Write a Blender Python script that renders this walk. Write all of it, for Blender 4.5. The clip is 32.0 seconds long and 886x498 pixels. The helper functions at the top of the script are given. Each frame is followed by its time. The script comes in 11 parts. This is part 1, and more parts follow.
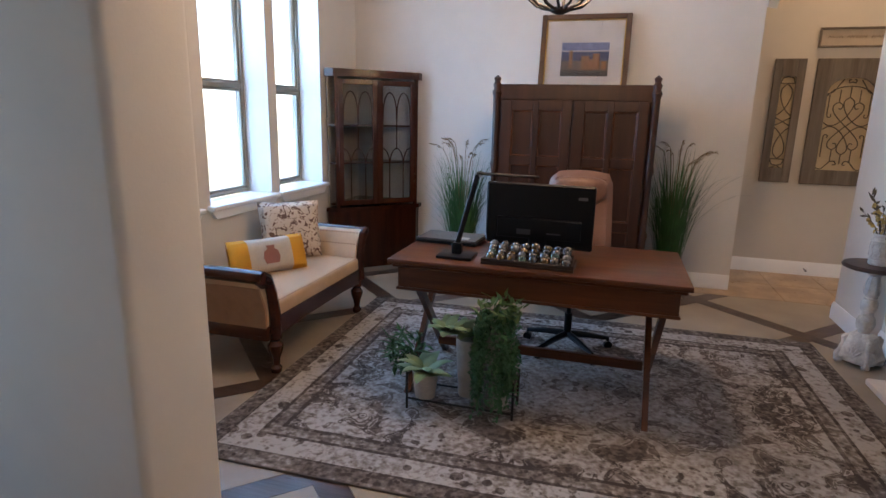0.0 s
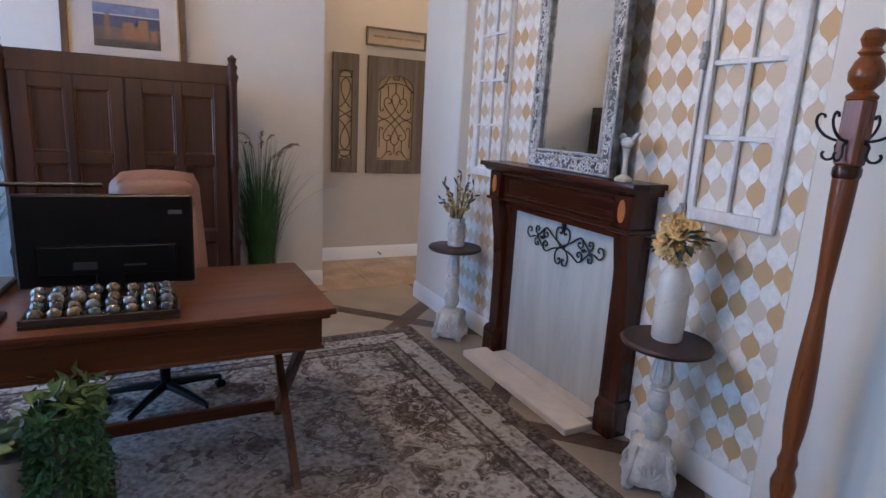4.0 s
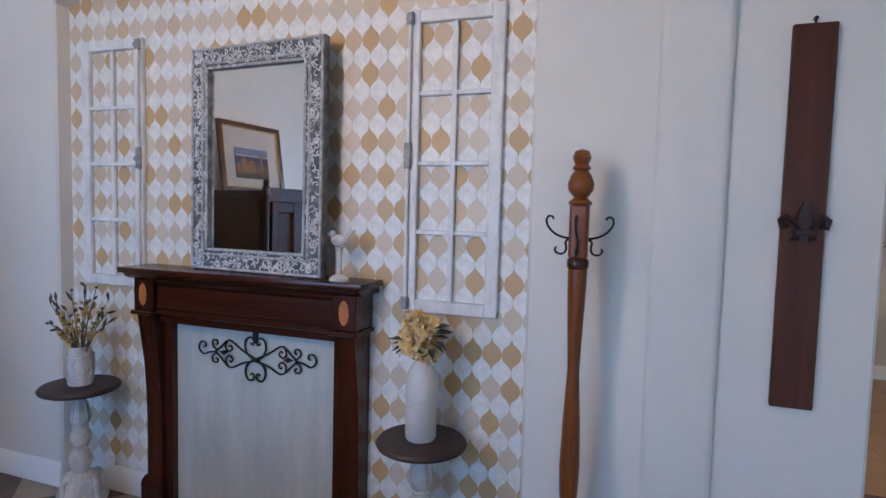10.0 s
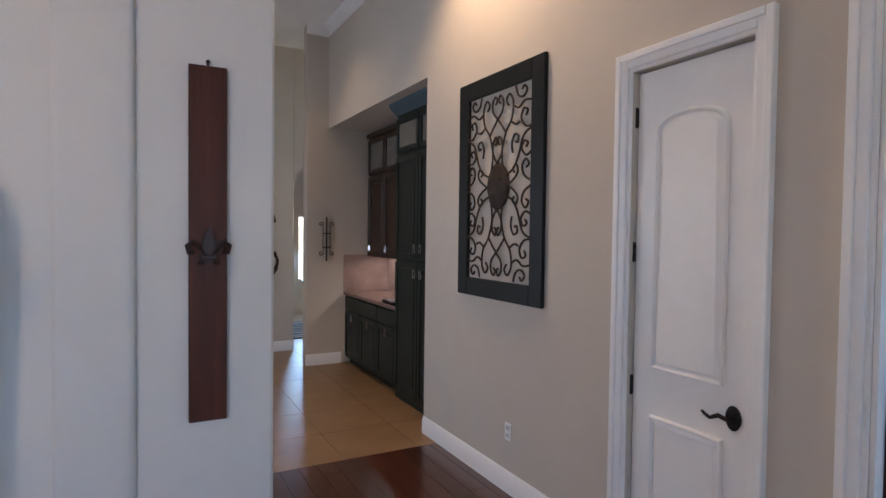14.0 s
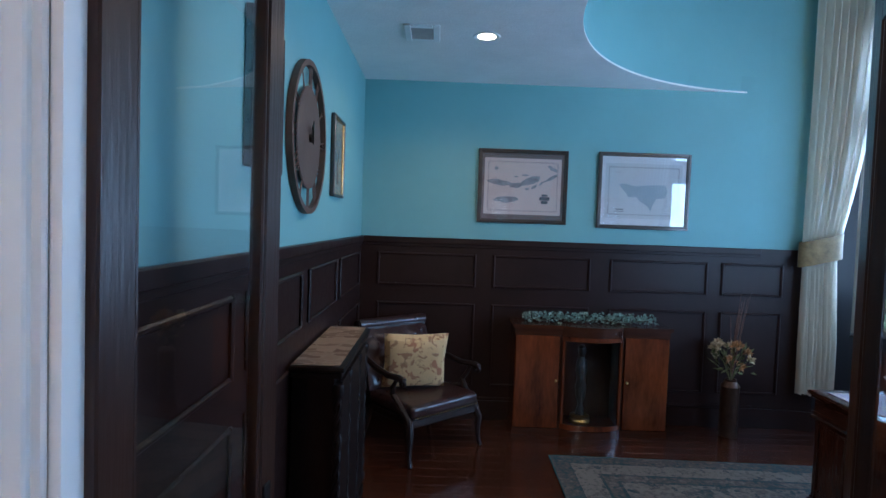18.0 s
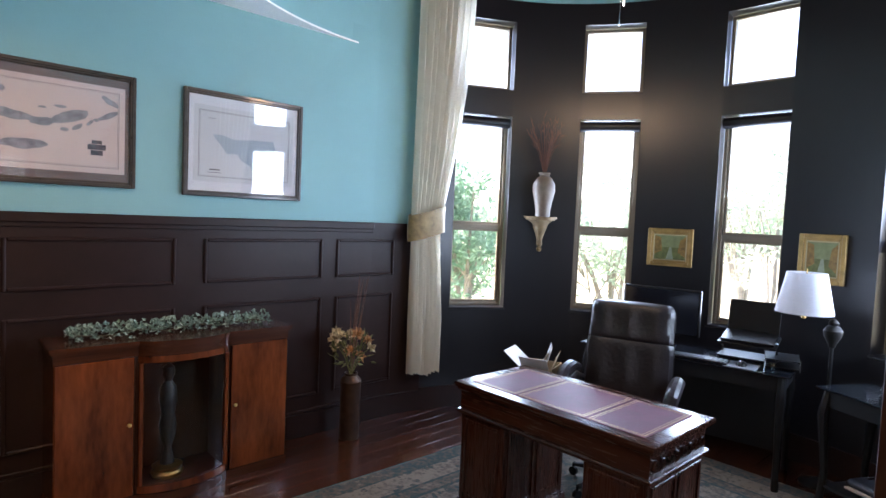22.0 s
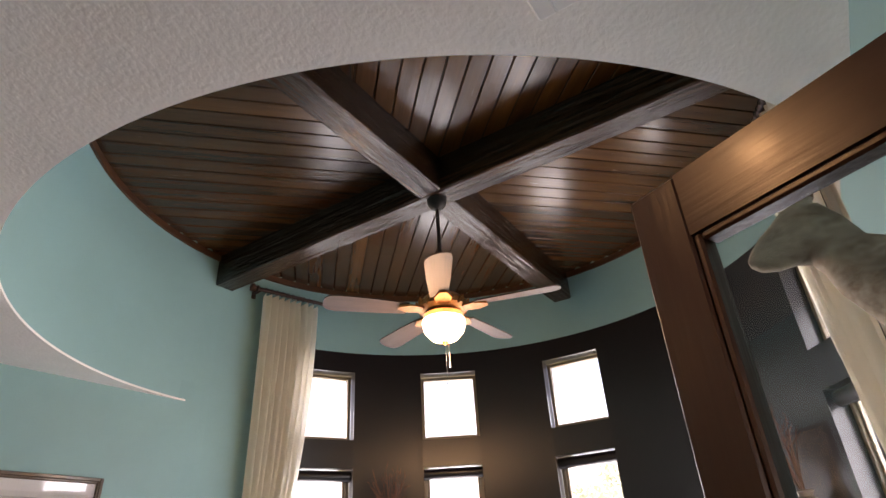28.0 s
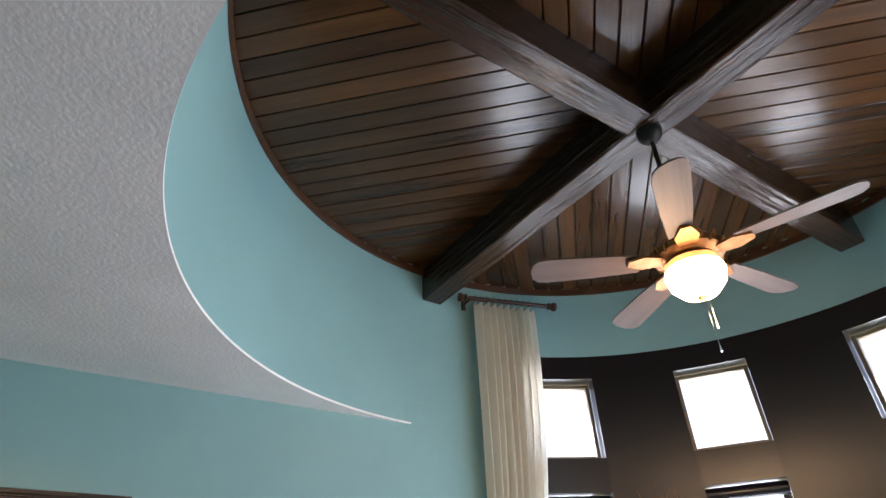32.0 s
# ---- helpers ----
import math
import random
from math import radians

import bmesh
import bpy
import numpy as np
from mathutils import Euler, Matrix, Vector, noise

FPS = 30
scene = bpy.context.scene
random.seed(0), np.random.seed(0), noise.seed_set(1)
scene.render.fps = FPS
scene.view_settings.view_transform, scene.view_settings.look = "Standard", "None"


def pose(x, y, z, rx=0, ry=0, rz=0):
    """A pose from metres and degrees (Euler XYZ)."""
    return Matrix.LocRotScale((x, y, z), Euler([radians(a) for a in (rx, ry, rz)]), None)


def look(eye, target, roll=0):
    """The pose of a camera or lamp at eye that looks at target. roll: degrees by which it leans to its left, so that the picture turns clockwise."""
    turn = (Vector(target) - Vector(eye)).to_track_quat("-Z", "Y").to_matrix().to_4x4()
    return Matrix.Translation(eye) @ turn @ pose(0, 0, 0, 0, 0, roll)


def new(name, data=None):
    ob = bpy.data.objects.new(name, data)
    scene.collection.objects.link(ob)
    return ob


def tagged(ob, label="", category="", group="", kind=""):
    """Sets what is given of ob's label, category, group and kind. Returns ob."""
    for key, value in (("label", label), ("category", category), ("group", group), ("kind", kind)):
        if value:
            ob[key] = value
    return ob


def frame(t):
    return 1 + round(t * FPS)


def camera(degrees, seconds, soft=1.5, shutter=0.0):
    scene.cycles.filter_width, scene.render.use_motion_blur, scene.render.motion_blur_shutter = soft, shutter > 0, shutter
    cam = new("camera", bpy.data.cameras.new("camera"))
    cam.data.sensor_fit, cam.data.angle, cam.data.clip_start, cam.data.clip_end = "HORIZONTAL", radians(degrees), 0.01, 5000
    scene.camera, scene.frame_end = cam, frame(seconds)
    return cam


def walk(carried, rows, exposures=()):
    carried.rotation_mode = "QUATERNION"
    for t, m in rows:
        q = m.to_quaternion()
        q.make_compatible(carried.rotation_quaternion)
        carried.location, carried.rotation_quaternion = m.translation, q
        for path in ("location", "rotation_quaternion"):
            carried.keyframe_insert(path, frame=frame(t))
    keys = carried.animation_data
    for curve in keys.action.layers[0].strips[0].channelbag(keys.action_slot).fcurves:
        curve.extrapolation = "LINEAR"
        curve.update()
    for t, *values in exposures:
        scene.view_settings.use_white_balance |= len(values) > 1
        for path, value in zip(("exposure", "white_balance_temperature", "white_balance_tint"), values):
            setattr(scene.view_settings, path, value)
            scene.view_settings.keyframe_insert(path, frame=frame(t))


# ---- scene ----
cam = camera(75.4, 32.0)
PATH = [
    (0, (0.72, 0.232, 1.55), (0.178, 2.102, 1.094), 1.3),
    (0.5, (0.728, 0.231, 1.54), (0.217, 2.109, 1.078), 1.1),
    (1, (0.747, 0.234, 1.546), (0.409, 2.154, 1.101), 1.3),
    (1.5, (0.74, 0.223, 1.549), (0.535, 2.172, 1.145), 1.8),
    (2, (0.709, 0.256, 1.528), (0.627, 2.214, 1.131), 2.7),
    (2.5, (0.656, 0.432, 1.517), (0.798, 2.387, 1.121), 2.0),
    (3, (0.612, 0.607, 1.526), (0.998, 2.519, 1.085), 2.3),
    (3.5, (0.515, 0.758, 1.543), (1.206, 2.588, 1.127), 2.4),
    (4, (0.519, 0.93, 1.523), (1.407, 2.67, 1.093), 3.2),
    (4.5, (0.541, 1.102, 1.555), (1.675, 2.702, 1.167), 2.6),
    (6.5, (0.487, 1.642, 1.522), (2.001, 2.903, 1.178), 1.9),
    (7, (0.527, 1.726, 1.494), (2.075, 2.918, 1.064), 2.7),
    (7.5, (0.486, 1.779, 1.5), (2.098, 2.864, 1.024), 2.9),
    (8, (0.424, 1.829, 1.487), (2.051, 2.875, 0.979), 2.6),
    (8.5, (0.376, 1.828, 1.508), (2.052, 2.815, 1.044), 3.3),
    (9, (0.352, 1.82, 1.525), (2.103, 2.695, 1.118), 3.2),
    (9.5, (0.319, 1.78, 1.543), (2.121, 2.601, 1.259), 2.0),
    (10, (0.271, 1.714, 1.622), (2.154, 2.374, 1.488), 1.5),
    (10.5, (0.214, 1.633, 1.648), (2.109, 2.258, 1.517), -0.4),
    (11, (0.127, 1.633, 1.707), (1.949, 2.453, 1.789), 0.2),
    (11.5, (0.1, 1.622, 1.722), (1.891, 2.501, 1.866), 1.1),
    (12, (0.119, 1.586, 1.697), (1.993, 2.276, 1.802), 0.7),
    (12.5, (0.138, 1.526, 1.696), (2.101, 1.904, 1.777), 0.2),
    (12.7, (0.145, 1.491, 1.709), (2.132, 1.71, 1.77), 0.1),
    (13, (0.183, 1.495, 1.703), (2.182, 1.453, 1.73), -0.1),
    (13.5, (0.233, 1.47, 1.695), (2.173, 0.981, 1.677), 0.0),
    (14, (0.246, 1.439, 1.681), (2.009, 0.496, 1.622), 0.7),
    (14.5, (0.259, 1.374, 1.672), (1.753, 0.048, 1.565), 3.5),
    (15, (0.313, 1.177, 1.656), (1.621, -0.333, 1.572), 3.0),
    (15.5, (0.382, 1.005, 1.631), (1.425, -0.701, 1.598), 3.8),
    (17.5, (0.619, 0.345, 1.748), (0.865, -1.64, 1.727), 0.9),
    (18, (0.666, 0.149, 1.72), (0.645, -1.849, 1.634), 2.0),
    (18.5, (0.73, -0.032, 1.716), (0.438, -2.008, 1.631), 1.5),
    (19, (0.725, -0.262, 1.69), (0.403, -2.235, 1.626), 1.8),
    (19.5, (0.696, -0.488, 1.677), (0.429, -2.464, 1.522), 1.7),
    (20, (0.708, -0.656, 1.678), (0.217, -2.586, 1.493), 3.1),
    (20.5, (0.683, -0.804, 1.687), (-0.086, -2.647, 1.581), 2.6),
    (21, (0.599, -0.937, 1.697), (-0.289, -2.727, 1.61), 2.7),
    (21.5, (0.53, -1.043, 1.667), (-0.487, -2.762, 1.56), 2.0),
    (22, (0.517, -1.163, 1.665), (-0.846, -2.622, 1.555), 2.5),
    (22.5, (0.485, -1.233, 1.656), (-1.118, -2.42, 1.509), 3.2),
    (23, (0.439, -1.256, 1.648), (-1.237, -2.338, 1.498), 3.8),
    (23.5, (0.412, -1.244, 1.656), (-1.333, -2.212, 1.52), 2.5),
    (24, (0.4, -1.245, 1.648), (-1.384, -2.141, 1.53), 2.6),
    (24.5, (0.401, -1.239, 1.647), (-1.399, -2.106, 1.543), 3.2),
    (26.5, (0.393, -1.21, 1.731), (-1.373, -2.074, 2.099), -0.0),
    (27, (0.395, -1.2, 1.749), (-1.296, -2.107, 2.313), -2.0),
    (27.5, (0.409, -1.168, 1.801), (-1.194, -2.094, 2.56), -3.1),
    (28, (0.463, -1.148, 1.829), (-1.029, -2.063, 2.796), -3.5),
    (28.5, (0.51, -1.135, 1.849), (-0.881, -2.044, 2.963), -3.5),
    (29, (0.548, -1.129, 1.843), (-0.779, -2.025, 3.042), -3.0),
    (29.5, (0.506, -1.138, 1.862), (-0.778, -2.105, 3.052), -2.7),
    (30, (0.419, -1.154, 1.845), (-0.823, -2.257, 2.958), -3.0),
    (30.5, (0.358, -1.244, 1.86), (-0.781, -2.461, 2.965), -3.6),
    (31, (0.228, -1.406, 1.869), (-0.816, -2.674, 3.01), -2.9),
    (31.5, (0.1, -1.532, 1.833), (-0.874, -2.883, 2.94), -2.2),
    (32, (-0.082, -1.645, 1.807), (-1.021, -3.015, 2.922), -2.3),
]
# stops, kelvin and tint: the clip's camera brightens and warms its picture on the way
EXPOSURES = [(0, 2.1, 6100, 14), (3, 2.15, 5600, 14), (7, 2.06, 5100, 12), (9, 2.0, 5000, 12), (10, 1.95, 5350, 12), (12, 1.8, 5900, 13), (13, 1.6, 5750, 14), (14, 1.67, 5750, 14), (15.5, 1.68, 5600, 14), (17.5, 1.98, 4950, 10), (18.5, 2.16, 5150, 12), (20, 2.75, 6500, 23), (21.5, 2.75, 6600, 23), (23, 2.45, 6500, 21), (24.5, 2.2, 6500, 21), (26.5, 1.95, 7700, 28), (28, 2.2, 9600, 36), (29, 2.45, 9600, 38), (30.5, 2.45, 8300, 30), (32, 2.38, 7800, 26)]
walk(cam, [(t, look(eye, target, roll)) for t, eye, target, roll in PATH], EXPOSURES)

# ---- world, sun, large lights ----
world = bpy.data.worlds.new("sky")
scene.world = world
world.use_nodes = True
wn = world.node_tree.nodes
sky = wn.new("ShaderNodeTexSky")
sky.sky_type, sky.sun_disc = "NISHITA", False
sky.sun_elevation, sky.sun_rotation = radians(52), radians(150)
wn["Background"].inputs[1].default_value = 0.15
world.node_tree.links.new(sky.outputs[0], wn["Background"].inputs[0])
sun = new("sun", bpy.data.lights.new("sun", "SUN"))
sun.data.energy, sun.data.angle, sun.data.color = 4.5, radians(0.5), (1, 0.95, 0.86)
sun.matrix_world = look((0, 0, 30), (0 - 30 * math.sin(radians(150)) / math.tan(radians(52)), -30 * math.cos(radians(150)) / math.tan(radians(52)), 0))

LEVEL = 0.165                            # indoor lamps against the outdoor light


def area(name, eye, target, w, h, watts, color):
    lamp = new(name, bpy.data.lights.new(name, "AREA"))
    lamp.data.shape, lamp.data.size, lamp.data.size_y = "RECTANGLE", w, h
    lamp.data.energy, lamp.data.color = watts * LEVEL, color
    lamp.matrix_world = look(eye, target)
    return lamp


def bulb(name, at, watts, color, radius=0.03):
    lamp = new(name, bpy.data.lights.new(name, "POINT"))
    lamp.data.energy, lamp.data.color, lamp.data.shadow_soft_size = watts * LEVEL, color, radius
    lamp.location = at
    return lamp


def spot(name, at, watts, color, angle=110, radius=0.05):
    lamp = new(name, bpy.data.lights.new(name, "SPOT"))
    lamp.data.energy, lamp.data.color, lamp.data.shadow_soft_size = watts * LEVEL, color, radius
    lamp.data.spot_size, lamp.data.spot_blend = radians(angle), 0.6
    lamp.location = at
    return lamp


SKYB = (0.31, 0.60, 1.0)
DAY, WARM = (0.56, 0.77, 1.0), (1.0, 0.66, 0.36)
CX, CY, R = -2.19, -2.80, 2.10         # the round end of the study
Z_CEIL = 2.957                          # flat study ceiling
WIN = [242.0, 211.7, 180.7, 149.4, 118.2]  # middle angles of the tall windows
for a in WIN:
    c, s = math.cos(radians(a)), math.sin(radians(a))
    area("window_daylight", (CX + 2.27 * c, CY + 2.27 * s, 2.1), (CX, CY, 2.75), 0.44, 2.3, 66, DAY)
for y in (3.05, 3.95, 4.83):
    area("window_daylight", (-2.2, y, 1.8), (0, y, 1.62), 0.7, 1.7, 47, SKYB)
area("window_daylight", (-2.6, 0.5, 1.35), (0, 0.5, 1.35), 0.9, 1.9, 21, (0.5, 0.74, 1.0))
# Unseen fill lamp for the hall; the kitchen's north wall has no window here.
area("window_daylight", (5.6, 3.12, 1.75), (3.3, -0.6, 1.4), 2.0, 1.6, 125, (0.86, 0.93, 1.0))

# ---- materials ----
MATS = {}


def mat(name, color, rough=0.5, metal=0.0, var=0.12, scale=6.0, bump=0.0, bscale=60.0, stretch=(1, 1, 1), color2=None, spec=0.5, coat=0.0, detail=4.0, piece=0.0, sheen=0.0):
    """A surface with two scales of variation: broad tone and fine grain, with relief."""
    if name in MATS:
        return MATS[name]
    m = bpy.data.materials.new(name)
    m.use_nodes = True
    nt = m.node_tree
    N, L = nt.nodes, nt.links
    b = N["Principled BSDF"]
    b.inputs["Roughness"].default_value, b.inputs["Metallic"].default_value = rough, metal
    b.inputs["Specular IOR Level"].default_value = spec
    b.inputs["Coat Weight"].default_value = coat
    b.inputs["Coat Roughness"].default_value = 0.12
    b.inputs["Sheen Weight"].default_value = sheen
    co = N.new("ShaderNodeTexCoord")
    mp = N.new("ShaderNodeMapping")
    mp.inputs["Scale"].default_value = stretch
    L.new(co.outputs["Object"], mp.inputs[0])
    n1 = N.new("ShaderNodeTexNoise")
    n1.inputs["Scale"].default_value, n1.inputs["Detail"].default_value = scale, detail
    n2 = N.new("ShaderNodeTexNoise")
    n2.inputs["Scale"].default_value, n2.inputs["Detail"].default_value = scale * 7, 6
    L.new(mp.outputs[0], n1.inputs[0]), L.new(mp.outputs[0], n2.inputs[0])
    mix = N.new("ShaderNodeMath")
    mix.operation = "MULTIPLY_ADD"
    mix.inputs[1].default_value = 0.35
    L.new(n2.outputs[0], mix.inputs[0]), L.new(n1.outputs[0], mix.inputs[2])
    ramp = N.new("ShaderNodeValToRGB")
    c1 = [max(0, v * (1 - var)) for v in color]
    c2 = color2 or [min(1, v * (1 + var)) for v in color]
    ramp.color_ramp.elements[0].position, ramp.color_ramp.elements[1].position = 0.42, 0.92
    ramp.color_ramp.elements[0].color, ramp.color_ramp.elements[1].color = (*c1, 1), (*c2, 1)
    L.new(mix.outputs[0], ramp.inputs[0])
    out = ramp.outputs[0]
    if piece:
        oi = N.new("ShaderNodeObjectInfo")
        hs = N.new("ShaderNodeHueSaturation")
        mr = N.new("ShaderNodeMapRange")
        mr.inputs[3].default_value, mr.inputs[4].default_value = 1 - piece, 1 + piece
        L.new(oi.outputs["Random"], mr.inputs[0]), L.new(mr.outputs[0], hs.inputs["Value"])
        L.new(out, hs.inputs["Color"])
        out = hs.outputs[0]
    L.new(out, b.inputs["Base Color"])
    rr = N.new("ShaderNodeMapRange")
    rr.inputs[3].default_value, rr.inputs[4].default_value = max(0.02, rough - 0.08), min(1, rough + 0.08)
    L.new(n2.outputs[0], rr.inputs[0]), L.new(rr.outputs[0], b.inputs["Roughness"])
    if bump:
        n3 = N.new("ShaderNodeTexNoise")
        n3.inputs["Scale"].default_value, n3.inputs["Detail"].default_value = bscale, 5
        L.new(mp.outputs[0], n3.inputs[0])
        bp = N.new("ShaderNodeBump")
        bp.inputs["Strength"].default_value, bp.inputs["Distance"].default_value = bump, 0.01
        L.new(n3.outputs[0], bp.inputs["Height"]), L.new(bp.outputs[0], b.inputs["Normal"])
    MATS[name] = m
    return m


def wood(name, dark, light, rough=0.35, along="z", size=1.0, coat=0.12, bump=0.15, piece=0.0):
    s = {"x": (0.6, 9, 9), "y": (9, 0.6, 9), "z": (9, 9, 0.6)}[along]
    m = mat(name, dark, rough, 0, 0.0, 1.6 / size, bump, 9 / size, s, light, 0.35, coat, 6.0, piece)
    return m


def glass(name, tint=(1, 1, 1), rough=0.0):
    m = bpy.data.materials.new(name)
    m.use_nodes = True
    N, L = m.node_tree.nodes, m.node_tree.links
    N.remove(N["Principled BSDF"])
    tr, gl, mx, fr = N.new("ShaderNodeBsdfTransparent"), N.new("ShaderNodeBsdfGlossy"), N.new("ShaderNodeMixShader"), N.new("ShaderNodeLayerWeight")
    tr.inputs[0].default_value = (*tint, 1)
    gl.inputs["Roughness"].default_value = rough
    fr.inputs[0].default_value = 0.5
    pw, ad = N.new("ShaderNodeMath"), N.new("ShaderNodeMath")
    pw.operation, pw.inputs[1].default_value = "POWER", 4.0
    ad.operation, ad.inputs[1].default_value, ad.inputs[2].default_value = "MULTIPLY_ADD", 0.8, 0.045
    L.new(fr.outputs["Facing"], pw.inputs[0]), L.new(pw.outputs[0], ad.inputs[0])
    L.new(ad.outputs[0], mx.inputs[0]), L.new(tr.outputs[0], mx.inputs[1]), L.new(gl.outputs[0], mx.inputs[2])
    L.new(mx.outputs[0], N["Material Output"].inputs[0])
    MATS[name] = m
    return m


def emit(name, color, strength):
    m = bpy.data.materials.new(name)
    m.use_nodes = True
    b = m.node_tree.nodes["Principled BSDF"]
    b.inputs["Base Color"].default_value = (*color, 1)
    b.inputs["Emission Color"].default_value, b.inputs["Emission Strength"].default_value = (*color, 1), strength
    MATS[name] = m
    return m


PAINT = mat("cream wall paint", (0.66, 0.62, 0.57), 0.75, var=0.05, scale=1.2, bump=0.05, bscale=90)
PAINT_B = mat("beige hall paint", (0.565, 0.505, 0.435), 0.75, var=0.05, scale=1.2, bump=0.05, bscale=90)
TRIM = mat("white trim paint", (0.84, 0.83, 0.82), 0.4, var=0.04, scale=3)
CEILW = mat("white textured ceiling", (0.90, 0.875, 0.845), 0.9, var=0.06, scale=2, bump=0.32, bscale=62)
AQUA = mat("aqua wall paint", (0.205, 0.415, 0.425), 0.6, var=0.05, scale=1.5, bump=0.05, bscale=80)
DARKP = mat("espresso wainscot paint", (0.024, 0.0115, 0.0095), 0.36, var=0.2, scale=3, bump=0.03, bscale=30, spec=0.2)
DARKP2 = mat("espresso bay wall paint", (0.0085, 0.0072, 0.009), 0.30, var=0.1, scale=2, spec=0.5, detail=1.0)
for link in list(DARKP2.node_tree.nodes["Principled BSDF"].inputs["Roughness"].links):
    DARKP2.node_tree.links.remove(link)
WALNUT = wood("dark mahogany", (0.026, 0.0062, 0.0026), (0.060, 0.0150, 0.0056), 0.24, "z")
WALNUT_X = wood("dark mahogany along x", (0.026, 0.0062, 0.0026), (0.060, 0.0150, 0.0056), 0.24, "x")
WALNUT_Y = wood("dark mahogany along y", (0.026, 0.0062, 0.0026), (0.060, 0.0150, 0.0056), 0.24, "y")
OAKD = wood("dark oak", (0.020, 0.0066, 0.0031), (0.048, 0.0165, 0.0070), 0.40, "z", coat=0.08)
BROWNW = wood("red brown wood", (0.044, 0.0115, 0.0034), (0.118, 0.036, 0.0105), 0.32, "x")
BROWNW_Z = wood("red brown wood upright", (0.044, 0.0115, 0.0034), (0.118, 0.036, 0.0105), 0.32, "z")
IRON = mat("black iron", (0.025, 0.022, 0.02), 0.5, 0.7, 0.3, 12, 0.2, 40)
BLACK = mat("black plastic", (0.0045, 0.0045, 0.005), 0.4, var=0.15, scale=10, spec=0.18)
BRASS = mat("aged brass", (0.55, 0.36, 0.12), 0.3, 1.0, 0.2, 10)
CHROME = mat("brushed steel", (0.6, 0.6, 0.62), 0.25, 1.0, 0.1, 10)
GLASS = glass("clear glass")
MIRROR = mat("mirror silver", (0.86, 0.88, 0.86), 0.02, 1.0, 0.0)
MIRROR.node_tree.nodes["Principled BSDF"].inputs["Roughness"].default_value = 0.01
for link in list(MIRROR.node_tree.links):
    if link.to_socket.name == "Roughness":
        MIRROR.node_tree.links.remove(link)

# ---- building helpers ----


def part(name, bm, material, parent=None, label="", smooth=True, kind="", shift=None):
    """Links a bmesh as one mesh object under its thing."""
    me = bpy.data.meshes.new(name)
    bmesh.ops.recalc_face_normals(bm, faces=bm.faces)
    if smooth:
        for f in bm.faces:
            f.smooth = True
        for e in bm.edges:
            if len(e.link_faces) == 2 and e.calc_face_angle(0) > 0.6:
                e.smooth = False
    bm.to_mesh(me)
    bm.free()
    me.materials.append(material)
    ob = new(name, me)
    if parent:
        ob.parent = parent
    if shift:
        ob.location = shift
    return tagged(ob, label, kind=kind)


def thing(name, at, rz, label, category, group="", kind=""):
    ob = new(name)
    ob.matrix_world = pose(*at, 0, 0, rz)
    ob.empty_display_size = 0.1
    return tagged(ob, label, category, group, kind)


def mesh(*makers):
    bm = bmesh.new()
    for f, *a in makers:
        f(bm, *a)
    return bm


def bx(bm, x0, y0, z0, x1, y1, z1, bev=0.0, seg=1):
    m = Matrix.LocRotScale(((x0 + x1) / 2, (y0 + y1) / 2, (z0 + z1) / 2), None, (abs(x1 - x0), abs(y1 - y0), abs(z1 - z0)))
    v = bmesh.ops.create_cube(bm, size=1, matrix=m)["verts"]
    if bev:
        e = list({e for q in v for e in q.link_edges})
        bmesh.ops.bevel(bm, geom=e, offset=bev, segments=seg, profile=0.5, affect="EDGES")
    return bm


def box(x0, y0, z0, x1, y1, z1, bev=0.0, seg=1):
    return bx(bmesh.new(), x0, y0, z0, x1, y1, z1, bev, seg)


def slab(bm, c, size, rot=(0, 0, 0), bev=0.0):
    """A box at c, turned by rot degrees."""
    m = pose(*c, *rot) @ Matrix.Diagonal((*size, 1))
    v = bmesh.ops.create_cube(bm, size=1, matrix=m)["verts"]
    if bev:
        e = list({e for q in v for e in q.link_edges})
        bmesh.ops.bevel(bm, geom=e, offset=bev, segments=1, affect="EDGES")
    return bm


def cy(bm, p0, p1, r0, r1=None, n=12):
    p0, p1 = Vector(p0), Vector(p1)
    d = p1 - p0
    m = Matrix.Translation((p0 + p1) / 2) @ d.to_track_quat("Z", "Y").to_matrix().to_4x4()
    bmesh.ops.create_cone(bm, cap_ends=True, segments=n, radius1=r0, radius2=r0 if r1 is None else r1, depth=d.length, matrix=m)
    return bm


def lathe(bm, prof, at=(0, 0, 0), n=20, m=None):
    """Turns a profile of (radius, height) about the upright axis."""
    m = m or Matrix.Translation(at)
    rings = []
    for r, z in prof:
        if r < 1e-4:
            rings.append([bm.verts.new(m @ Vector((0, 0, z)))])
        else:
            rings.append([bm.verts.new(m @ Vector((r * math.cos(2 * math.pi * i / n), r * math.sin(2 * math.pi * i / n), z))) for i in range(n)])
    for a, b in zip(rings, rings[1:]):
        for i in range(n):
            j = (i + 1) % n
            q = [a[i % len(a)], a[j % len(a)], b[j % len(b)], b[i % len(b)]]
            q = [v for k, v in enumerate(q) if v not in q[:k]]
            if len(q) > 2:
                bm.faces.new(q)
    for ring, flip in ((rings[0], True), (rings[-1], False)):
        if len(ring) > 2:
            bm.faces.new(ring[::-1] if flip else ring)
    return bm


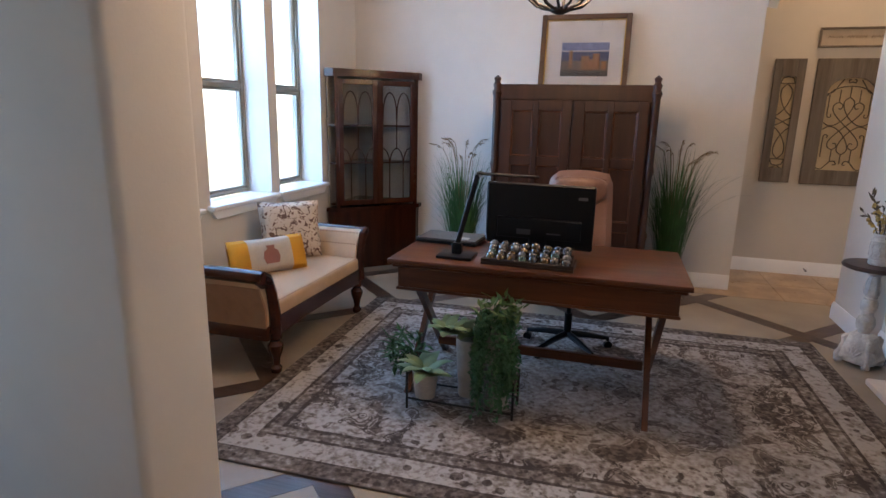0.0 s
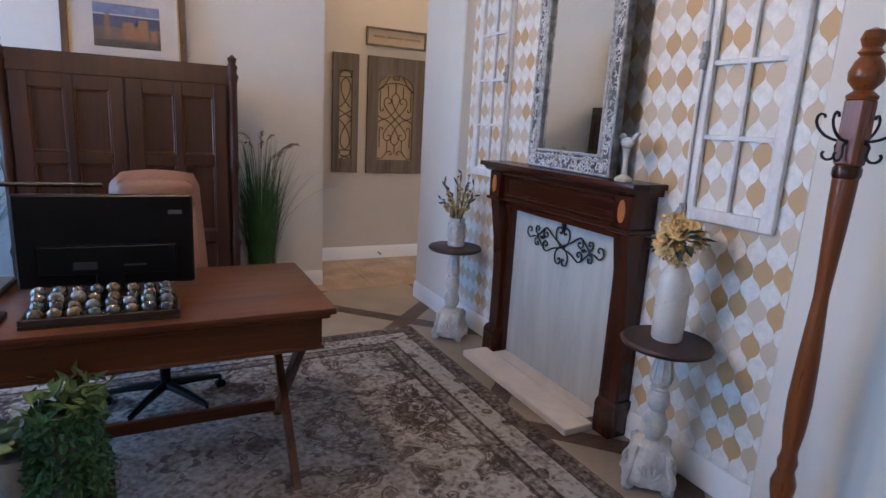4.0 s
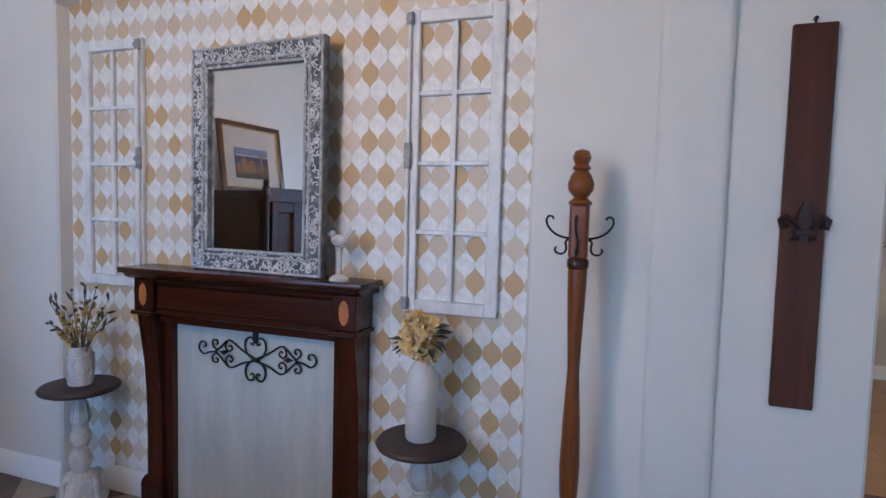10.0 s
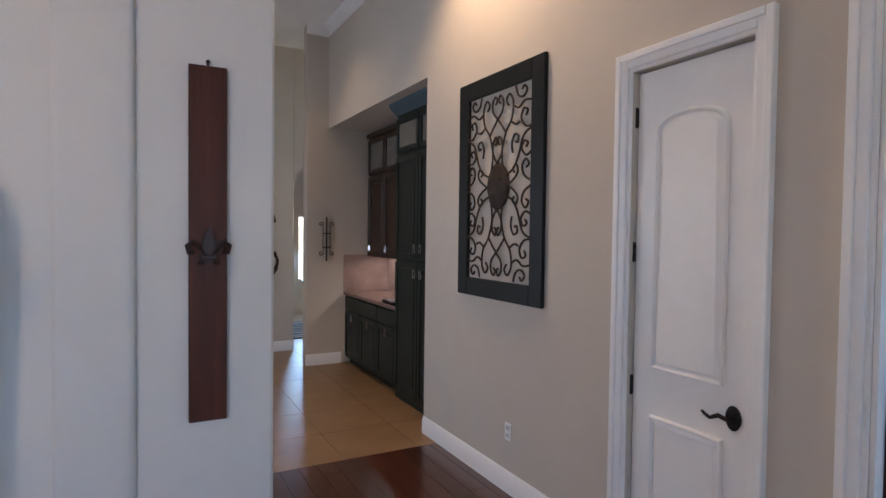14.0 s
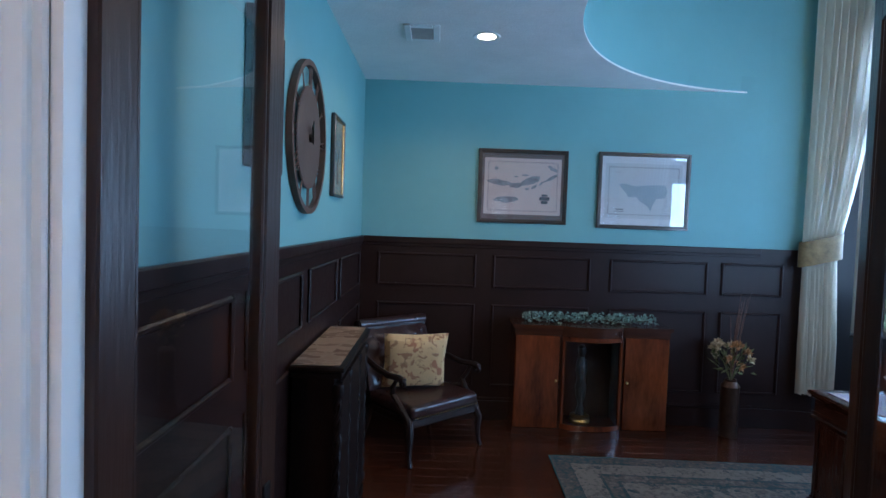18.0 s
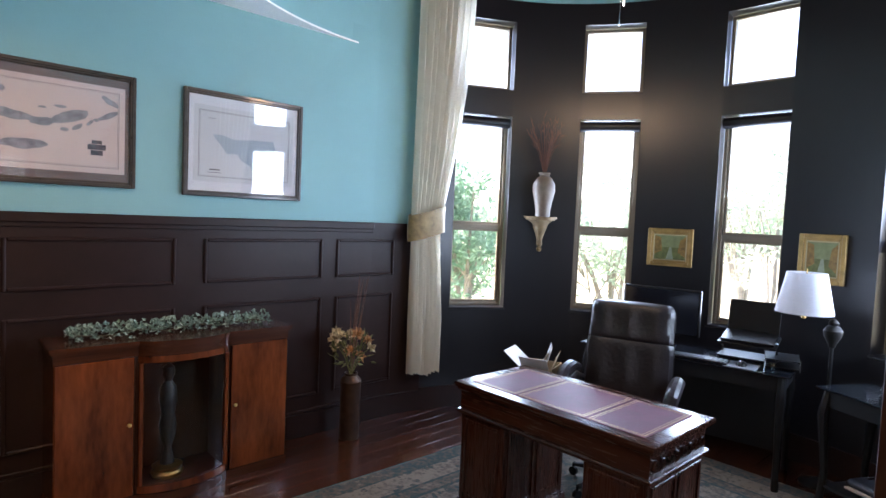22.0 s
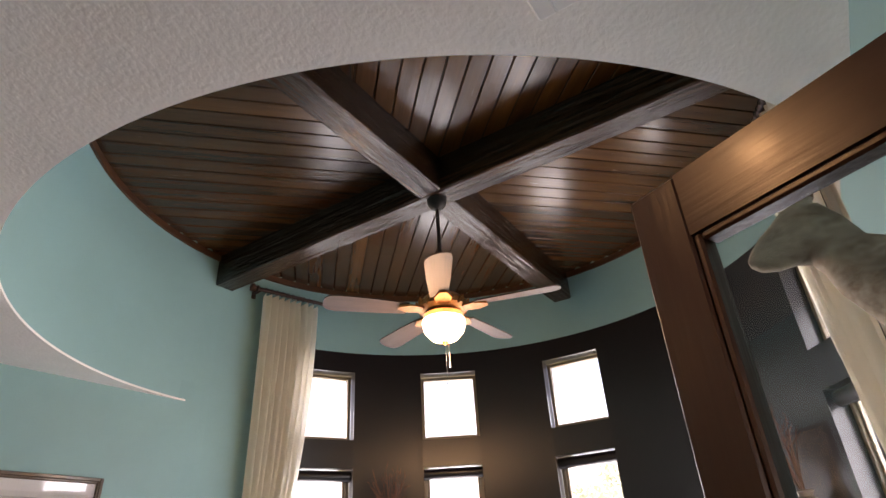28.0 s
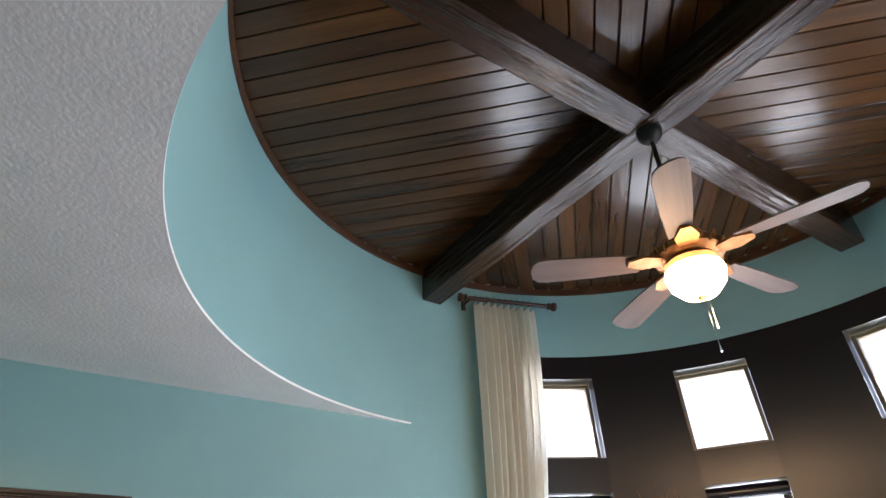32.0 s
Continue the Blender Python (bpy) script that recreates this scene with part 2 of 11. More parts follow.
def tube(bm, pts, r, n=6, closed=False, flat=1.0):
    """A round bar along a line of points; r may be one radius or one per point."""
    pts = [Vector(p) for p in pts]
    k = len(pts)
    rs = r if hasattr(r, "__len__") else [r] * k
    t0 = (pts[1] - pts[0]).normalized()
    up = Vector((0, 0, 1)) if abs(t0.z) < 0.9 else Vector((1, 0, 0))
    side = t0.cross(up).normalized()
    rings = []
    for i, p in enumerate(pts):
        if closed:
            t = (pts[(i + 1) % k] - pts[i - 1]).normalized()
        else:
            t = (pts[min(i + 1, k - 1)] - pts[max(i - 1, 0)]).normalized()
        side = (side - t * side.dot(t)).normalized()
        oth = t.cross(side)
        rings.append([bm.verts.new(p + rs[i] * (math.cos(2 * math.pi * j / n) * side + flat * math.sin(2 * math.pi * j / n) * oth)) for j in range(n)])
    for i in range(k if closed else k - 1):
        a, b = rings[i], rings[(i + 1) % k]
        for j in range(n):
            bm.faces.new((a[j], a[(j + 1) % n], b[(j + 1) % n], b[j]))
    if not closed:
        bm.faces.new(rings[0][::-1]), bm.faces.new(rings[-1])
    return bm


def bent(pts, steps=4):
    """Points of a smooth curve through the points given."""
    pts = [Vector(p) for p in pts]
    line = []
    for i in range(len(pts) - 1):
        p0, p1, p2, p3 = pts[max(i - 1, 0)], pts[i], pts[i + 1], pts[min(i + 2, len(pts) - 1)]
        for k in range(steps):
            t = k / steps
            line.append(0.5 * (2 * p1 + (p2 - p0) * t + (2 * p0 - 5 * p1 + 4 * p2 - p3) * t * t + (3 * p1 - p0 - 3 * p2 + p3) * t ** 3))
    return line + [pts[-1]]


def prism(bm, outline, d0, d1, plane="xy"):
    """A flat outline given a thickness: from d0 to d1 along the axis that the plane lacks."""
    def at(u, v, d):
        return {"xy": (u, v, d), "xz": (u, d, v), "yz": (d, u, v)}[plane]
    a = [bm.verts.new(at(u, v, d0)) for u, v in outline]
    b = [bm.verts.new(at(u, v, d1)) for u, v in outline]
    n = len(outline)
    for i in range(n):
        bm.faces.new((a[i], a[(i + 1) % n], b[(i + 1) % n], b[i]))
    bm.faces.new(a[::-1]), bm.faces.new(b)
    return bm


def frame_bars(bm, u0, v0, u1, v1, w, d0, d1, plane="xz", bev=0.004):
    """Four bars of a frame, mitre-less, in a plane."""
    def put(a, b, c, d):
        if plane == "xz":
            bx(bm, a, d0, b, c, d1, d, bev)
        elif plane == "yz":
            bx(bm, d0, a, b, d1, c, d, bev)
        else:
            bx(bm, a, b, d0, c, d, d1, bev)
    put(u0, v0, u0 + w, v1), put(u1 - w, v0, u1, v1), put(u0 + w, v0, u1 - w, v0 + w), put(u0 + w, v1 - w, u1 - w, v1)
    return bm


def curl(c, r, a0, a1, n=14, shrink=0.35):
    """Points of a spiral in a plane: from angle a0 to a1 (degrees), its radius falling to a share."""
    return [(c[0] + r * (1 - (1 - shrink) * k / n) * math.cos(radians(a0 + (a1 - a0) * k / n)), c[1] + r * (1 - (1 - shrink) * k / n) * math.sin(radians(a0 + (a1 - a0) * k / n))) for k in range(n + 1)]


def sector(bm, r0, r1, a0, a1, z0, z1, c=(CX, CY), step=3.0):
    """A block of a round wall between two radii, two angles and two heights."""
    k = max(1, math.ceil(abs(a1 - a0) / step - 1e-6))
    cols = []
    for i in range(k + 1):
        a = radians(a0 + (a1 - a0) * i / k)
        ca, sa = math.cos(a), math.sin(a)
        cols.append([bm.verts.new((c[0] + r * ca, c[1] + r * sa, z)) for r, z in ((r0, z0), (r1, z0), (r1, z1), (r0, z1))])
    for p, q in zip(cols, cols[1:]):
        for j in range(4):
            bm.faces.new((p[j], p[(j + 1) % 4], q[(j + 1) % 4], q[j]))
    bm.faces.new(cols[0]), bm.faces.new(cols[-1][::-1])
    return bm


def setting(name, bm, material, label, smooth=True):
    return tagged(part(name, bm, material, None, "", smooth), label, kind="structure")

# ---- the large structure ----
# ground outside, floors
setting("ground", box(-60, -60, -0.34, 60, 60, -0.3), mat("dry lawn", (0.34, 0.32, 0.20), 0.9, var=0.4, scale=0.8, bump=0.5, bscale=20), "dry pale lawn and soil around the house")
FLOORW = wood("cherry floor boards", (0.03, 0.0085, 0.004), (0.085, 0.024, 0.010), 0.22, "x", coat=0.5, piece=0.25)
TILE = mat("beige stone tile", (0.28, 0.225, 0.165), 0.35, var=0.18, scale=3, bump=0.05, bscale=20, piece=0.08)
GROUT = mat("tile grout", (0.25, 0.21, 0.17), 0.8)
setting("floor_study", box(-4.4, -4.99, -0.2, 1.45, -0.73, -0.012), FLOORW, "base under the dark cherry boards of the study")
setting("floor_entry", box(-2.6, -0.73, -0.2, 4.25, 1.44, -0.012), FLOORW, "base under the dark glossy boards of the entry hall")
setting("floor_sitting_room", box(-2.0, 1.44, -0.2, 4.25, 7.0, -0.012), GROUT, "base under beige diagonal tiles")
setting("floor_kitchen", box(4.25, -1.7, -0.2, 12.0, 7.0, -0.012), GROUT, "base under the kitchen's tan tiles")

# sitting room walls
W_X, W_Y = -1.94, 5.98
bm = bmesh.new()
for y0, y1 in ((1.7, 2.68), (3.42, 3.575), (4.335, 4.455), (5.195, 6.1)):
    bx(bm, W_X - 0.3, y0, 0, W_X, y1, 4.2)
for y0, y1 in ((2.68, 3.42), (3.575, 4.335), (4.455, 5.195)):
    bx(bm, W_X - 0.3, y0, 0, W_X, y1, 0.86)
    bx(bm, W_X - 0.3, y0, 2.75, W_X, y1, 4.2)
setting("wall_west", bm, PAINT, "cream painted wall with three tall narrow windows")
bm = box(W_X, W_Y, 0, 1.86, W_Y + 0.14, 4.2)
setting("wall_north", bm, PAINT, "cream painted wall behind the armoire")
# the slanting wall with the arched way to the back hall
A, B = Vector((1.86, 5.98)), Vector((2.55, 5.42))
u = (B - A).normalized()
nrm = Vector((-u.y, u.x))
L = (B - A).length
bm = bmesh.new()
pts = [(0, 4.2), (0, 2.5)]
for k in range(0, 13):
    a = math.pi * (1 - k / 12)
    pts.append((L / 2 + (L / 2 - 0.005) * math.cos(a), 2.5 + 0.36 * math.sin(a)))
pts += [(L, 2.5), (L, 4.2)]
lo = [bm.verts.new((*(A + u * s), z)) for s, z in pts]
hi = [bm.verts.new((*(A + u * s + nrm * 0.16), z)) for s, z in pts]
n = len(pts)
for i in range(n):
    bm.faces.new((lo[i], lo[(i + 1) % n], hi[(i + 1) % n], hi[i]))
bm.faces.new(lo), bm.faces.new(hi[::-1])
setting("wall_arch", bm, PAINT, "cream wall with an arched opening to the hall")
# east wall with the arched niche
E_X, N_X = 2.55, 2.638
bm = bmesh.new()
bx(bm, E_X, 4.765, 0, 2.78, 5.42, 4.2, 0.012)
bx(bm, E_X, 0.96, 0, 2.78, 2.152, 4.2, 0.012)
pts = [(4.765, 4.2), (4.765, 2.68)]
for k in range(1, 24):
    s = k / 24
    pts.append((4.765 - s * 2.613, 2.68 + 0.278 * (1 - (2 * s - 1) ** 2)))
pts += [(2.152, 2.685), (2.152, 4.2)]
prism(bm, pts, E_X, 2.78, "yz")
setting("wall_east", bm, PAINT, "cream wall with an arched niche")
setting("wall_niche_back", box(N_X + 0.004, 2.10, 0, 2.78, 4.80, 3.02), PAINT, "back of the arched niche")
# stubs at the wide opening between entry and sitting room
setting("wall_stub_east", box(2.522, 1.44, 0, E_X + 0.1, 1.69, 4.2, 0.027, 4), PAINT, "cream pilaster with rounded corners beside the opening")
setting("wall_stub_west", box(-2.6, 1.44, 0, -0.54, 1.78, 4.2, 0.03, 3), PAINT, "cream wall end with rounded corners beside the opening")
# back hall behind the arch
setting("wall_hall_back", box(1.2, 6.86, 0, 9.0, 6.98, 4.2), PAINT_B, "beige wall of the back hall with carved panels")
setting("wall_hall_side", box(1.2, 6.12, 0, 1.32, 6.86, 4.2), PAINT_B, "beige end wall of the back hall")
setting("wall_hall_inner", box(2.78, 5.30, 0, 4.4, 5.42, 4.2), PAINT_B, "beige wall of the back hall")

# wall between entry and study
D0, D1, DH = -0.165, 1.223, 2.45
Y0, Y1 = -0.68, -0.78
bm = bmesh.new()
bx(bm, D1, Y1, 0, 1.655, Y0, 4.2), bx(bm, 2.275, Y1, 0, 4.515, Y0, 4.2), bx(bm, 1.655, Y1, 2.46, 2.275, Y0, 4.2)
bx(bm, D0, Y1, DH, D1, Y0, 4.2), bx(bm, -2.6, Y1 + 0.03, 0, D0, Y0, 4.2)
setting("wall_entry_south", bm, PAINT_B, "beige entry wall with a closet door and the study's double doors")
setting("wall_entry_west", mesh((bx, -2.72, -0.78, 0, -2.6, 0.0, 4.2), (bx, -2.72, 1.0, 0, -2.6, 1.8, 4.2), (bx, -2.72, 0.0, 0, -2.6, 1.0, 0.35), (bx, -2.72, 0.0, 2.35, -2.6, 1.0, 4.2)), PAINT, "plain wall closing the entry")
bm = mesh((bx, -2.3, 1.44, 4.2, 2.9, 7.0, 4.3), (bx, -2.7, -0.78, 4.2, 4.9, 1.44, 4.3), (bx, 2.9, 1.44, 4.2, 12, 7, 4.3), (bx, 4.9, -2, 4.2, 12, 1.44, 4.3))
setting("ceiling_entry", bm, CEILW, "white ceiling of the entry and sitting room")

# study: straight walls, clad below and painted above
RAIL = 1.56
S_Y, N_Y, K_X = -4.89, -0.785, 1.335
setting("wall_study_south", box(CX, S_Y - 0.12, RAIL, K_X, S_Y, 3.1), AQUA, "aqua painted wall above dark wainscot")
setting("wall_study_south_wainscot", box(CX, S_Y - 0.12, 0, K_X, S_Y, RAIL), DARKP, "dark espresso wainscot")
setting("wall_study_east", box(K_X, S_Y - 0.12, RAIL, K_X + 0.12, Y1, 3.1), AQUA, "aqua painted wall above dark wainscot")
setting("wall_study_east_wainscot", box(K_X, S_Y - 0.12, 0, K_X + 0.12, Y1, RAIL), DARKP, "dark espresso wainscot")
bm = mesh((bx, CX, N_Y, RAIL, D0 - 0.09, Y1 + 0.03, 3.1), (bx, D0 - 0.09, N_Y, DH + 0.09, D1 + 0.09, Y1, 3.1))
setting("wall_study_north", bm, AQUA, "aqua painted wall inside the study")
setting("wall_study_north_wainscot", box(CX, N_Y, 0, D0 - 0.09, Y1 + 0.03, RAIL), DARKP, "dark espresso wainscot")
# round window wall
HALF = 6.9
BAY0, BAY1 = 104.0, 256.0
edges = [BAY0]
for a in reversed(WIN):
    edges += [a - HALF, a + HALF]
edges.append(BAY1)
bm = bmesh.new()
for i in range(0, len(edges), 2):
    sector(bm, R, R + 0.24, edges[i], edges[i + 1], 0, 3.58)
for a in WIN:
    for z0, z1 in ((0, 0.875), (2.58, 2.81), (3.40, 3.58)):
        sector(bm, R, R + 0.24, a - HALF, a + HALF, z0, z1)
setting("wall_bay", bm, DARKP2, "dark espresso painted round wall with tall windows")
bm = sector(bmesh.new(), R, R + 0.24, BAY0, BAY1, 3.58, 4.3)
for a0, a1 in ((90, BAY0), (BAY1, 270)):
    sector(bm, R, R + 0.24, a0, a1, RAIL, 4.3)
setting("wall_bay_upper", bm, AQUA, "aqua painted band of the round wall")
bm = bmesh.new()
for a0, a1 in ((90, BAY0), (BAY1, 270)):
    sector(bm, R, R + 0.24, a0, a1, 0, RAIL)
setting("wall_bay_wainscot", bm, DARKP, "dark wainscot running into the round wall")
bm = bmesh.new()
DX, DY, DR = -0.012, -0.006, 0.012     # the opening in the flat ceiling is slightly wider than the drum above it
rows_ = []
for k in range(61):
    a = radians(-90 + 3 * k)
    c, s = math.cos(a), math.sin(a)
    w = max(0.0, c) ** 0.5
    lo_, hi_ = R + DR * w, R
    rows_.append([bm.verts.new((CX + r_ * c + DX * w * q, CY + r_ * s + DY * w * q, z)) for r_, z, q in ((lo_, Z_CEIL + 0.014, 1), (R + 0.16, Z_CEIL + 0.014, 1), (R + 0.12, 4.3, 0), (hi_, 4.3, 0))])
for p, q in zip(rows_, rows_[1:]):
    for j in range(4):
        bm.faces.new((p[j], p[(j + 1) % 4], q[(j + 1) % 4], q[j]))
bm.faces.new(rows_[0]), bm.faces.new(rows_[-1][::-1])
setting("wall_drum", bm, AQUA, "aqua painted round wall of the raised ceiling")
# flat study ceiling around the round opening
bm = bmesh.new()
ring = []
corner = [math.degrees(math.atan2(N_Y - CY, K_X - CX)), math.degrees(math.atan2(S_Y - CY, K_X - CX))]
for deg in sorted([-90 + 2 * k for k in range(91)] + corner):
    a = radians(deg)
    c, s = math.cos(a), math.sin(a)
    reach = min((K_X - CX) / c if c > 1e-6 else 1e9, (S_Y - CY) / s if s < -1e-6 else 1e9, (N_Y - CY) / s if s > 1e-6 else 1e9)
    w = max(0.0, c) ** 0.5
    inn = R + DR * w - 0.006
    ex, ey = CX + DX * w, CY + DY * w
    reach = max(reach, inn + 0.045)
    ring.append([bm.verts.new(v) for v in ((ex + inn * c, ey + inn * s, Z_CEIL), (CX + reach * c, CY + reach * s, Z_CEIL), (CX + reach * c, CY + reach * s, Z_CEIL + 0.013), (ex + inn * c, ey + inn * s, Z_CEIL + 0.013))])
for p, q in zip(ring, ring[1:]):
    for j in range(4):
        bm.faces.new((p[j], p[(j + 1) % 4], q[(j + 1) % 4], q[j]))
setting("ceiling_study", bm, CEILW, "white textured ceiling with a round opening", smooth=False)
setting("ceiling_cap", box(-4.6, -5.1, 4.34, 0.1, -0.6, 4.44), mat("attic board", (0.1, 0.08, 0.06), 0.9), "board above the raised ceiling")

# ---- plant helpers ----


def blade(bm, base, lean, length, width, droop, seg=5):
    """One grass blade or long leaf: a folded strip that bends over."""
    base, d = Vector(base), Vector(lean).normalized()
    side = d.cross(Vector((0, 0, 1)))
    side = side.normalized() if side.length > 0.05 else Vector((1, 0, 0))
    p, rows = base.copy(), []
    for k in range(seg + 1):
        t = k / seg
        w = width * (1 - t) ** 0.7 * (0.6 + 0.4 * min(1, 4 * t)) + 0.0006
        fold = Vector((0, 0, -0.3 * w))
        rows.append([bm.verts.new(p - side * w + fold), bm.verts.new(p), bm.verts.new(p + side * w + fold)])
        d = (d + Vector((lean[0] * droop * t, lean[1] * droop * t, -droop * t * 0.55))).normalized()
        p = p + d * length / seg
    for a, b in zip(rows, rows[1:]):
        bm.faces.new((a[0], a[1], b[1], b[0])), bm.faces.new((a[1], a[2], b[2], b[1]))


def leaf(bm, at, d, length, width, up=(0, 0, 1)):
    """A small leaf of four faces, pointed and folded along its rib."""
    at, d = Vector(at), Vector(d).normalized()
    s = d.cross(Vector(up))
    s = s.normalized() if s.length > 0.05 else Vector((1, 0, 0))
    n = s.cross(d)
    a, m, b = bm.verts.new(at), bm.verts.new(at + d * length * 0.5 - n * width * 0.15), bm.verts.new(at + d * length - n * width * 0.2)
    l, r = bm.verts.new(at + d * length * 0.45 + s * width / 2 + n * width * 0.15), bm.verts.new(at + d * length * 0.45 - s * width / 2 + n * width * 0.15)
    bm.faces.new((a, l, m)), bm.faces.new((l, b, m)), bm.faces.new((a, m, r)), bm.faces.new((m, b, r))


def rnd(a, b):
    return random.uniform(a, b)


def ball_dir():
    while True:
        v = Vector((rnd(-1, 1), rnd(-1, 1), rnd(-1, 1)))
        if 0.1 < v.length < 1:
            return v.normalized()


GRASS = mat("green reed", (0.035, 0.10, 0.025), 0.55, var=0.5, scale=5)
REEDT = mat("tan reed plume", (0.16, 0.11, 0.05), 0.8, var=0.3, scale=20)
SUCC = mat("grey green succulent", (0.055, 0.13, 0.06), 0.6, var=0.5, scale=9, spec=0.2)
PALEG = mat("pale agave green", (0.15, 0.22, 0.11), 0.6, var=0.3, scale=9)
CREAM = mat("cream ceramic", (0.62, 0.58, 0.53), 0.3, var=0.08, scale=8, coat=0.4)
CHALK = mat("chalky white paint", (0.55, 0.52, 0.48), 0.8, var=0.35, scale=9, bump=0.5, bscale=50, color2=(0.68, 0.66, 0.63))
WHITEWASH = mat("chipped white paint", (0.68, 0.65, 0.63), 0.7, var=0.16, scale=9, bump=0.3, bscale=40, stretch=(2, 2, 1), color2=(0.78, 0.76, 0.75))
CONCRETE = mat("grey concrete pot", (0.30, 0.29, 0.27), 0.85, var=0.2, scale=9, bump=0.3, bscale=60)


def rug_mat(name, hx, hy, pale, dark, mid, grain, border):
    """A worn oriental rug: bands of border by the distance to the edge, scrolls and a rubbed-off pile."""
    m = bpy.data.materials.new(name)
    m.use_nodes = True
    N, L = m.node_tree.nodes, m.node_tree.links
    b = N["Principled BSDF"]
    b.inputs["Roughness"].default_value, b.inputs["Specular IOR Level"].default_value = 0.95, 0.1

    def math_node(op, a, c, d=None):
        n = N.new("ShaderNodeMath")
        n.operation = op
        for i, v in enumerate((a, c, d)):
            if v is None:
                continue
            if isinstance(v, (int, float)):
                n.inputs[i].default_value = v
            else:
                L.new(v, n.inputs[i])
        return n.outputs[0]
    co, sep = N.new("ShaderNodeTexCoord"), N.new("ShaderNodeSeparateXYZ")
    L.new(co.outputs["Object"], sep.inputs[0])
    ax, ay = math_node("ABSOLUTE", sep.outputs[0], 0), math_node("ABSOLUTE", sep.outputs[1], 0)
    e = math_node("MINIMUM", math_node("SUBTRACT", hx, ax), math_node("SUBTRACT", hy, ay))
    folded = N.new("ShaderNodeCombineXYZ")
    L.new(ax, folded.inputs[0]), L.new(ay, folded.inputs[1])
    def noise_node(src, scale, detail, distort):
        n = N.new("ShaderNodeTexNoise")
        n.inputs["Scale"].default_value, n.inputs["Detail"].default_value, n.inputs["Distortion"].default_value = scale, detail, distort
        L.new(src, n.inputs[0])
        return n.outputs[0]

    def cells(scale, size):
        v = N.new("ShaderNodeTexVoronoi")
        v.inputs["Scale"].default_value = scale
        L.new(folded.outputs[0], v.inputs[0])
        return math_node("LESS_THAN", v.outputs["Distance"], size)
    motif = noise_node(folded.outputs[0], grain * 0.62, 2, 1.4)
    patch = math_node("GREATER_THAN", motif, 0.515)
    outline = math_node("LESS_THAN", math_node("ABSOLUTE", math_node("SUBTRACT", motif, 0.57), 0), 0.012)
    fleck = math_node("MULTIPLY", cells(grain * 3.4, 0.30), math_node("GREATER_THAN", noise_node(folded.outputs[0], grain * 1.3, 2, 0.5), 0.47))
    blossom = cells(grain * 0.95, 0.24)
    band = N.new("ShaderNodeValToRGB")
    band.color_ramp.interpolation = "CONSTANT"
    stops = [(0, 0.42), (border * 0.05, 0.32), (border * 0.27, 0.20), (border * 0.31, 0.78), (border * 0.70, 0.18), (border * 0.75, 0.48), (border * 0.94, 0.20), (border, 0.72)]
    el = band.color_ramp.elements
    while len(el) < len(stops):
        el.new(0.5)
    for s_, (p, v) in zip(el, stops):
        s_.position, s_.color = p, (v, v, v, 1)
    L.new(e, band.inputs[0])
    inside = math_node("GREATER_THAN", e, border)
    floral = math_node("MULTIPLY", math_node("GREATER_THAN", e, border * 0.31), math_node("LESS_THAN", e, border * 0.70))
    dark_ = math_node("ADD", math_node("MULTIPLY", math_node("MULTIPLY", patch, inside), 0.46), math_node("MULTIPLY", math_node("MULTIPLY", blossom, floral), 0.45))
    dark_ = math_node("SUBTRACT", dark_, math_node("MULTIPLY", math_node("MULTIPLY", outline, inside), 0.40))
    pat = math_node("SUBTRACT", band.outputs[0], math_node("ADD", dark_, math_node("MULTIPLY", fleck, 0.28)))
    med = N.new("ShaderNodeTexNoise")
    med.inputs["Scale"].default_value, med.inputs["Detail"].default_value = 2.2, 3
    L.new(co.outputs["Object"], med.inputs[0])
    worn = N.new("ShaderNodeTexNoise")
    worn.inputs["Scale"].default_value, worn.inputs["Detail"].default_value = 34, 7
    L.new(co.outputs["Object"], worn.inputs[0])
    pat = math_node("ADD", pat, math_node("MULTIPLY", math_node("SUBTRACT", med.outputs[0], 0.5), 0.9))
    pat = math_node("ADD", pat, math_node("MULTIPLY", math_node("SUBTRACT", worn.outputs[0], 0.5), 1.5))
    fade = N.new("ShaderNodeMapRange")
    fade.inputs[1].default_value, fade.inputs[2].default_value = border + 0.08, border + 0.40
    L.new(math_node("ADD", e, math_node("MULTIPLY", math_node("SUBTRACT", med.outputs[0], 0.5), 0.9)), fade.inputs[0])
    pat = math_node("ADD", math_node("MULTIPLY", pat, math_node("MULTIPLY_ADD", fade.outputs[0], -0.4, 1.0)), math_node("MULTIPLY", fade.outputs[0], 0.20))
    ramp = N.new("ShaderNodeValToRGB")
    ramp.color_ramp.elements.new(0.5)
    for s_, p, c in zip(ramp.color_ramp.elements, (0.12, 0.5, 0.85), (dark, mid, pale)):
        s_.position, s_.color = p, (*c, 1)
    L.new(pat, ramp.inputs[0]), L.new(ramp.outputs[0], b.inputs["Base Color"])
    bp = N.new("ShaderNodeBump")
    bp.inputs["Strength"].default_value, bp.inputs["Distance"].default_value = 0.6, 0.004
    L.new(worn.outputs[0], bp.inputs["Height"]), L.new(bp.outputs[0], b.inputs["Normal"])
    return m


def rug(at, rz, hx, hy, material, label, edge):
    ob = thing("area_rug", at, rz, label, "rug")
    part("woven_field", box(-hx, -hy, 0, hx, hy, 0.010, 0.003), material, ob)
    bm = bmesh.new()
    tube(bm, [(-hx, -hy, 0.005), (hx, -hy, 0.005), (hx, hy, 0.005), (-hx, hy, 0.005)], 0.006, 6, True)
    part("bound_edge", bm, edge, ob, "stitched dark edge")


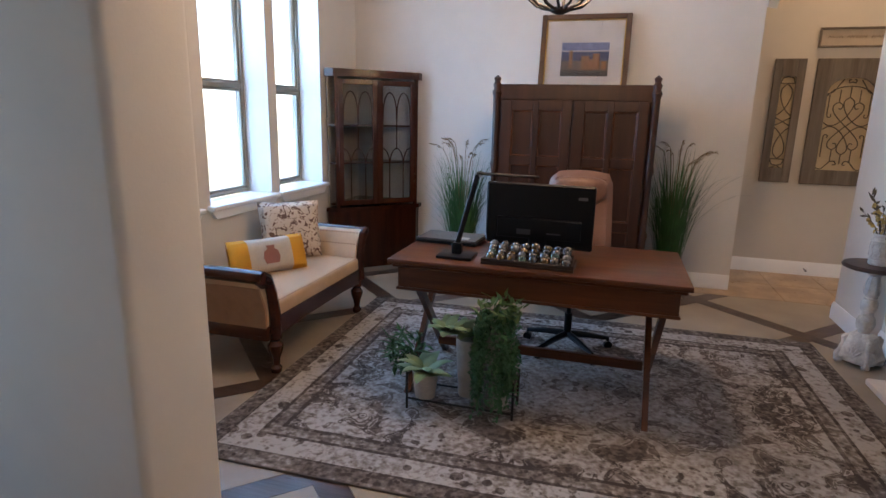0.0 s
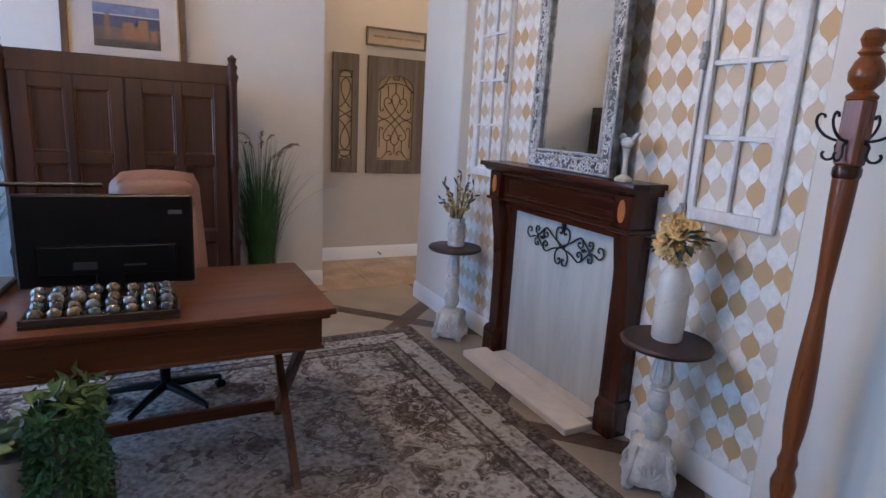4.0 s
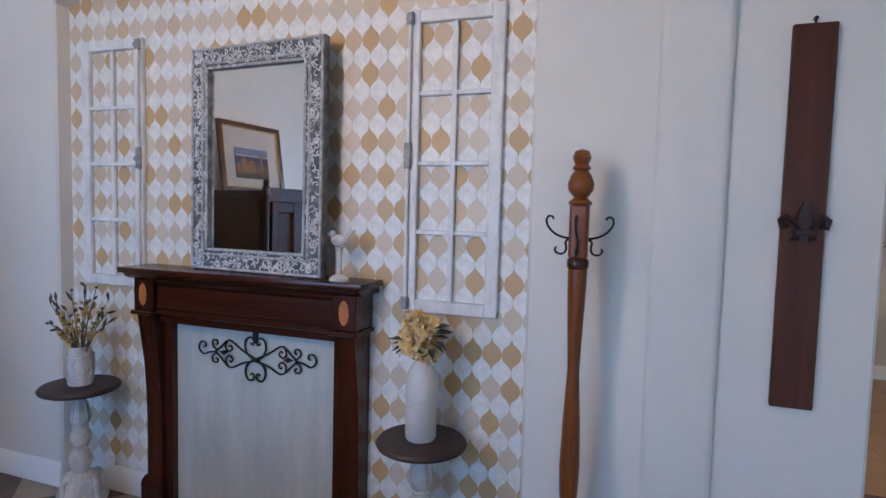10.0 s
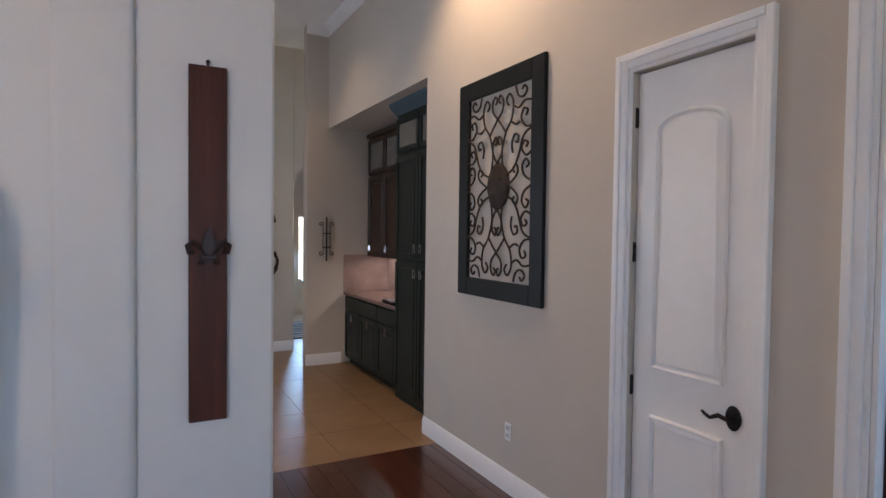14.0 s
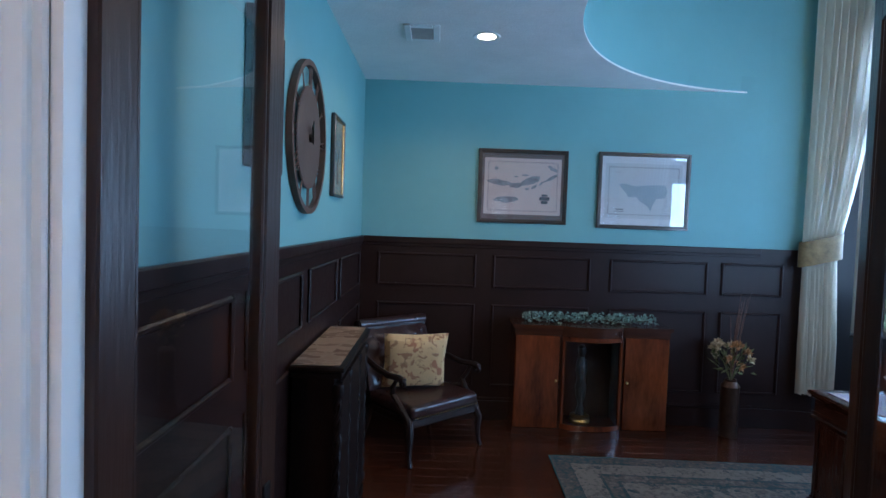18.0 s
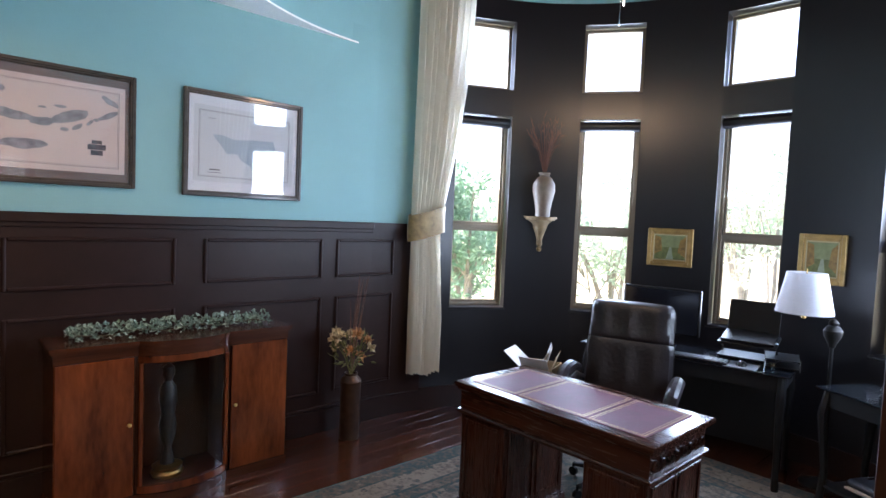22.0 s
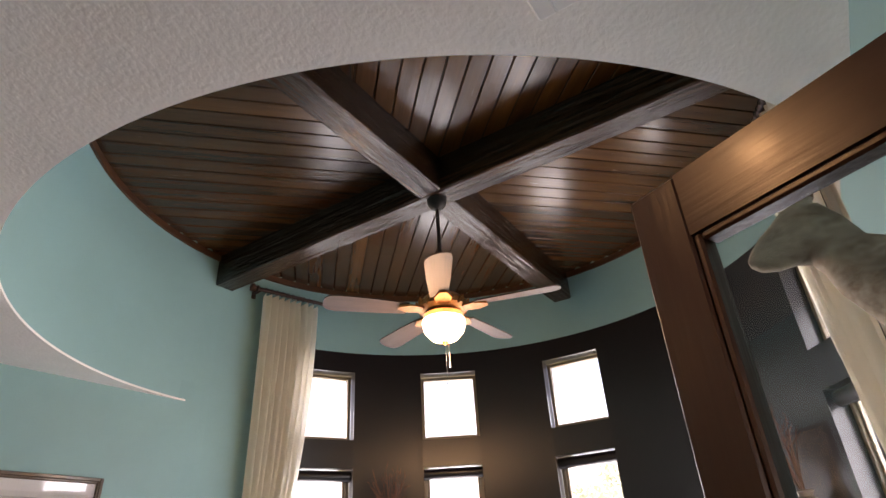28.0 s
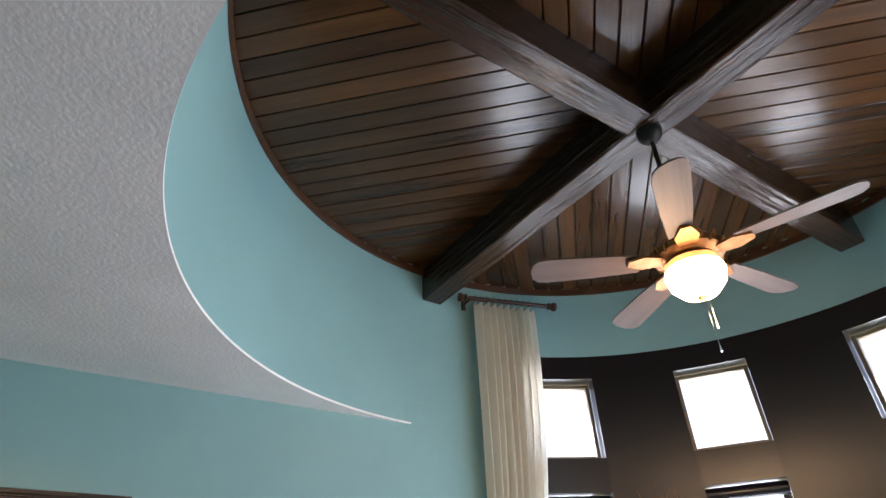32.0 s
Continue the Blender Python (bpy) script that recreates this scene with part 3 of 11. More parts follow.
# ---- sitting room ----
rug((0.56, 3.43, 0), 1.2, 1.66, 1.22, rug_mat("worn grey persian rug", 1.66, 1.22, (0.36, 0.335, 0.315), (0.055, 0.042, 0.037), (0.165, 0.138, 0.118), 8.0, 0.34), "worn grey and cream oriental rug on tile", mat("rug edge", (0.08, 0.065, 0.055), 0.95))


def sofa(at, rz):
    """A long seat with scrolled ends; its length runs along y, its front faces +x."""
    ob = thing("settee", at, rz, "backless settee with scrolled ends and dotted cream fabric under windows", "settee")
    fab = mat("cream dotted upholstery", (0.50, 0.345, 0.215), 0.9, var=0.1, scale=9)
    N, L = fab.node_tree.nodes, fab.node_tree.links
    vo, lt, mx, co = N.new("ShaderNodeTexVoronoi"), N.new("ShaderNodeMath"), N.new("ShaderNodeMix"), N.new("ShaderNodeTexCoord")
    vo.inputs["Scale"].default_value, vo.inputs["Randomness"].default_value = 38, 0.0
    lt.operation, lt.inputs[1].default_value, mx.data_type = "LESS_THAN", 0.22, "RGBA"
    old = N["Principled BSDF"].inputs["Base Color"].links[0].from_socket
    L.new(co.outputs["Object"], vo.inputs[0]), L.new(vo.outputs[0], lt.inputs[0]), L.new(lt.outputs[0], mx.inputs[0])
    L.new(old, mx.inputs[6]), L.new(mx.outputs[2], N["Principled BSDF"].inputs["Base Color"])
    mx.inputs[7].default_value = (0.16, 0.065, 0.03, 1)
    w, ln = 0.62, 1.36
    part("seat_cushion", box(-w / 2 + 0.02, -ln / 2 + 0.1, 0.33, w / 2 - 0.005, ln / 2 - 0.1, 0.45, 0.03, 3), fab, ob)
    for x in (-w / 2 + 0.015, w / 2 - 0.015):
        part("seat_rail", prism(bmesh.new(), [(-ln / 2 + 0.04, 0.3), (-ln / 2 + 0.1, 0.24), (-0.3, 0.26), (0.3, 0.26), (ln / 2 - 0.1, 0.24), (ln / 2 - 0.04, 0.3), (ln / 2 - 0.06, 0.36), (-ln / 2 + 0.06, 0.36)], x - 0.018, x + 0.018, "yz"), WALNUT_Y, ob)
    for s in (-1, 1):
        prof = [(0.52, 0.30), (0.55, 0.44), (0.58, 0.56), (0.64, 0.64), (0.70, 0.66), (0.73, 0.62), (0.72, 0.56), (0.69, 0.50), (0.66, 0.42), (0.66, 0.30)]
        part("scroll_arm", prism(bmesh.new(), [(s * a, b) for a, b in prof], -w / 2 + 0.03, w / 2 - 0.03, "yz"), fab, ob)
        for x in (-w / 2 + 0.015, w / 2 - 0.015):
            pts = [(x, s * a, b) for a, b in ((0.6, 0.27), (0.6, 0.40), (0.62, 0.52), (0.66, 0.62), (0.705, 0.645), (0.725, 0.60), (0.70, 0.575))]
            part("arm_scroll", tube(bmesh.new(), pts, [0.042, 0.038, 0.034, 0.032, 0.032, 0.028, 0.016], 8), WALNUT_Y, ob)
        part("arm_panel", prism(bmesh.new(), [(s * a, b) for a, b in ((0.655, 0.29), (0.655, 0.42), (0.685, 0.50), (0.715, 0.565), (0.727, 0.565), (0.700, 0.50), (0.670, 0.42), (0.670, 0.29))], -w / 2 + 0.028, w / 2 - 0.028, "yz"), mat("plain tan canvas", (0.30, 0.165, 0.085), 0.85, var=0.12, scale=12, bump=0.15, bscale=200), ob, "plain tan outer panel")
        part("end_rail", box(-w / 2 + 0.02, min(s * 0.60, s * 0.672), 0.225, w / 2 - 0.02, max(s * 0.60, s * 0.672), 0.315, 0.012, 2), WALNUT_X, ob)
        part("arm_rail", mesh((cy, (-w / 2, s * 0.715, 0.635), (w / 2, s * 0.712, 0.630), 0.040, None, 16)), WALNUT_X, ob, "dark polished top rail")
        for x in (-w / 2 + 0.03, w / 2 - 0.03):
            part("leg", lathe(bmesh.new(), [(0.0, 0), (0.030, 0), (0.036, 0.03), (0.022, 0.05), (0.026, 0.09), (0.046, 0.15), (0.048, 0.18), (0.030, 0.205), (0.042, 0.22), (0.045, 0.27), (0.0, 0.27)], (x, s * 0.58, 0), 14), WALNUT, ob)
    return ob


sofa((-1.42, 3.64, 0), 0)


def pillow(name, at, rot, w, h, d, material, label, puff=1.0):
    """A stuffed pillow that stands on its lower edge, pinched at the corners."""
    ob = new(name)
    ob.matrix_world = pose(*at, *rot)
    tagged(ob, label, "pillow")
    bm = bmesh.new()
    n = 14
    for side in (-1, 1):
        g = []
        for i in range(n + 1):
            row = []
            for j in range(n + 1):
                u, v = 2 * i / n - 1, 2 * j / n - 1
                fat = max(0, (1 - u ** 4) * (1 - v ** 4)) ** 0.5
                pin = 1 - 0.06 * (1 - abs(u)) * abs(v) - 0.06 * (1 - abs(v)) * abs(u)
                row.append(bm.verts.new((u * w / 2 * pin, side * d / 2 * fat * puff, h / 2 + v * h / 2 * pin)))
            g.append(row)
        for i in range(n):
            for j in range(n):
                bm.faces.new((g[i][j], g[i + 1][j], g[i + 1][j + 1], g[i][j + 1]))
    bmesh.ops.remove_doubles(bm, verts=bm.verts, dist=0.0008)
    part("cover", bm, material, ob)
    return ob


def sprig_mat(name, ground, ink, ink2, scale, th=0.5, dist=2.5):
    m = mat(name, ground, 0.9, var=0.06, scale=20, bump=0.1, bscale=200)
    N, L = m.node_tree.nodes, m.node_tree.links
    co, ns, cr, mx = N.new("ShaderNodeTexCoord"), N.new("ShaderNodeTexNoise"), N.new("ShaderNodeValToRGB"), N.new("ShaderNodeMix")
    ns.inputs["Scale"].default_value, ns.inputs["Detail"].default_value, ns.inputs["Distortion"].default_value = scale, 1.5, dist
    cr.color_ramp.interpolation = "CONSTANT"
    cr.color_ramp.elements[0].color, cr.color_ramp.elements[1].color, cr.color_ramp.elements[1].position = (0, 0, 0, 1), (1, 1, 1, 1), th
    n2 = N.new("ShaderNodeTexNoise")
    n2.inputs["Scale"].default_value = scale * 0.6
    mc = N.new("ShaderNodeMix")
    mc.data_type = mx.data_type = "RGBA"
    mc.inputs[6].default_value, mc.inputs[7].default_value = (*ink, 1), (*ink2, 1)
    old = N["Principled BSDF"].inputs["Base Color"].links[0].from_socket
    L.new(co.outputs["Object"], ns.inputs[0]), L.new(ns.outputs[0], cr.inputs[0]), L.new(cr.outputs[0], mx.inputs[0])
    L.new(co.outputs["Object"], n2.inputs[0]), L.new(n2.outputs[0], mc.inputs[0]), L.new(mc.outputs[2], mx.inputs[7])
    L.new(old, mx.inputs[6]), L.new(mx.outputs[2], N["Principled BSDF"].inputs["Base Color"])
    return m


pillow("throw_pillow", (-1.58, 4.02, 0.45), (-14, 0, 42), 0.46, 0.44, 0.15, sprig_mat("cream print with dark sprigs", (0.52, 0.43, 0.34), (0.10, 0.06, 0.05), (0.16, 0.08, 0.05), 17, 0.56), "square cream pillow printed with dark brown sprigs")
bol = pillow("lumbar_pillow", (-1.50, 3.60, 0.45), (-20, 0, 58), 0.56, 0.25, 0.13, mat("cream linen", (0.50, 0.43, 0.35), 0.9, bump=0.1, bscale=200), "long cream pillow with golden yellow ends")
YEL = mat("golden yellow cloth", (0.60, 0.28, 0.02), 0.9, var=0.1)
for s in (-1, 1):
    bm = bmesh.new()
    n = 10
    for side in (-1, 1):
        g = [[bm.verts.new((s * (0.155 + 0.122 * i / n), side * 0.066 * max(0.0, (1 - ((0.155 + 0.122 * i / n) / 0.28) ** 4) * (1 - (2 * j / n - 1) ** 4)) ** 0.5 * 1.03 + side * 0.001, 0.125 + (2 * j / n - 1) * 0.126)) for j in range(n + 1)] for i in range(n + 1)]
        for i in range(n):
            for j in range(n):
                bm.faces.new((g[i][j], g[i + 1][j], g[i + 1][j + 1], g[i][j + 1]))
    part("end_panel", bm, YEL, bol, "golden yellow end")
part("jug_print", prism(bmesh.new(), [(-0.045, 0.06), (0.045, 0.06), (0.06, 0.10), (0.05, 0.145), (0.025, 0.16), (0.03, 0.185), (-0.03, 0.185), (-0.025, 0.16), (-0.05, 0.145), (-0.06, 0.10)], -0.0705, -0.0665, "xz"), mat("dusky red print", (0.30, 0.12, 0.09), 0.9), bol, "dusky red jug print")


def corner_cabinet():
    """Stands in the corner: a flat slanting front with glazed doors over a plain base."""
    ob = thing("corner_cabinet", (-1.92, 5.96, 0), 0, "dark mahogany corner cabinet with two glazed gothic doors", "cabinet")
    # local: the corner at the origin, +x along the north wall, -y along the west wall
    def body(d, z0, z1):
        return prism(bmesh.new(), [(0.0, -0.005), (0.0, -d - 0.10), (0.09, -d - 0.10), (d + 0.10, -0.09), (d + 0.10, -0.005)], z0, z1)
    part("base", body(0.60, 0.06, 0.60), WALNUT, ob)
    part("plinth", body(0.57, 0.0, 0.06), WALNUT, ob)
    part("waist_moulding", body(0.63, 0.60, 0.64), WALNUT_X, ob)
    part("cornice", body(0.62, 1.88, 1.95), WALNUT_X, ob)
    part("back", mesh((bx, 0.0, -0.68, 0.64, 0.012, -0.02, 1.88), (bx, 0.012, -0.02, 0.64, 0.68, -0.005, 1.88)), mat("cabinet lining", (0.34, 0.32, 0.29), 0.7), ob)
    for k, z in enumerate((0.66, 1.06, 1.42)):
        part("shelf", prism(bmesh.new(), [(0.013, -0.021), (0.013, -0.66), (0.07, -0.66), (0.66, -0.07), (0.66, -0.021)], z, z + 0.015), WALNUT_X, ob)
    p, q = Vector((0.09, -0.70)), Vector((0.70, -0.09))
    u_, ln = (q - p).normalized(), (q - p).length
    holder = new("glazed_front")
    holder.parent = ob
    holder.matrix_local = Matrix.Translation((p.x, p.y, 0)) @ pose(0, 0, 0, 0, 0, 45)
    tagged(holder, "pair of glazed doors with gothic bars")
    for k in (0, 1):
        x0, x1 = (0.03, ln / 2 - 0.004) if k == 0 else (ln / 2 + 0.004, ln - 0.03)
        part("door_frame", frame_bars(bmesh.new(), x0, 0.66, x1, 1.86, 0.05, -0.022, 0.0), WALNUT, holder)
        xa, xb, za, zb = x0 + 0.05, x1 - 0.05, 0.71, 1.81
        bm = bmesh.new()
        w = xb - xa
        for c0, hh, z in ((0.0, w / 2, 1.45), (0.5, w / 2, 1.45)):
            xs = xa + c0 * w
            tube(bm, [(xs + hh * (0.5 - 0.5 * math.cos(math.pi * t / 8)), -0.012, z + 0.30 * math.sin(math.pi * t / 16 * 2) ** 0.7) for t in range(9)], 0.006, 5)
        tube(bm, [(xa + w / 2, -0.012, 1.20), (xa + w / 2, -0.012, 1.46)], 0.006, 5)
        for f in (0.25, 0.75):
            tube(bm, [(xa + f * w, -0.012, za), (xa + f * w, -0.012, 1.06)], 0.006, 5)
        for f0, f1 in ((0.25, 0.5), (0.75, 0.5), (0.25, 0.0), (0.75, 1.0)):
            tube(bm, [(xa + (f0 + (f1 - f0) * (t / 6) ** 1.6) * w, -0.012, 1.06 + 0.15 * math.sin(math.pi * t / 12)) for t in range(7)], 0.006, 5)
        part("glazing_bar", bm, WALNUT, holder, kind="stuff")
        part("pane", box(xa, -0.010, za, xb, -0.007, zb), GLASS, holder)
    part("stile", box(0.0, -0.02, 0.64, 0.03, 0.012, 1.88), WALNUT, holder), part("stile", box(ln - 0.03, -0.02, 0.64, ln, 0.012, 1.88), WALNUT, holder)
    part("meeting_post", box(ln / 2 - 0.004, -0.02, 0.66, ln / 2 + 0.004, 0.0, 1.86), WALNUT, holder)
    return ob


corner_cabinet()


def armoire():
    ob = thing("armoire", (0.383, 5.0, 0), 0, "dark carved oak armoire with two panelled doors", "armoire")
    w = 0.61
    part("body", mesh((bx, -w, 0.02, 0.08, w, 0.86, 1.775)), OAKD, ob)
    part("crest_rail", box(-w + 0.02, -0.005, 1.68, w - 0.02, 0.02, 1.803, 0.006), OAKD, ob)
    part("plinth", box(-w - 0.01, -0.01, 0.0, w + 0.01, 0.86, 0.10, 0.008), OAKD, ob)
    for s in (-1, 1):
        part("corner_post", mesh((lathe, [(0, 0.0), (0.035, 0), (0.035, 0.2), (0.025, 0.23), (0.028, 0.6), (0.036, 0.64), (0.025, 0.68), (0.024, 1.1), (0.036, 1.16), (0.028, 1.2), (0.03, 1.70), (0.04, 1.74), (0.028, 1.765), (0.034, 1.80), (0.022, 1.82), (0.03, 1.85), (0.0, 1.876)], (s * (w + 0.005), 0.0, 0), 12)), OAKD, ob)
    for k in (0, 1):
        x0, x1 = (-w + 0.04, -0.006) if k == 0 else (0.006, w - 0.04)
        door = part("door", box(x0, -0.004, 0.12, x1, 0.02, 1.68, 0.003), OAKD, ob)
        xm = (x0 + x1) / 2
        rows = ((1.235, 1.60), (0.735, 1.165), (0.18, 0.66))
        for xa, xb in ((x0, x0 + 0.085), (xm - 0.022, xm + 0.022), (x1 - 0.075, x1)):
            part("stile", box(xa, -0.030, 0.12, xb, -0.0045, 1.68, 0.003), OAKD, door)
        for za, zb in ((0.12, 0.18), (0.66, 0.735), (1.165, 1.235), (1.60, 1.68)):
            for xa, xb in ((x0 + 0.085, xm - 0.022), (xm + 0.022, x1 - 0.075)):
                part("rail", box(xa, -0.028, za, xb, -0.0045, zb, 0.003), OAKD, door)
        for za, zb in rows:
            for xa, xb in ((x0 + 0.085, xm - 0.022), (xm + 0.022, x1 - 0.075)):
                part("panel_moulding", frame_bars(bmesh.new(), xa, za, xb, zb, 0.012, -0.024, -0.0045, "xz", 0.005), BROWNW_Z, door)
        s = 1 if k == 0 else -1
        part("knob", mesh((lathe, [(0, 0), (0.014, 0.004), (0.016, 0.014), (0.0, 0.022)], (0, 0, 0), 10, pose((x1 - 0.025) if k == 0 else (x0 + 0.025), -0.030, 0.9, 90))), IRON, door)
    for s in (-1, 1):
        part("end_panel", frame_bars(bmesh.new(), 0.05, 0.12, 0.84, 1.72, 0.075, min(s * w, s * (w + 0.012)), max(s * w, s * (w + 0.012)), "yz", 0.003), OAKD, ob)
    for z in (0.3, 0.9, 1.5):
        part("hinge", box(w - 0.045, -0.036, z, w - 0.035, -0.030, z + 0.09), IRON, ob)


armoire()


def castle_picture():
    ob = thing("framed_picture", (0.37, 5.86, 1.80), 0, "gold and black framed print of a castle leaning on wall", "picture")
    ob.matrix_world = pose(0.385, 5.79, 1.780, -9, 0, 0)
    w, h = 0.395, 0.69
    part("outer_frame", frame_bars(bmesh.new(), -w, 0, w, h, 0.046, -0.018, 0.02), mat("dark gilt frame", (0.085, 0.036, 0.014), 0.3, var=0.3, coat=0.5), ob)
    part("gilt_lip", frame_bars(bmesh.new(), -w + 0.046, 0.046, w - 0.046, h - 0.046, 0.010, -0.018, 0.012), BRASS, ob, "gilt inner lip")
    part("mat_board", box(-w + 0.05, 0.0, 0.05, w - 0.05, 0.006, h - 0.05), mat("pale mount board", (0.55, 0.49, 0.44), 0.9), ob)
    hues = {"sky": ((-0.2, 0.37, 0.22, 0.44), (0.17, 0.19, 0.30)), "hills": ((-0.2, 0.28, 0.22, 0.36), (0.06, 0.065, 0.12)), "town": ((-0.2, 0.19, 0.22, 0.28), (0.14, 0.095, 0.07)), "meadow": ((-0.2, 0.14, 0.22, 0.19), (0.07, 0.06, 0.045))}
    for nm, ((a, b, c, d), col) in hues.items():
        part("print_" + nm, box(a, -0.004, b, c, -0.001, d), mat("print " + nm, col, 0.9, var=0.5, scale=30), ob)
    for a, b, c, d in ((-0.02, 0.2, 0.05, 0.32), (0.08, 0.2, 0.14, 0.34), (0.05, 0.2, 0.08, 0.29), (0.16, 0.2, 0.2, 0.27), (-0.13, 0.21, -0.1, 0.37)):
        part("printed_tower", box(a, -0.006, b, c, -0.0042, d), mat("print stone", (0.26, 0.12, 0.045), 0.9, var=0.5, scale=40), ob)
    part("picture_glass", box(-w + 0.05, -0.0105, 0.05, w - 0.05, -0.009, h - 0.05), GLASS, ob)


castle_picture()


def reed_plant(at, r, h, seed):
    random.seed(seed)
    ob = thing("reed_grass_plant", at, 0, "tall green artificial reed grass with tan plumes in a pot", "plant")
    part("pot", lathe(bmesh.new(), [(0, 0), (0.10, 0), (0.13, 0.22), (0.14, 0.24), (0.125, 0.24), (0.12, 0.2), (0, 0.2)], n=20), mat("dark planter", (0.03, 0.028, 0.026), 0.6), ob)
    bm = bmesh.new()
    for k in range(300):
        a, q = rnd(0, 6.28), rnd(0, 0.10)
        lean = Vector((math.cos(a) * rnd(0.02, 0.24), math.sin(a) * rnd(0.02, 0.22) - 0.02, 1))
        blade(bm, (q * math.cos(a), q * math.sin(a), 0.2), lean, h * rnd(0.40, 0.80), rnd(0.004, 0.0085), rnd(0.1, 0.8), 7)
    part("foliage", bm, GRASS, ob, "long arching green blades")
    bm = bmesh.new()
    for k in range(11):
        a = rnd(0, 6.28)
        out = Vector((math.cos(a), math.sin(a) * 0.6, 0))
        top = h * rnd(0.84, 1.0)
        reach = rnd(0.10, 0.24)
        line = [Vector((0, 0, 0.2)) + out * reach * t ** 1.6 + Vector((0, 0, top * (t - 0.16 * max(0, t - 0.72) / 0.28 * t))) for t in (0, 0.25, 0.5, 0.7, 0.8, 0.88, 0.95, 1.0)]
        line[-1] += out * 0.07 - Vector((0, 0, 0.015))
        line[-2] += out * 0.03
        tube(bm, line, 0.0024, 4)
        for i in range(16):
            p = line[-3].lerp(line[-2], i / 8) if i < 8 else line[-2].lerp(line[-1], (i - 8) / 7)
            leaf(bm, p, out * 0.9 + ball_dir() * 0.5, 0.032, 0.011)
    part("plume", bm, REEDT, ob, "tan seed plumes")


reed_plant((-0.56, 5.25, 0), 0.3, 1.40, 3)
reed_plant((1.27, 5.66, 0), 0.3, 1.43, 5)


def writing_desk():
    ob = thing("writing_desk", (0.367, 3.03, 0), 0, "red brown campaign desk with crossed legs on a rug", "desk")
    w, d = 0.77, 0.76
    part("top", box(-w, -0.005, 0.762, w, d, 0.79, 0.006, 2), BROWNW, ob)
    part("top_edge", box(-w + 0.02, 0.012, 0.742, w - 0.02, d - 0.015, 0.762, 0.006), BROWNW, ob)
    part("apron", box(-w + 0.05, 0.035, 0.625, w - 0.05, d - 0.04, 0.742), BROWNW, ob)
    part("apron_moulding", box(-w + 0.04, 0.025, 0.612, w - 0.04, d - 0.03, 0.628, 0.004), BROWNW, ob)
    for k in (0, 1, 2):
        part("drawer_front", box(-0.70 + k * 0.475, d - 0.042, 0.645, -0.25 + k * 0.475, d - 0.032, 0.73, 0.003), BROWNW, ob)
    for s in (-1, 1):
        x = s * 0.64
        for (y0, z0), (y1, z1) in (((0.62, 0.62), (0.03, 0.0)), ((0.10, 0.62), (0.70, 0.0))):
            bm = bmesh.new()
            yy = 0.032
            off = -0.018 if y0 > 0.3 else 0.018
            prism(bm, [(y0 - yy, z0), (y0 + yy, z0), (y1 + yy * 0.9, z1), (y1 - yy * 0.9, z1)], x + off - 0.016, x + off + 0.016, "yz")
            part("crossed_leg", bm, BROWNW_Z, ob)
    part("stretcher", box(-0.62, 0.50, 0.12, 0.62, 0.535, 0.175, 0.004), BROWNW, ob)


writing_desk()


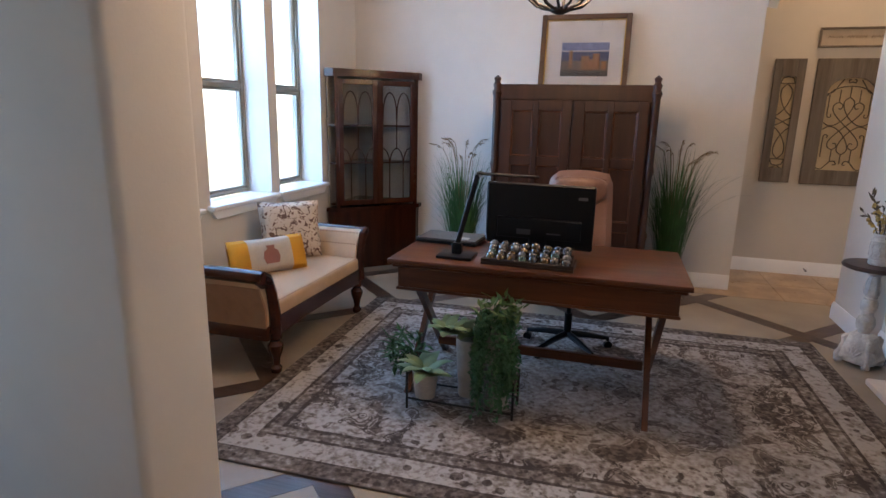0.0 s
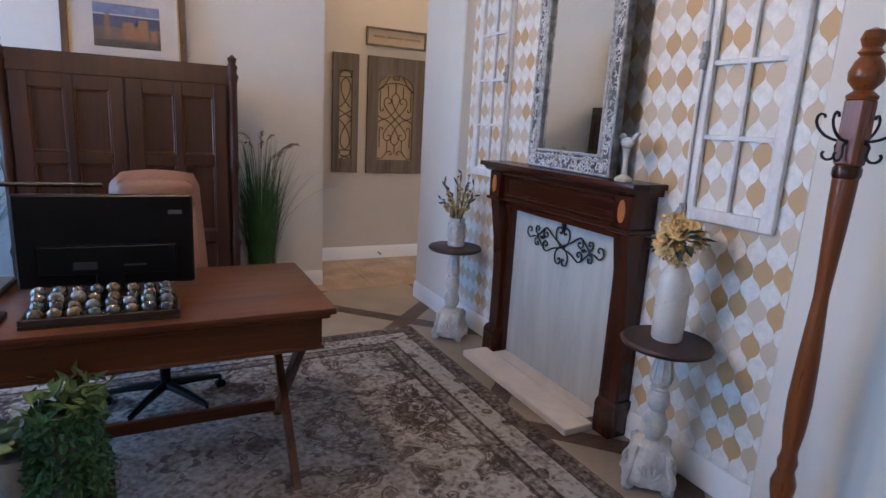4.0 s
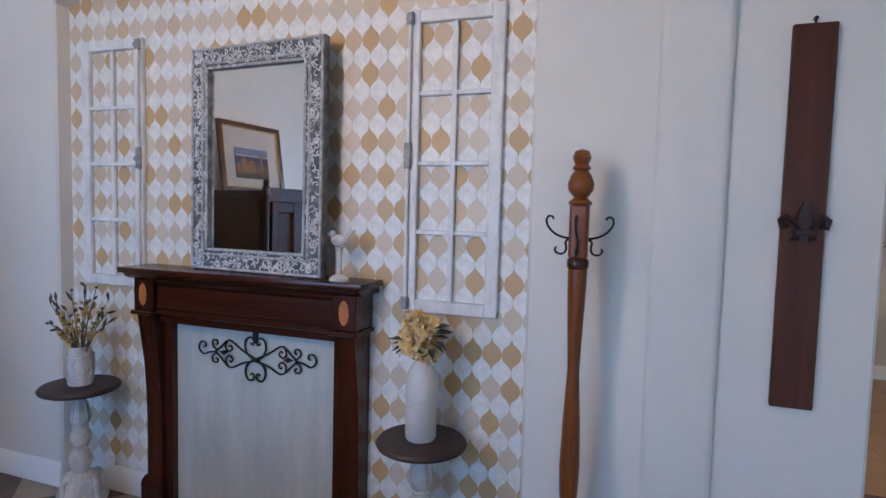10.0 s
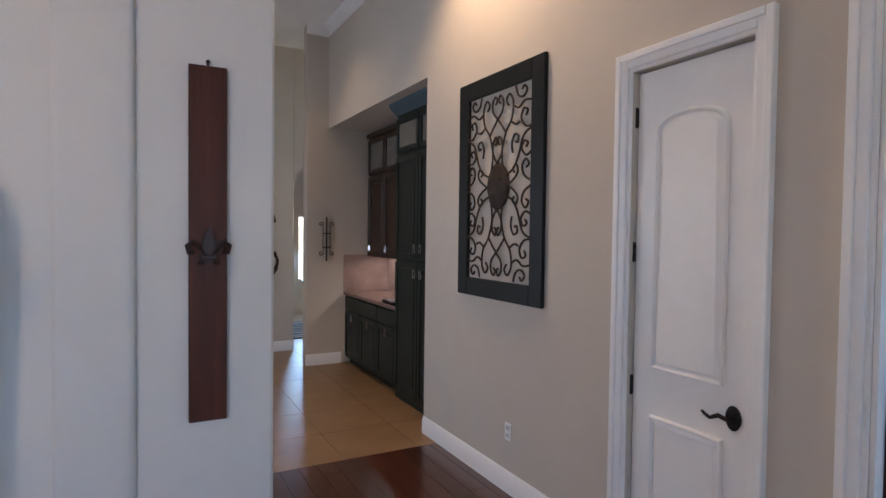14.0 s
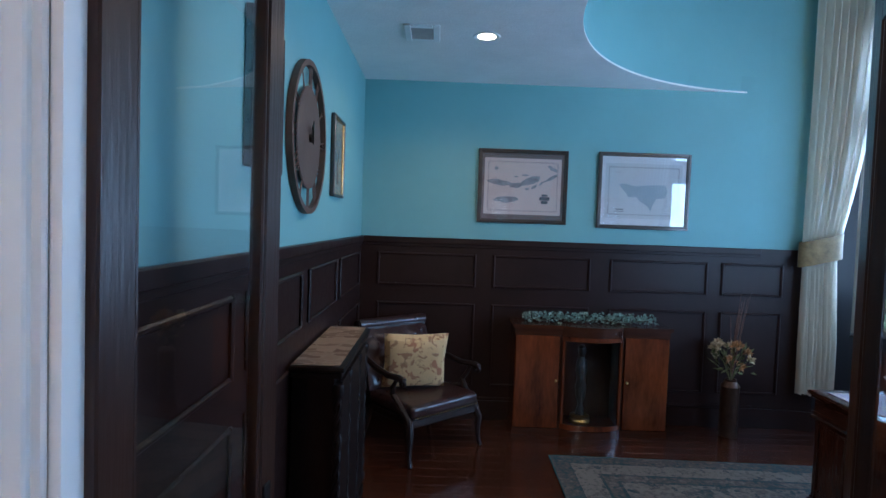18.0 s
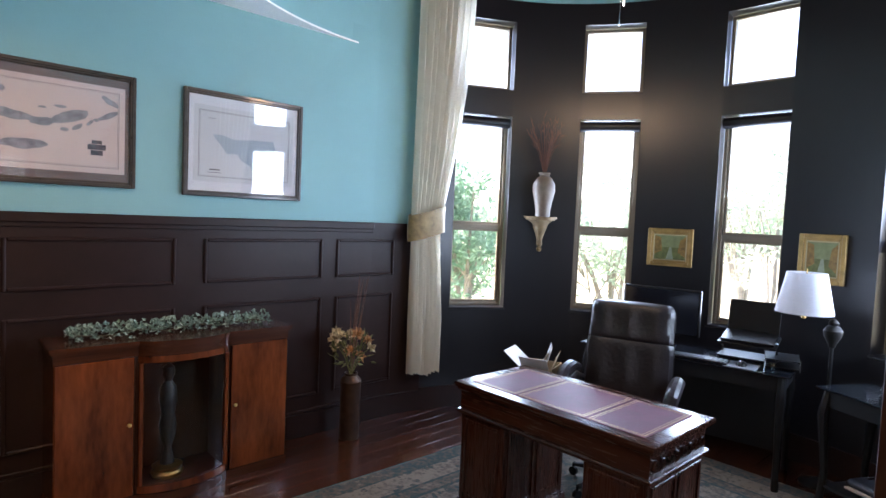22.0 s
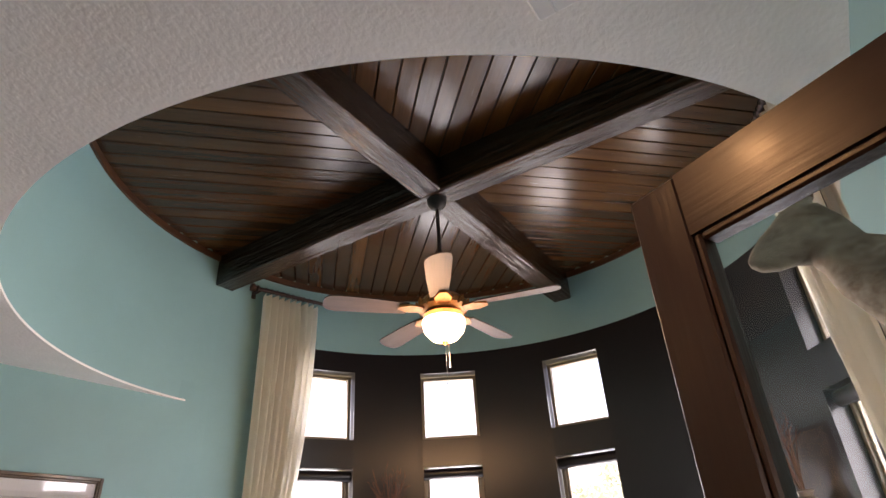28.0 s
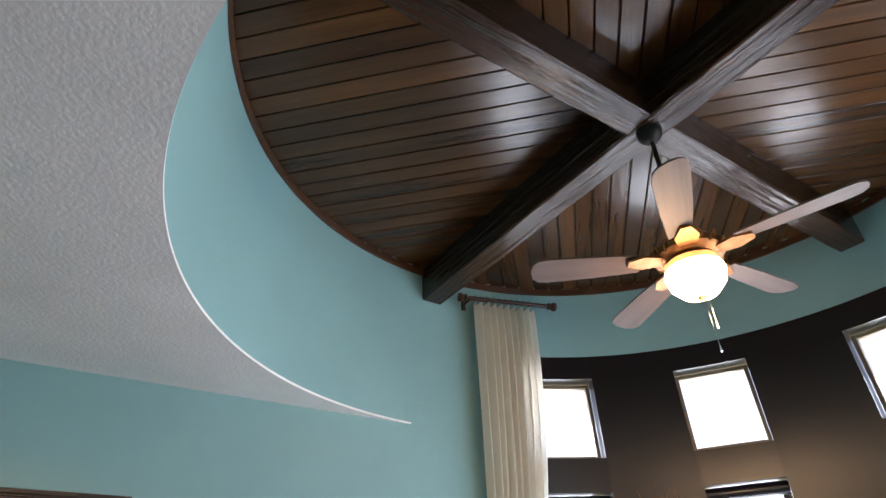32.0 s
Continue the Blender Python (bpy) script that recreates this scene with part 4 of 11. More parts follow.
def swivel_chair(at, rz, leather, height, label, pleats=False):
    """An office chair on a five-arm base; it faces local -y."""
    ob = thing("office_chair", at, rz, label, "office chair")
    for k in range(5):
        a = radians(72 * k + 20)
        c, s = math.cos(a), math.sin(a)
        bm = bmesh.new()
        tube(bm, [(0, 0, 0.115), (0.15 * c, 0.15 * s, 0.10), (0.29 * c, 0.29 * s, 0.075)], [0.024, 0.02, 0.014], 8)
        arm = part("base_arm", bm, BLACK, ob)
        part("caster", mesh((cy, (0.29 * c - 0.012 * s, 0.29 * s + 0.012 * c, 0.028), (0.29 * c + 0.012 * s, 0.29 * s - 0.012 * c, 0.028), 0.028, None, 12), (cy, (0.29 * c, 0.29 * s, 0.05), (0.29 * c, 0.29 * s, 0.08), 0.008)), BLACK, arm)
    part("gas_lift", mesh((cy, (0, 0, 0.09), (0, 0, 0.26), 0.026), (cy, (0, 0, 0.26), (0, 0, 0.40), 0.015)), BLACK, ob)
    part("mechanism", box(-0.1, -0.1, 0.395, 0.1, 0.1, 0.43, 0.01), BLACK, ob)
    part("seat", box(-0.26, -0.26, 0.43, 0.26, 0.24, 0.53, 0.045, 3), leather, ob)
    bm = bmesh.new()
    n, m_ = 12, 16
    z0, z1 = 0.56, height
    for side in (-1, 1):
        g = []
        for i in range(n + 1):
            row = []
            for j in range(m_ + 1):
                u, v = 2 * i / n - 1, j / m_
                hw = 0.245 * (1 - 0.14 * v) * (1 - max(0, v - 0.86) ** 1.5 * (2.2 if pleats else 5.0))
                z = z0 + (z1 - z0) * v - (0.02 if pleats else 0.05) * u * u * (v > 0.9)
                seam = 0 if pleats or side > 0 else 0.008 * math.exp(-(u * 9) ** 2) * (v < 0.66)
                fat = -seam + 0.05 * (max(0, 1 - u ** 6)) ** 0.5 * (max(0, 1 - (2 * v - 1) ** 10)) ** 0.5
                rib = 0.008 * math.cos(u * 14) if pleats and 0.1 < v < 0.7 else 0
                lum = 0.018 * math.sin(v * 7)
                row.append(bm.verts.new((u * hw, 0.22 + 0.09 * v + side * (fat + rib * (side < 0)) - lum, z)))
            g.append(row)
        for i in range(n):
            for j in range(m_):
                bm.faces.new((g[i][j], g[i + 1][j], g[i + 1][j + 1], g[i][j + 1]))
    bmesh.ops.remove_doubles(bm, verts=bm.verts, dist=0.001)
    part("backrest", bm, leather, ob)
    bm = bmesh.new()
    bmesh.ops.create_uvsphere(bm, u_segments=24, v_segments=14, radius=1)
    for q in bm.verts:
        a, b, c = q.co
        k = (abs(a) ** 3.2 + abs(c) ** 3.2 + 1e-9) ** (-1 / 3.2) * (a * a + c * c) ** 0.5 if a * a + c * c > 1e-6 else 1
        droop = -0.035 * (1 - (a * k) ** 2)
        q.co = (a * k * 0.185, 0.252 + b * 0.045, height - 0.125 + c * k * 0.085 + droop * (c < 0))
    part("head_cushion", bm, leather, ob, "stuffed head cushion")
    for s in (-1, 1):
        bm = bmesh.new()
        tube(bm, [(s * 0.27, 0.2, 0.62), (s * 0.30, 0.05, 0.68), (s * 0.30, -0.12, 0.67), (s * 0.29, -0.2, 0.60), (s * 0.27, -0.18, 0.47)], [0.02, 0.028, 0.028, 0.022, 0.018], 8)
        part("armrest", bm, leather, ob)
    part("back_bracket", box(-0.04, 0.1, 0.40, 0.04, 0.27, 0.43), BLACK, ob)
    bm = box(-0.04, 0.255, 0.40, 0.04, 0.275, 0.62, 0.004)
    part("back_stem", bm, BLACK, ob)
    return ob


TANL = mat("tan brown leather", (0.16, 0.075, 0.045), 0.45, var=0.15, scale=8, bump=0.15, bscale=120)
swivel_chair((0.52, 4.02, 0), 0, TANL, 1.20, "tan brown leather office chair on five casters", True)


def monitor(at, rz):
    ob = thing("computer_monitor", at, rz, "black flat computer monitor seen from behind on desk", "monitor")
    part("shell", box(-0.305, -0.012, 0.035, 0.305, 0.022, 0.395, 0.008), BLACK, ob)
    bm = box(-0.24, -0.020, 0.08, 0.24, -0.012, 0.20, 0.007)
    part("back_bulge", bm, BLACK, ob)
    part("screen", box(-0.295, 0.0225, 0.047, 0.295, 0.0235, 0.385), mat("dark screen", (0.006, 0.006, 0.007), 0.15), ob)
    part("neck", box(-0.05, -0.02, 0.008, 0.05, 0.01, 0.10, 0.006), BLACK, ob)
    part("foot", box(-0.14, -0.09, 0, 0.14, 0.10, 0.010, 0.004), BLACK, ob)
    part("maker_badge", box(0.215, -0.0145, 0.318, 0.265, -0.0122, 0.334), mat("grey badge", (0.10, 0.10, 0.10), 0.4), ob)
    part("rating_label", box(-0.12, -0.0218, 0.105, -0.04, -0.0204, 0.135), mat("grey label", (0.03, 0.03, 0.032), 0.6), ob)
    part("socket_row", box(0.05, -0.0218, 0.115, 0.13, -0.0204, 0.122), mat("grey socket metal", (0.06, 0.06, 0.065), 0.4, 0.5), ob)


monitor((0.345, 3.46, 0.79), -3)


def desk_lamp():
    ob = thing("desk_lamp", (-0.06, 3.20, 0.79), 0, "black slim folding LED desk lamp on desk", "lamp")
    part("base", box(-0.10, -0.08, 0, 0.10, 0.08, 0.018, 0.008, 2), BLACK, ob)
    part("hinge", box(-0.028, -0.02, 0.018, 0.028, 0.02, 0.08, 0.006), BLACK, ob)
    bm = bmesh.new()
    slab(bm, (0.04, 0.05, 0.26), (0.028, 0.014, 0.40), (-14, 12, 0), 0.004)
    part("lower_arm", bm, BLACK, ob)
    bm = bmesh.new()
    slab(bm, (0.24, 0.13, 0.447), (0.34, 0.034, 0.014), (0, 2, 12), 0.004)
    part("lamp_head", bm, BLACK, ob)
    part("elbow", mesh((cy, (0.085, 0.09, 0.448), (0.085, 0.115, 0.448), 0.017, None, 12)), CHROME, ob, "bright metal elbow joint")


desk_lamp()


def laptop(at, rz):
    ob = thing("closed_laptop", at, rz, "closed dark grey laptop lying on desk", "laptop")
    part("base", box(-0.19, -0.125, 0, 0.19, 0.125, 0.016, 0.004), BLACK, ob)
    part("lid", box(-0.19, -0.125, 0.0165, 0.19, 0.125, 0.030, 0.006), mat("dark grey lid", (0.03, 0.032, 0.036), 0.3), ob)
    part("pad", box(0.07, -0.08, 0.0302, 0.13, -0.03, 0.032), mat("pale note", (0.5, 0.5, 0.48), 0.8), ob)


laptop((-0.20, 3.60, 0.79), -4)


def ball_tray():
    random.seed(11)
    ob = thing("tray_of_paperweights", (0.34, 3.17, 0.79), -2, "dark stepped wooden tray filled with small glass balls", "tray")
    part("tray", mesh((bx, -0.24, -0.085, 0, 0.24, 0.085, 0.012), (frame_bars, -0.24, -0.085, 0.24, 0.085, 0.012, 0.012, 0.034, "xy", 0.003)), mat("tray dark wood", (0.03, 0.016, 0.01), 0.5), ob)
    for j in (1, 2, 3):
        part("step", box(-0.226, -0.073 + 0.037 * j, 0.0125, 0.226, -0.0365 + 0.037 * j, 0.012 + 0.015 * j, 0.002), mat("tray dark wood", (0.03, 0.016, 0.01), 0.5), ob)
    tints = [(0.06, 0.046, 0.036), (0.11, 0.10, 0.095), (0.02, 0.04, 0.15), (0.09, 0.055, 0.02), (0.04, 0.04, 0.04), (0.13, 0.125, 0.12), (0.04, 0.065, 0.045)]
    for i in range(8):
        for j in range(4):
            r = rnd(0.023, 0.028)
            bm = bmesh.new()
            bmesh.ops.create_icosphere(bm, subdivisions=2, radius=r, matrix=Matrix.Translation((-0.196 + 0.056 * i + rnd(-.005, .005), -0.056 + 0.037 * j + rnd(-.004, .004), 0.0125 + 0.015 * j + r)))
            k = random.randrange(7)
            part("glass_ball", bm, mat("marbled ball %d" % k, tints[k], 0.06, var=0.8, scale=90, coat=1.0), ob)


ball_tray()


def trailing_planter():
    random.seed(21)
    ob = thing("plant_stand", (0.05, 2.95, 0), 0, "black iron stand holding potted succulents and a trailing plant", "plant stand")
    bm = bmesh.new()
    for x, y in ((-0.28, -0.07), (-0.28, 0.14), (0.28, -0.02), (0.28, 0.16)):
        tube(bm, [(x, y, 0), (x, y, 0.22)], 0.007, 6)
    for y in (-0.05, 0.15):
        tube(bm, [(-0.28, y, 0.06), (0.28, y, 0.06)], 0.006, 6)
    tube(bm, [(-0.28, -0.07, 0.2), (-0.28, 0.14, 0.2)], 0.006, 6), tube(bm, [(0.28, -0.02, 0.2), (0.28, 0.16, 0.2)], 0.006, 6)
    part("stand_frame", bm, IRON, ob)
    for x, y, r, h, m in ((-0.20, 0.0, 0.072, 0.20, CONCRETE), (0.02, 0.10, 0.08, 0.38, CONCRETE), (0.18, 0.05, 0.09, 0.50, CONCRETE)):
        part("pot", lathe(bmesh.new(), [(0, 0.05), (r * 0.75, 0.05), (r, h), (r * 0.92, h), (r * 0.88, h - 0.02), (0, h - 0.02)], (x, y, 0.012), 18), m, ob)
    bm = bmesh.new()
    for k in range(13):
        a = k * 2.4
        lean = Vector((math.cos(a), math.sin(a), 0.2 + 0.10 * k))
        blade(bm, (-0.19, -0.05, 0.23), lean, rnd(0.15, 0.20), 0.056, 0.5, 7)
    part("agave_rosette", bm, PALEG, ob, "pale green pointed rosette")
    bm = bmesh.new()
    for c, rr in (((-0.09, 0.02, 0.44), 0.18), ((-0.02, 0.12, 0.40), 0.16)):
        for k in range(12):
            a = k * 2.4
            blade(bm, c, Vector((math.cos(a), math.sin(a), 0.3 + 0.12 * k)), rnd(0.12, rr), 0.048, 0.55, 7)
    part("succulent_rosette", bm, PALEG, ob, "grey green spiky rosettes")
    bm = bmesh.new()
    for k in range(150):
        c = Vector((-0.33 + rnd(-0.09, 0.08), rnd(0.0, 0.16), 0.27 + rnd(-0.09, 0.09)))
        leaf(bm, c, ball_dir() + Vector((-0.4, -0.2, 0.2)), rnd(0.05, 0.11), rnd(0.015, 0.03))
    part("fern_fronds", bm, GRASS, ob, "dark green fern leaves")
    bm = bmesh.new()
    for k in range(120):
        a = rnd(0, 6.28)
        x0, y0 = 0.17 + rnd(0.05, 0.095) * math.cos(a), 0.04 + 0.08 * math.sin(a)
        ln = rnd(0.22, 0.50) + 0.16 * noise.noise((a * 2.6, 0, 5))
        p = Vector((x0, y0 - 0.01, 0.54))
        drift = Vector((math.cos(a) * rnd(0.0, 0.045), math.sin(a) * 0.05 - 0.02, 0))
        line = []
        for i in range(int(ln / 0.022)):
            t = i * 0.022
            q = p + drift * min(1, t * 5) + Vector((rnd(-.006, .006), rnd(-.006, .006), 0.05 * math.sin(min(1, t * 8) * 3.14) - t))
            if q.z < 0.02:
                break
            line.append(q)
            for _ in range(2):
                leaf(bm, q, ball_dir() + Vector((0, -0.3, -0.3)), rnd(0.022, 0.04), rnd(0.014, 0.024))
    part("trailing_vines", bm, SUCC, ob, "dense trailing strands of small round leaves")
    bm = bmesh.new()
    for k in range(90):
        c = Vector((0.18, 0.04, 0.56)) + Vector((rnd(-0.11, 0.11), rnd(-0.1, 0.1), rnd(-0.03, 0.07)))
        leaf(bm, c, ball_dir() + Vector((0, 0, 0.8)), rnd(0.035, 0.075), rnd(0.022, 0.042))
    part("crown_leaves", bm, mat("fresh green leaf", (0.10, 0.17, 0.05), 0.5, var=0.4), ob)


trailing_planter()


def chandelier():
    ob = thing("chandelier", (0.42, 3.15, 2.02), 0, "black iron cage chandelier with warm bulbs", "chandelier")
    for k in range(12):
        a = 2 * math.pi * k / 12
        part("cage_bar", tube(bmesh.new(), [(r * math.cos(a), r * math.sin(a), z) for r, z in ((0.03, 0.02), (0.11, 0.04), (0.19, 0.11), (0.23, 0.22), (0.22, 0.33), (0.15, 0.46), (0.05, 0.55), (0.02, 0.6))], 0.007, 6), IRON, ob)
    part("hub", lathe(bmesh.new(), [(0, 0), (0.02, 0.004), (0.045, 0.015), (0.05, 0.03), (0, 0.035)], n=16), IRON, ob)
    part("rim", tube(bmesh.new(), [(0.23 * math.cos(2 * math.pi * k / 32), 0.23 * math.sin(2 * math.pi * k / 32), 0.24) for k in range(32)], 0.008, 6, True), IRON, ob)
    part("hanging_rod", mesh((cy, (0, 0, 0.58), (0, 0, 2.16), 0.006), (cy, (0, 0, 2.155), (0, 0, 2.18), 0.06, None, 20)), IRON, ob)
    for k in range(5):
        a = 2 * math.pi * k / 5
        x, y = 0.11 * math.cos(a), 0.11 * math.sin(a)
        part("candle_sleeve", mesh((cy, (x, y, 0.16), (x, y, 0.26), 0.012)), mat("ivory sleeve", (0.5, 0.45, 0.36), 0.6), ob)
        part("bulb", lathe(bmesh.new(), [(0.008, 0), (0.018, 0.025), (0.012, 0.06), (0, 0.085)], (x, y, 0.26), 10), MATS.get("warm bulb") or emit("warm bulb", (1, 0.66, 0.36), 6), ob)
    part("arm_ring", tube(bmesh.new(), [(0.11 * math.cos(2 * math.pi * k / 20), 0.11 * math.sin(2 * math.pi * k / 20), 0.155) for k in range(20)], 0.006, 6, True), IRON, ob)
    bulb("chandelier_light", (0.42, 3.15, 2.42), 145, WARM, 0.12)


chandelier()

# ---- windows of the sitting room ----
SASH = mat("bronze window sash", (0.24, 0.205, 0.155), 0.45, 0.3, 0.1)
LINER = mat("white reveal paint", (0.74, 0.74, 0.74), 0.6, var=0.03)


def sash_window(name, at, rz, w, z0, z1, mid, group_label, sill=None, liner=True):
    """A sash window; local x runs across, -y is the room. Panes stand at y=0."""
    ob = thing(name, at, rz, group_label, "window", kind="structure")
    part("window_frame", frame_bars(bmesh.new(), -w / 2, z0, w / 2, z1, 0.03, -0.02, 0.03), SASH, ob)
    if mid:
        part("meeting_rail", box(-w / 2 + 0.03, -0.018, mid - 0.02, w / 2 - 0.03, 0.02, mid + 0.02, 0.004), SASH, ob)
        part("lower_sash", frame_bars(bmesh.new(), -w / 2 + 0.03, z0 + 0.03, w / 2 - 0.03, mid - 0.02, 0.022, -0.012, 0.012), SASH, ob)
        part("upper_sash", frame_bars(bmesh.new(), -w / 2 + 0.03, mid + 0.02, w / 2 - 0.03, z1 - 0.03, 0.022, -0.004, 0.02), SASH, ob)
    for a, b in (((z0, mid), (mid, z1)) if mid else ((z0, z1),)):
        p = part("pane", box(-w / 2 + 0.03, 0.003, a + 0.02, w / 2 - 0.03, 0.006, b - 0.02), GLASS, ob)
        p.visible_shadow = False
    return ob


for k, (y0, y1) in enumerate(((2.68, 3.42), (3.575, 4.335), (4.455, 5.195))):
    ob = sash_window("window_%d" % (k + 1), (-2.17, (y0 + y1) / 2, 0), 90, y1 - y0, 0.90, 2.75, 1.735, "bronze framed sash window in a deep white reveal")
    part("window_sill", box(-(y1 - y0) / 2 - 0.04, -0.29, 0.86, (y1 - y0) / 2 + 0.04, -0.02, 0.895, 0.008), TRIM, ob)
    part("apron_moulding", prism(bmesh.new(), [(-(y1 - y0) / 2 - 0.03, 0.858), ((y1 - y0) / 2 + 0.03, 0.858), ((y1 - y0) / 2 - 0.02, 0.80), (-(y1 - y0) / 2 + 0.02, 0.80)], -0.262, -0.232, "xz"), TRIM, ob)

sash_window("window_entry", (-2.66, 0.5, 0), 90, 1.0, 0.35, 2.35, 1.4, "bronze framed window closing the entry")
# ---- tiles and wooden bands of the sitting room floor ----


def clip(poly, axis, lim, keep_less):
    out = []
    for i, p in enumerate(poly):
        q = poly[(i + 1) % len(poly)]
        a, b = (p[axis] <= lim) == keep_less, (q[axis] <= lim) == keep_less
        if a:
            out.append(p)
        if a != b:
            t = (lim - p[axis]) / (q[axis] - p[axis])
            out.append((p[0] + t * (q[0] - p[0]), p[1] + t * (q[1] - p[1])))
    return out


def floor_piece(poly, box4, material, parent, name, z0=-0.012, z1=0.0):
    for axis, lim, less in ((0, box4[0], False), (0, box4[2], True), (1, box4[1], False), (1, box4[3], True)):
        poly = clip(poly, axis, lim, less)
        if len(poly) < 3:
            return
    area2 = abs(sum(p[0] * q[1] - q[0] * p[1] for p, q in zip(poly, poly[1:] + poly[:1])))
    if area2 > 0.004:
        part(name, prism(bmesh.new(), poly, z0, z1), material, parent, smooth=False)


fl = bpy.data.objects["floor_sitting_room"]
BANDW = wood("dark floor band", (0.035, 0.018, 0.012), (0.09, 0.05, 0.033), 0.3, "x", piece=0.2)
q2 = math.sqrt(0.5)
U0, V0, DU, DV, HB = 5.0, 1.86, 1.23, 0.98, 0.065


def uv(u, v):
    return ((u - v) * q2, (u + v) * q2)


ROOM = (W_X, 1.44, 2.636, 5.765)
for i in range(-5, 4):
    for j in range(-6, 6):
        u0, v0 = U0 + i * DU, V0 + j * DV
        g = 0.003
        floor_piece([uv(u0 + HB + g, v0 + HB + g), uv(u0 + DU - HB - g, v0 + HB + g), uv(u0 + DU - HB - g, v0 + DV - HB - g), uv(u0 + HB + g, v0 + DV - HB - g)], ROOM, TILE, fl, "tile")
        floor_piece([uv(u0 + HB, v0 - HB), uv(u0 + DU - HB, v0 - HB), uv(u0 + DU - HB, v0 + HB), uv(u0 + HB, v0 + HB)], ROOM, BANDW, fl, "wood_band")
        floor_piece([uv(u0 - HB, v0 - HB), uv(u0 + HB, v0 - HB), uv(u0 + HB, v0 + DV - HB), uv(u0 - HB, v0 + DV - HB)], ROOM, BANDW, fl, "wood_band")

MARB = mat("tan veined marble tile", (0.30, 0.175, 0.088), 0.3, var=0.35, scale=4, piece=0.06, color2=(0.46, 0.32, 0.19), detail=8.0)
for i in range(6):
    for j in range(2):
        part("marble_tile", box(1.33 + i * 0.485, 5.77 + j * 0.55, -0.012, 1.812 + i * 0.485, 6.317 + j * 0.543, 0.0, 0.002), MARB, fl, smooth=False)


# ---- the niche: shaped wall tiles ----
TINT = mat("gold and tan shaped tile", (0.58, 0.43, 0.26), 0.5, var=0.1, scale=30, bump=0.15, bscale=90)
WHITET = mat("chalk white shaped tile", (0.70, 0.67, 0.63), 0.5, var=0.10, scale=34, bump=0.2, bscale=70, color2=(0.80, 0.78, 0.75))


def tint_by(m, island):
    N, L = m.node_tree.nodes, m.node_tree.links
    src = N.new("ShaderNodeNewGeometry") if island else N.new("ShaderNodeObjectInfo")
    cr = N.new("ShaderNodeValToRGB")
    cols = ((0.0, (0.68, 0.60, 0.50)), (0.34, (0.64, 0.54, 0.42)), (0.66, (0.60, 0.46, 0.30)), (0.74, (0.56, 0.385, 0.195)))
    while len(cr.color_ramp.elements) < 4:
        cr.color_ramp.elements.new(0.5)
    for e, (p, c) in zip(cr.color_ramp.elements, cols):
        e.position, e.color = p, (*c, 1)
    mx = N.new("ShaderNodeMix")
    mx.data_type, mx.blend_type = "RGBA", "MULTIPLY"
    mx.inputs[0].default_value = 0.25
    old = N["Principled BSDF"].inputs["Base Color"].links[0].from_socket
    L.new(src.outputs["Random Per Island" if island else "Random"], cr.inputs[0])
    L.new(cr.outputs[0], mx.inputs[6]), L.new(old, mx.inputs[7]), L.new(mx.outputs[2], N["Principled BSDF"].inputs["Base Color"])


tint_by(TINT, False)
TINT_J = mat("gold and tan joined tile", (0.58, 0.43, 0.26), 0.5, var=0.1, scale=30, bump=0.15, bscale=90)
tint_by(TINT_J, True)
TWW, TH = 0.0862, 0.152


def ogee(bm, cy_, cz, inset=0.0002):
    """One pointed tile on the niche's back, facing -x."""
    k = 8
    def prof(t):
        c = math.cos(math.pi * t)
        return max(0.0006, TWW / 2 * (1 + math.copysign(abs(c) ** 0.72, c)) / 2 - inset)
    ts = [-1 + 2 * i / (2 * k) for i in range(2 * k + 1)]
    left = [(cy_ - prof(t), cz + t * (TH / 2 - inset)) for t in ts]
    right = [(cy_ + prof(t), cz + t * (TH / 2 - inset)) for t in reversed(ts)]
    prism(bm, left + right[1:-1], N_X - 0.001, N_X + 0.004, "yz")


proto = {}
for nm, m_ in (("gold", TINT), ("white", WHITET)):
    bm = bmesh.new()
    ogee(bm, 0, 0)
    me = bpy.data.meshes.new(nm + "_tile")
    bmesh.ops.recalc_face_normals(bm, faces=bm.faces)
    bm.to_mesh(me), bm.free()
    me.materials.append(m_)
    proto[nm] = me
niche = bpy.data.objects["wall_niche_back"]
rest = {"gold": bmesh.new(), "white": bmesh.new()}
count = 0
for row in range(0, 44):
    for col in range(-1, 34):
        y = 2.1366 + TWW * (col + (0.5 if row % 2 else 0.0))
        z = 0.0997 + row * TH / 2
        if not 2.12 < y < 4.80 or z < 0.1 or z > 2.93:
            continue
        s = (4.765 - y) / 2.613
        if z - 0.05 > 2.68 + 0.278 * (1 - (2 * s - 1) ** 2):
            continue
        if 2.95 < y < 4.05 and z < 1.2:
            continue
        nm = "gold" if row % 2 == 0 else "white"
        if count < 300 and 1.15 < z < 2.45 and not (3.1 < y < 3.8):
            ob = new("shaped_tile", proto[nm])
            ob.location = (0, y, z)
            ob.parent = niche
            count += 1
        else:
            ogee(rest[nm], y, z)
for nm, m_ in (("gold", TINT_J), ("white", WHITET)):
    tagged(part("shaped_tiles", rest[nm], m_, niche, smooth=False), kind="stuff")

# ---- baseboards ----


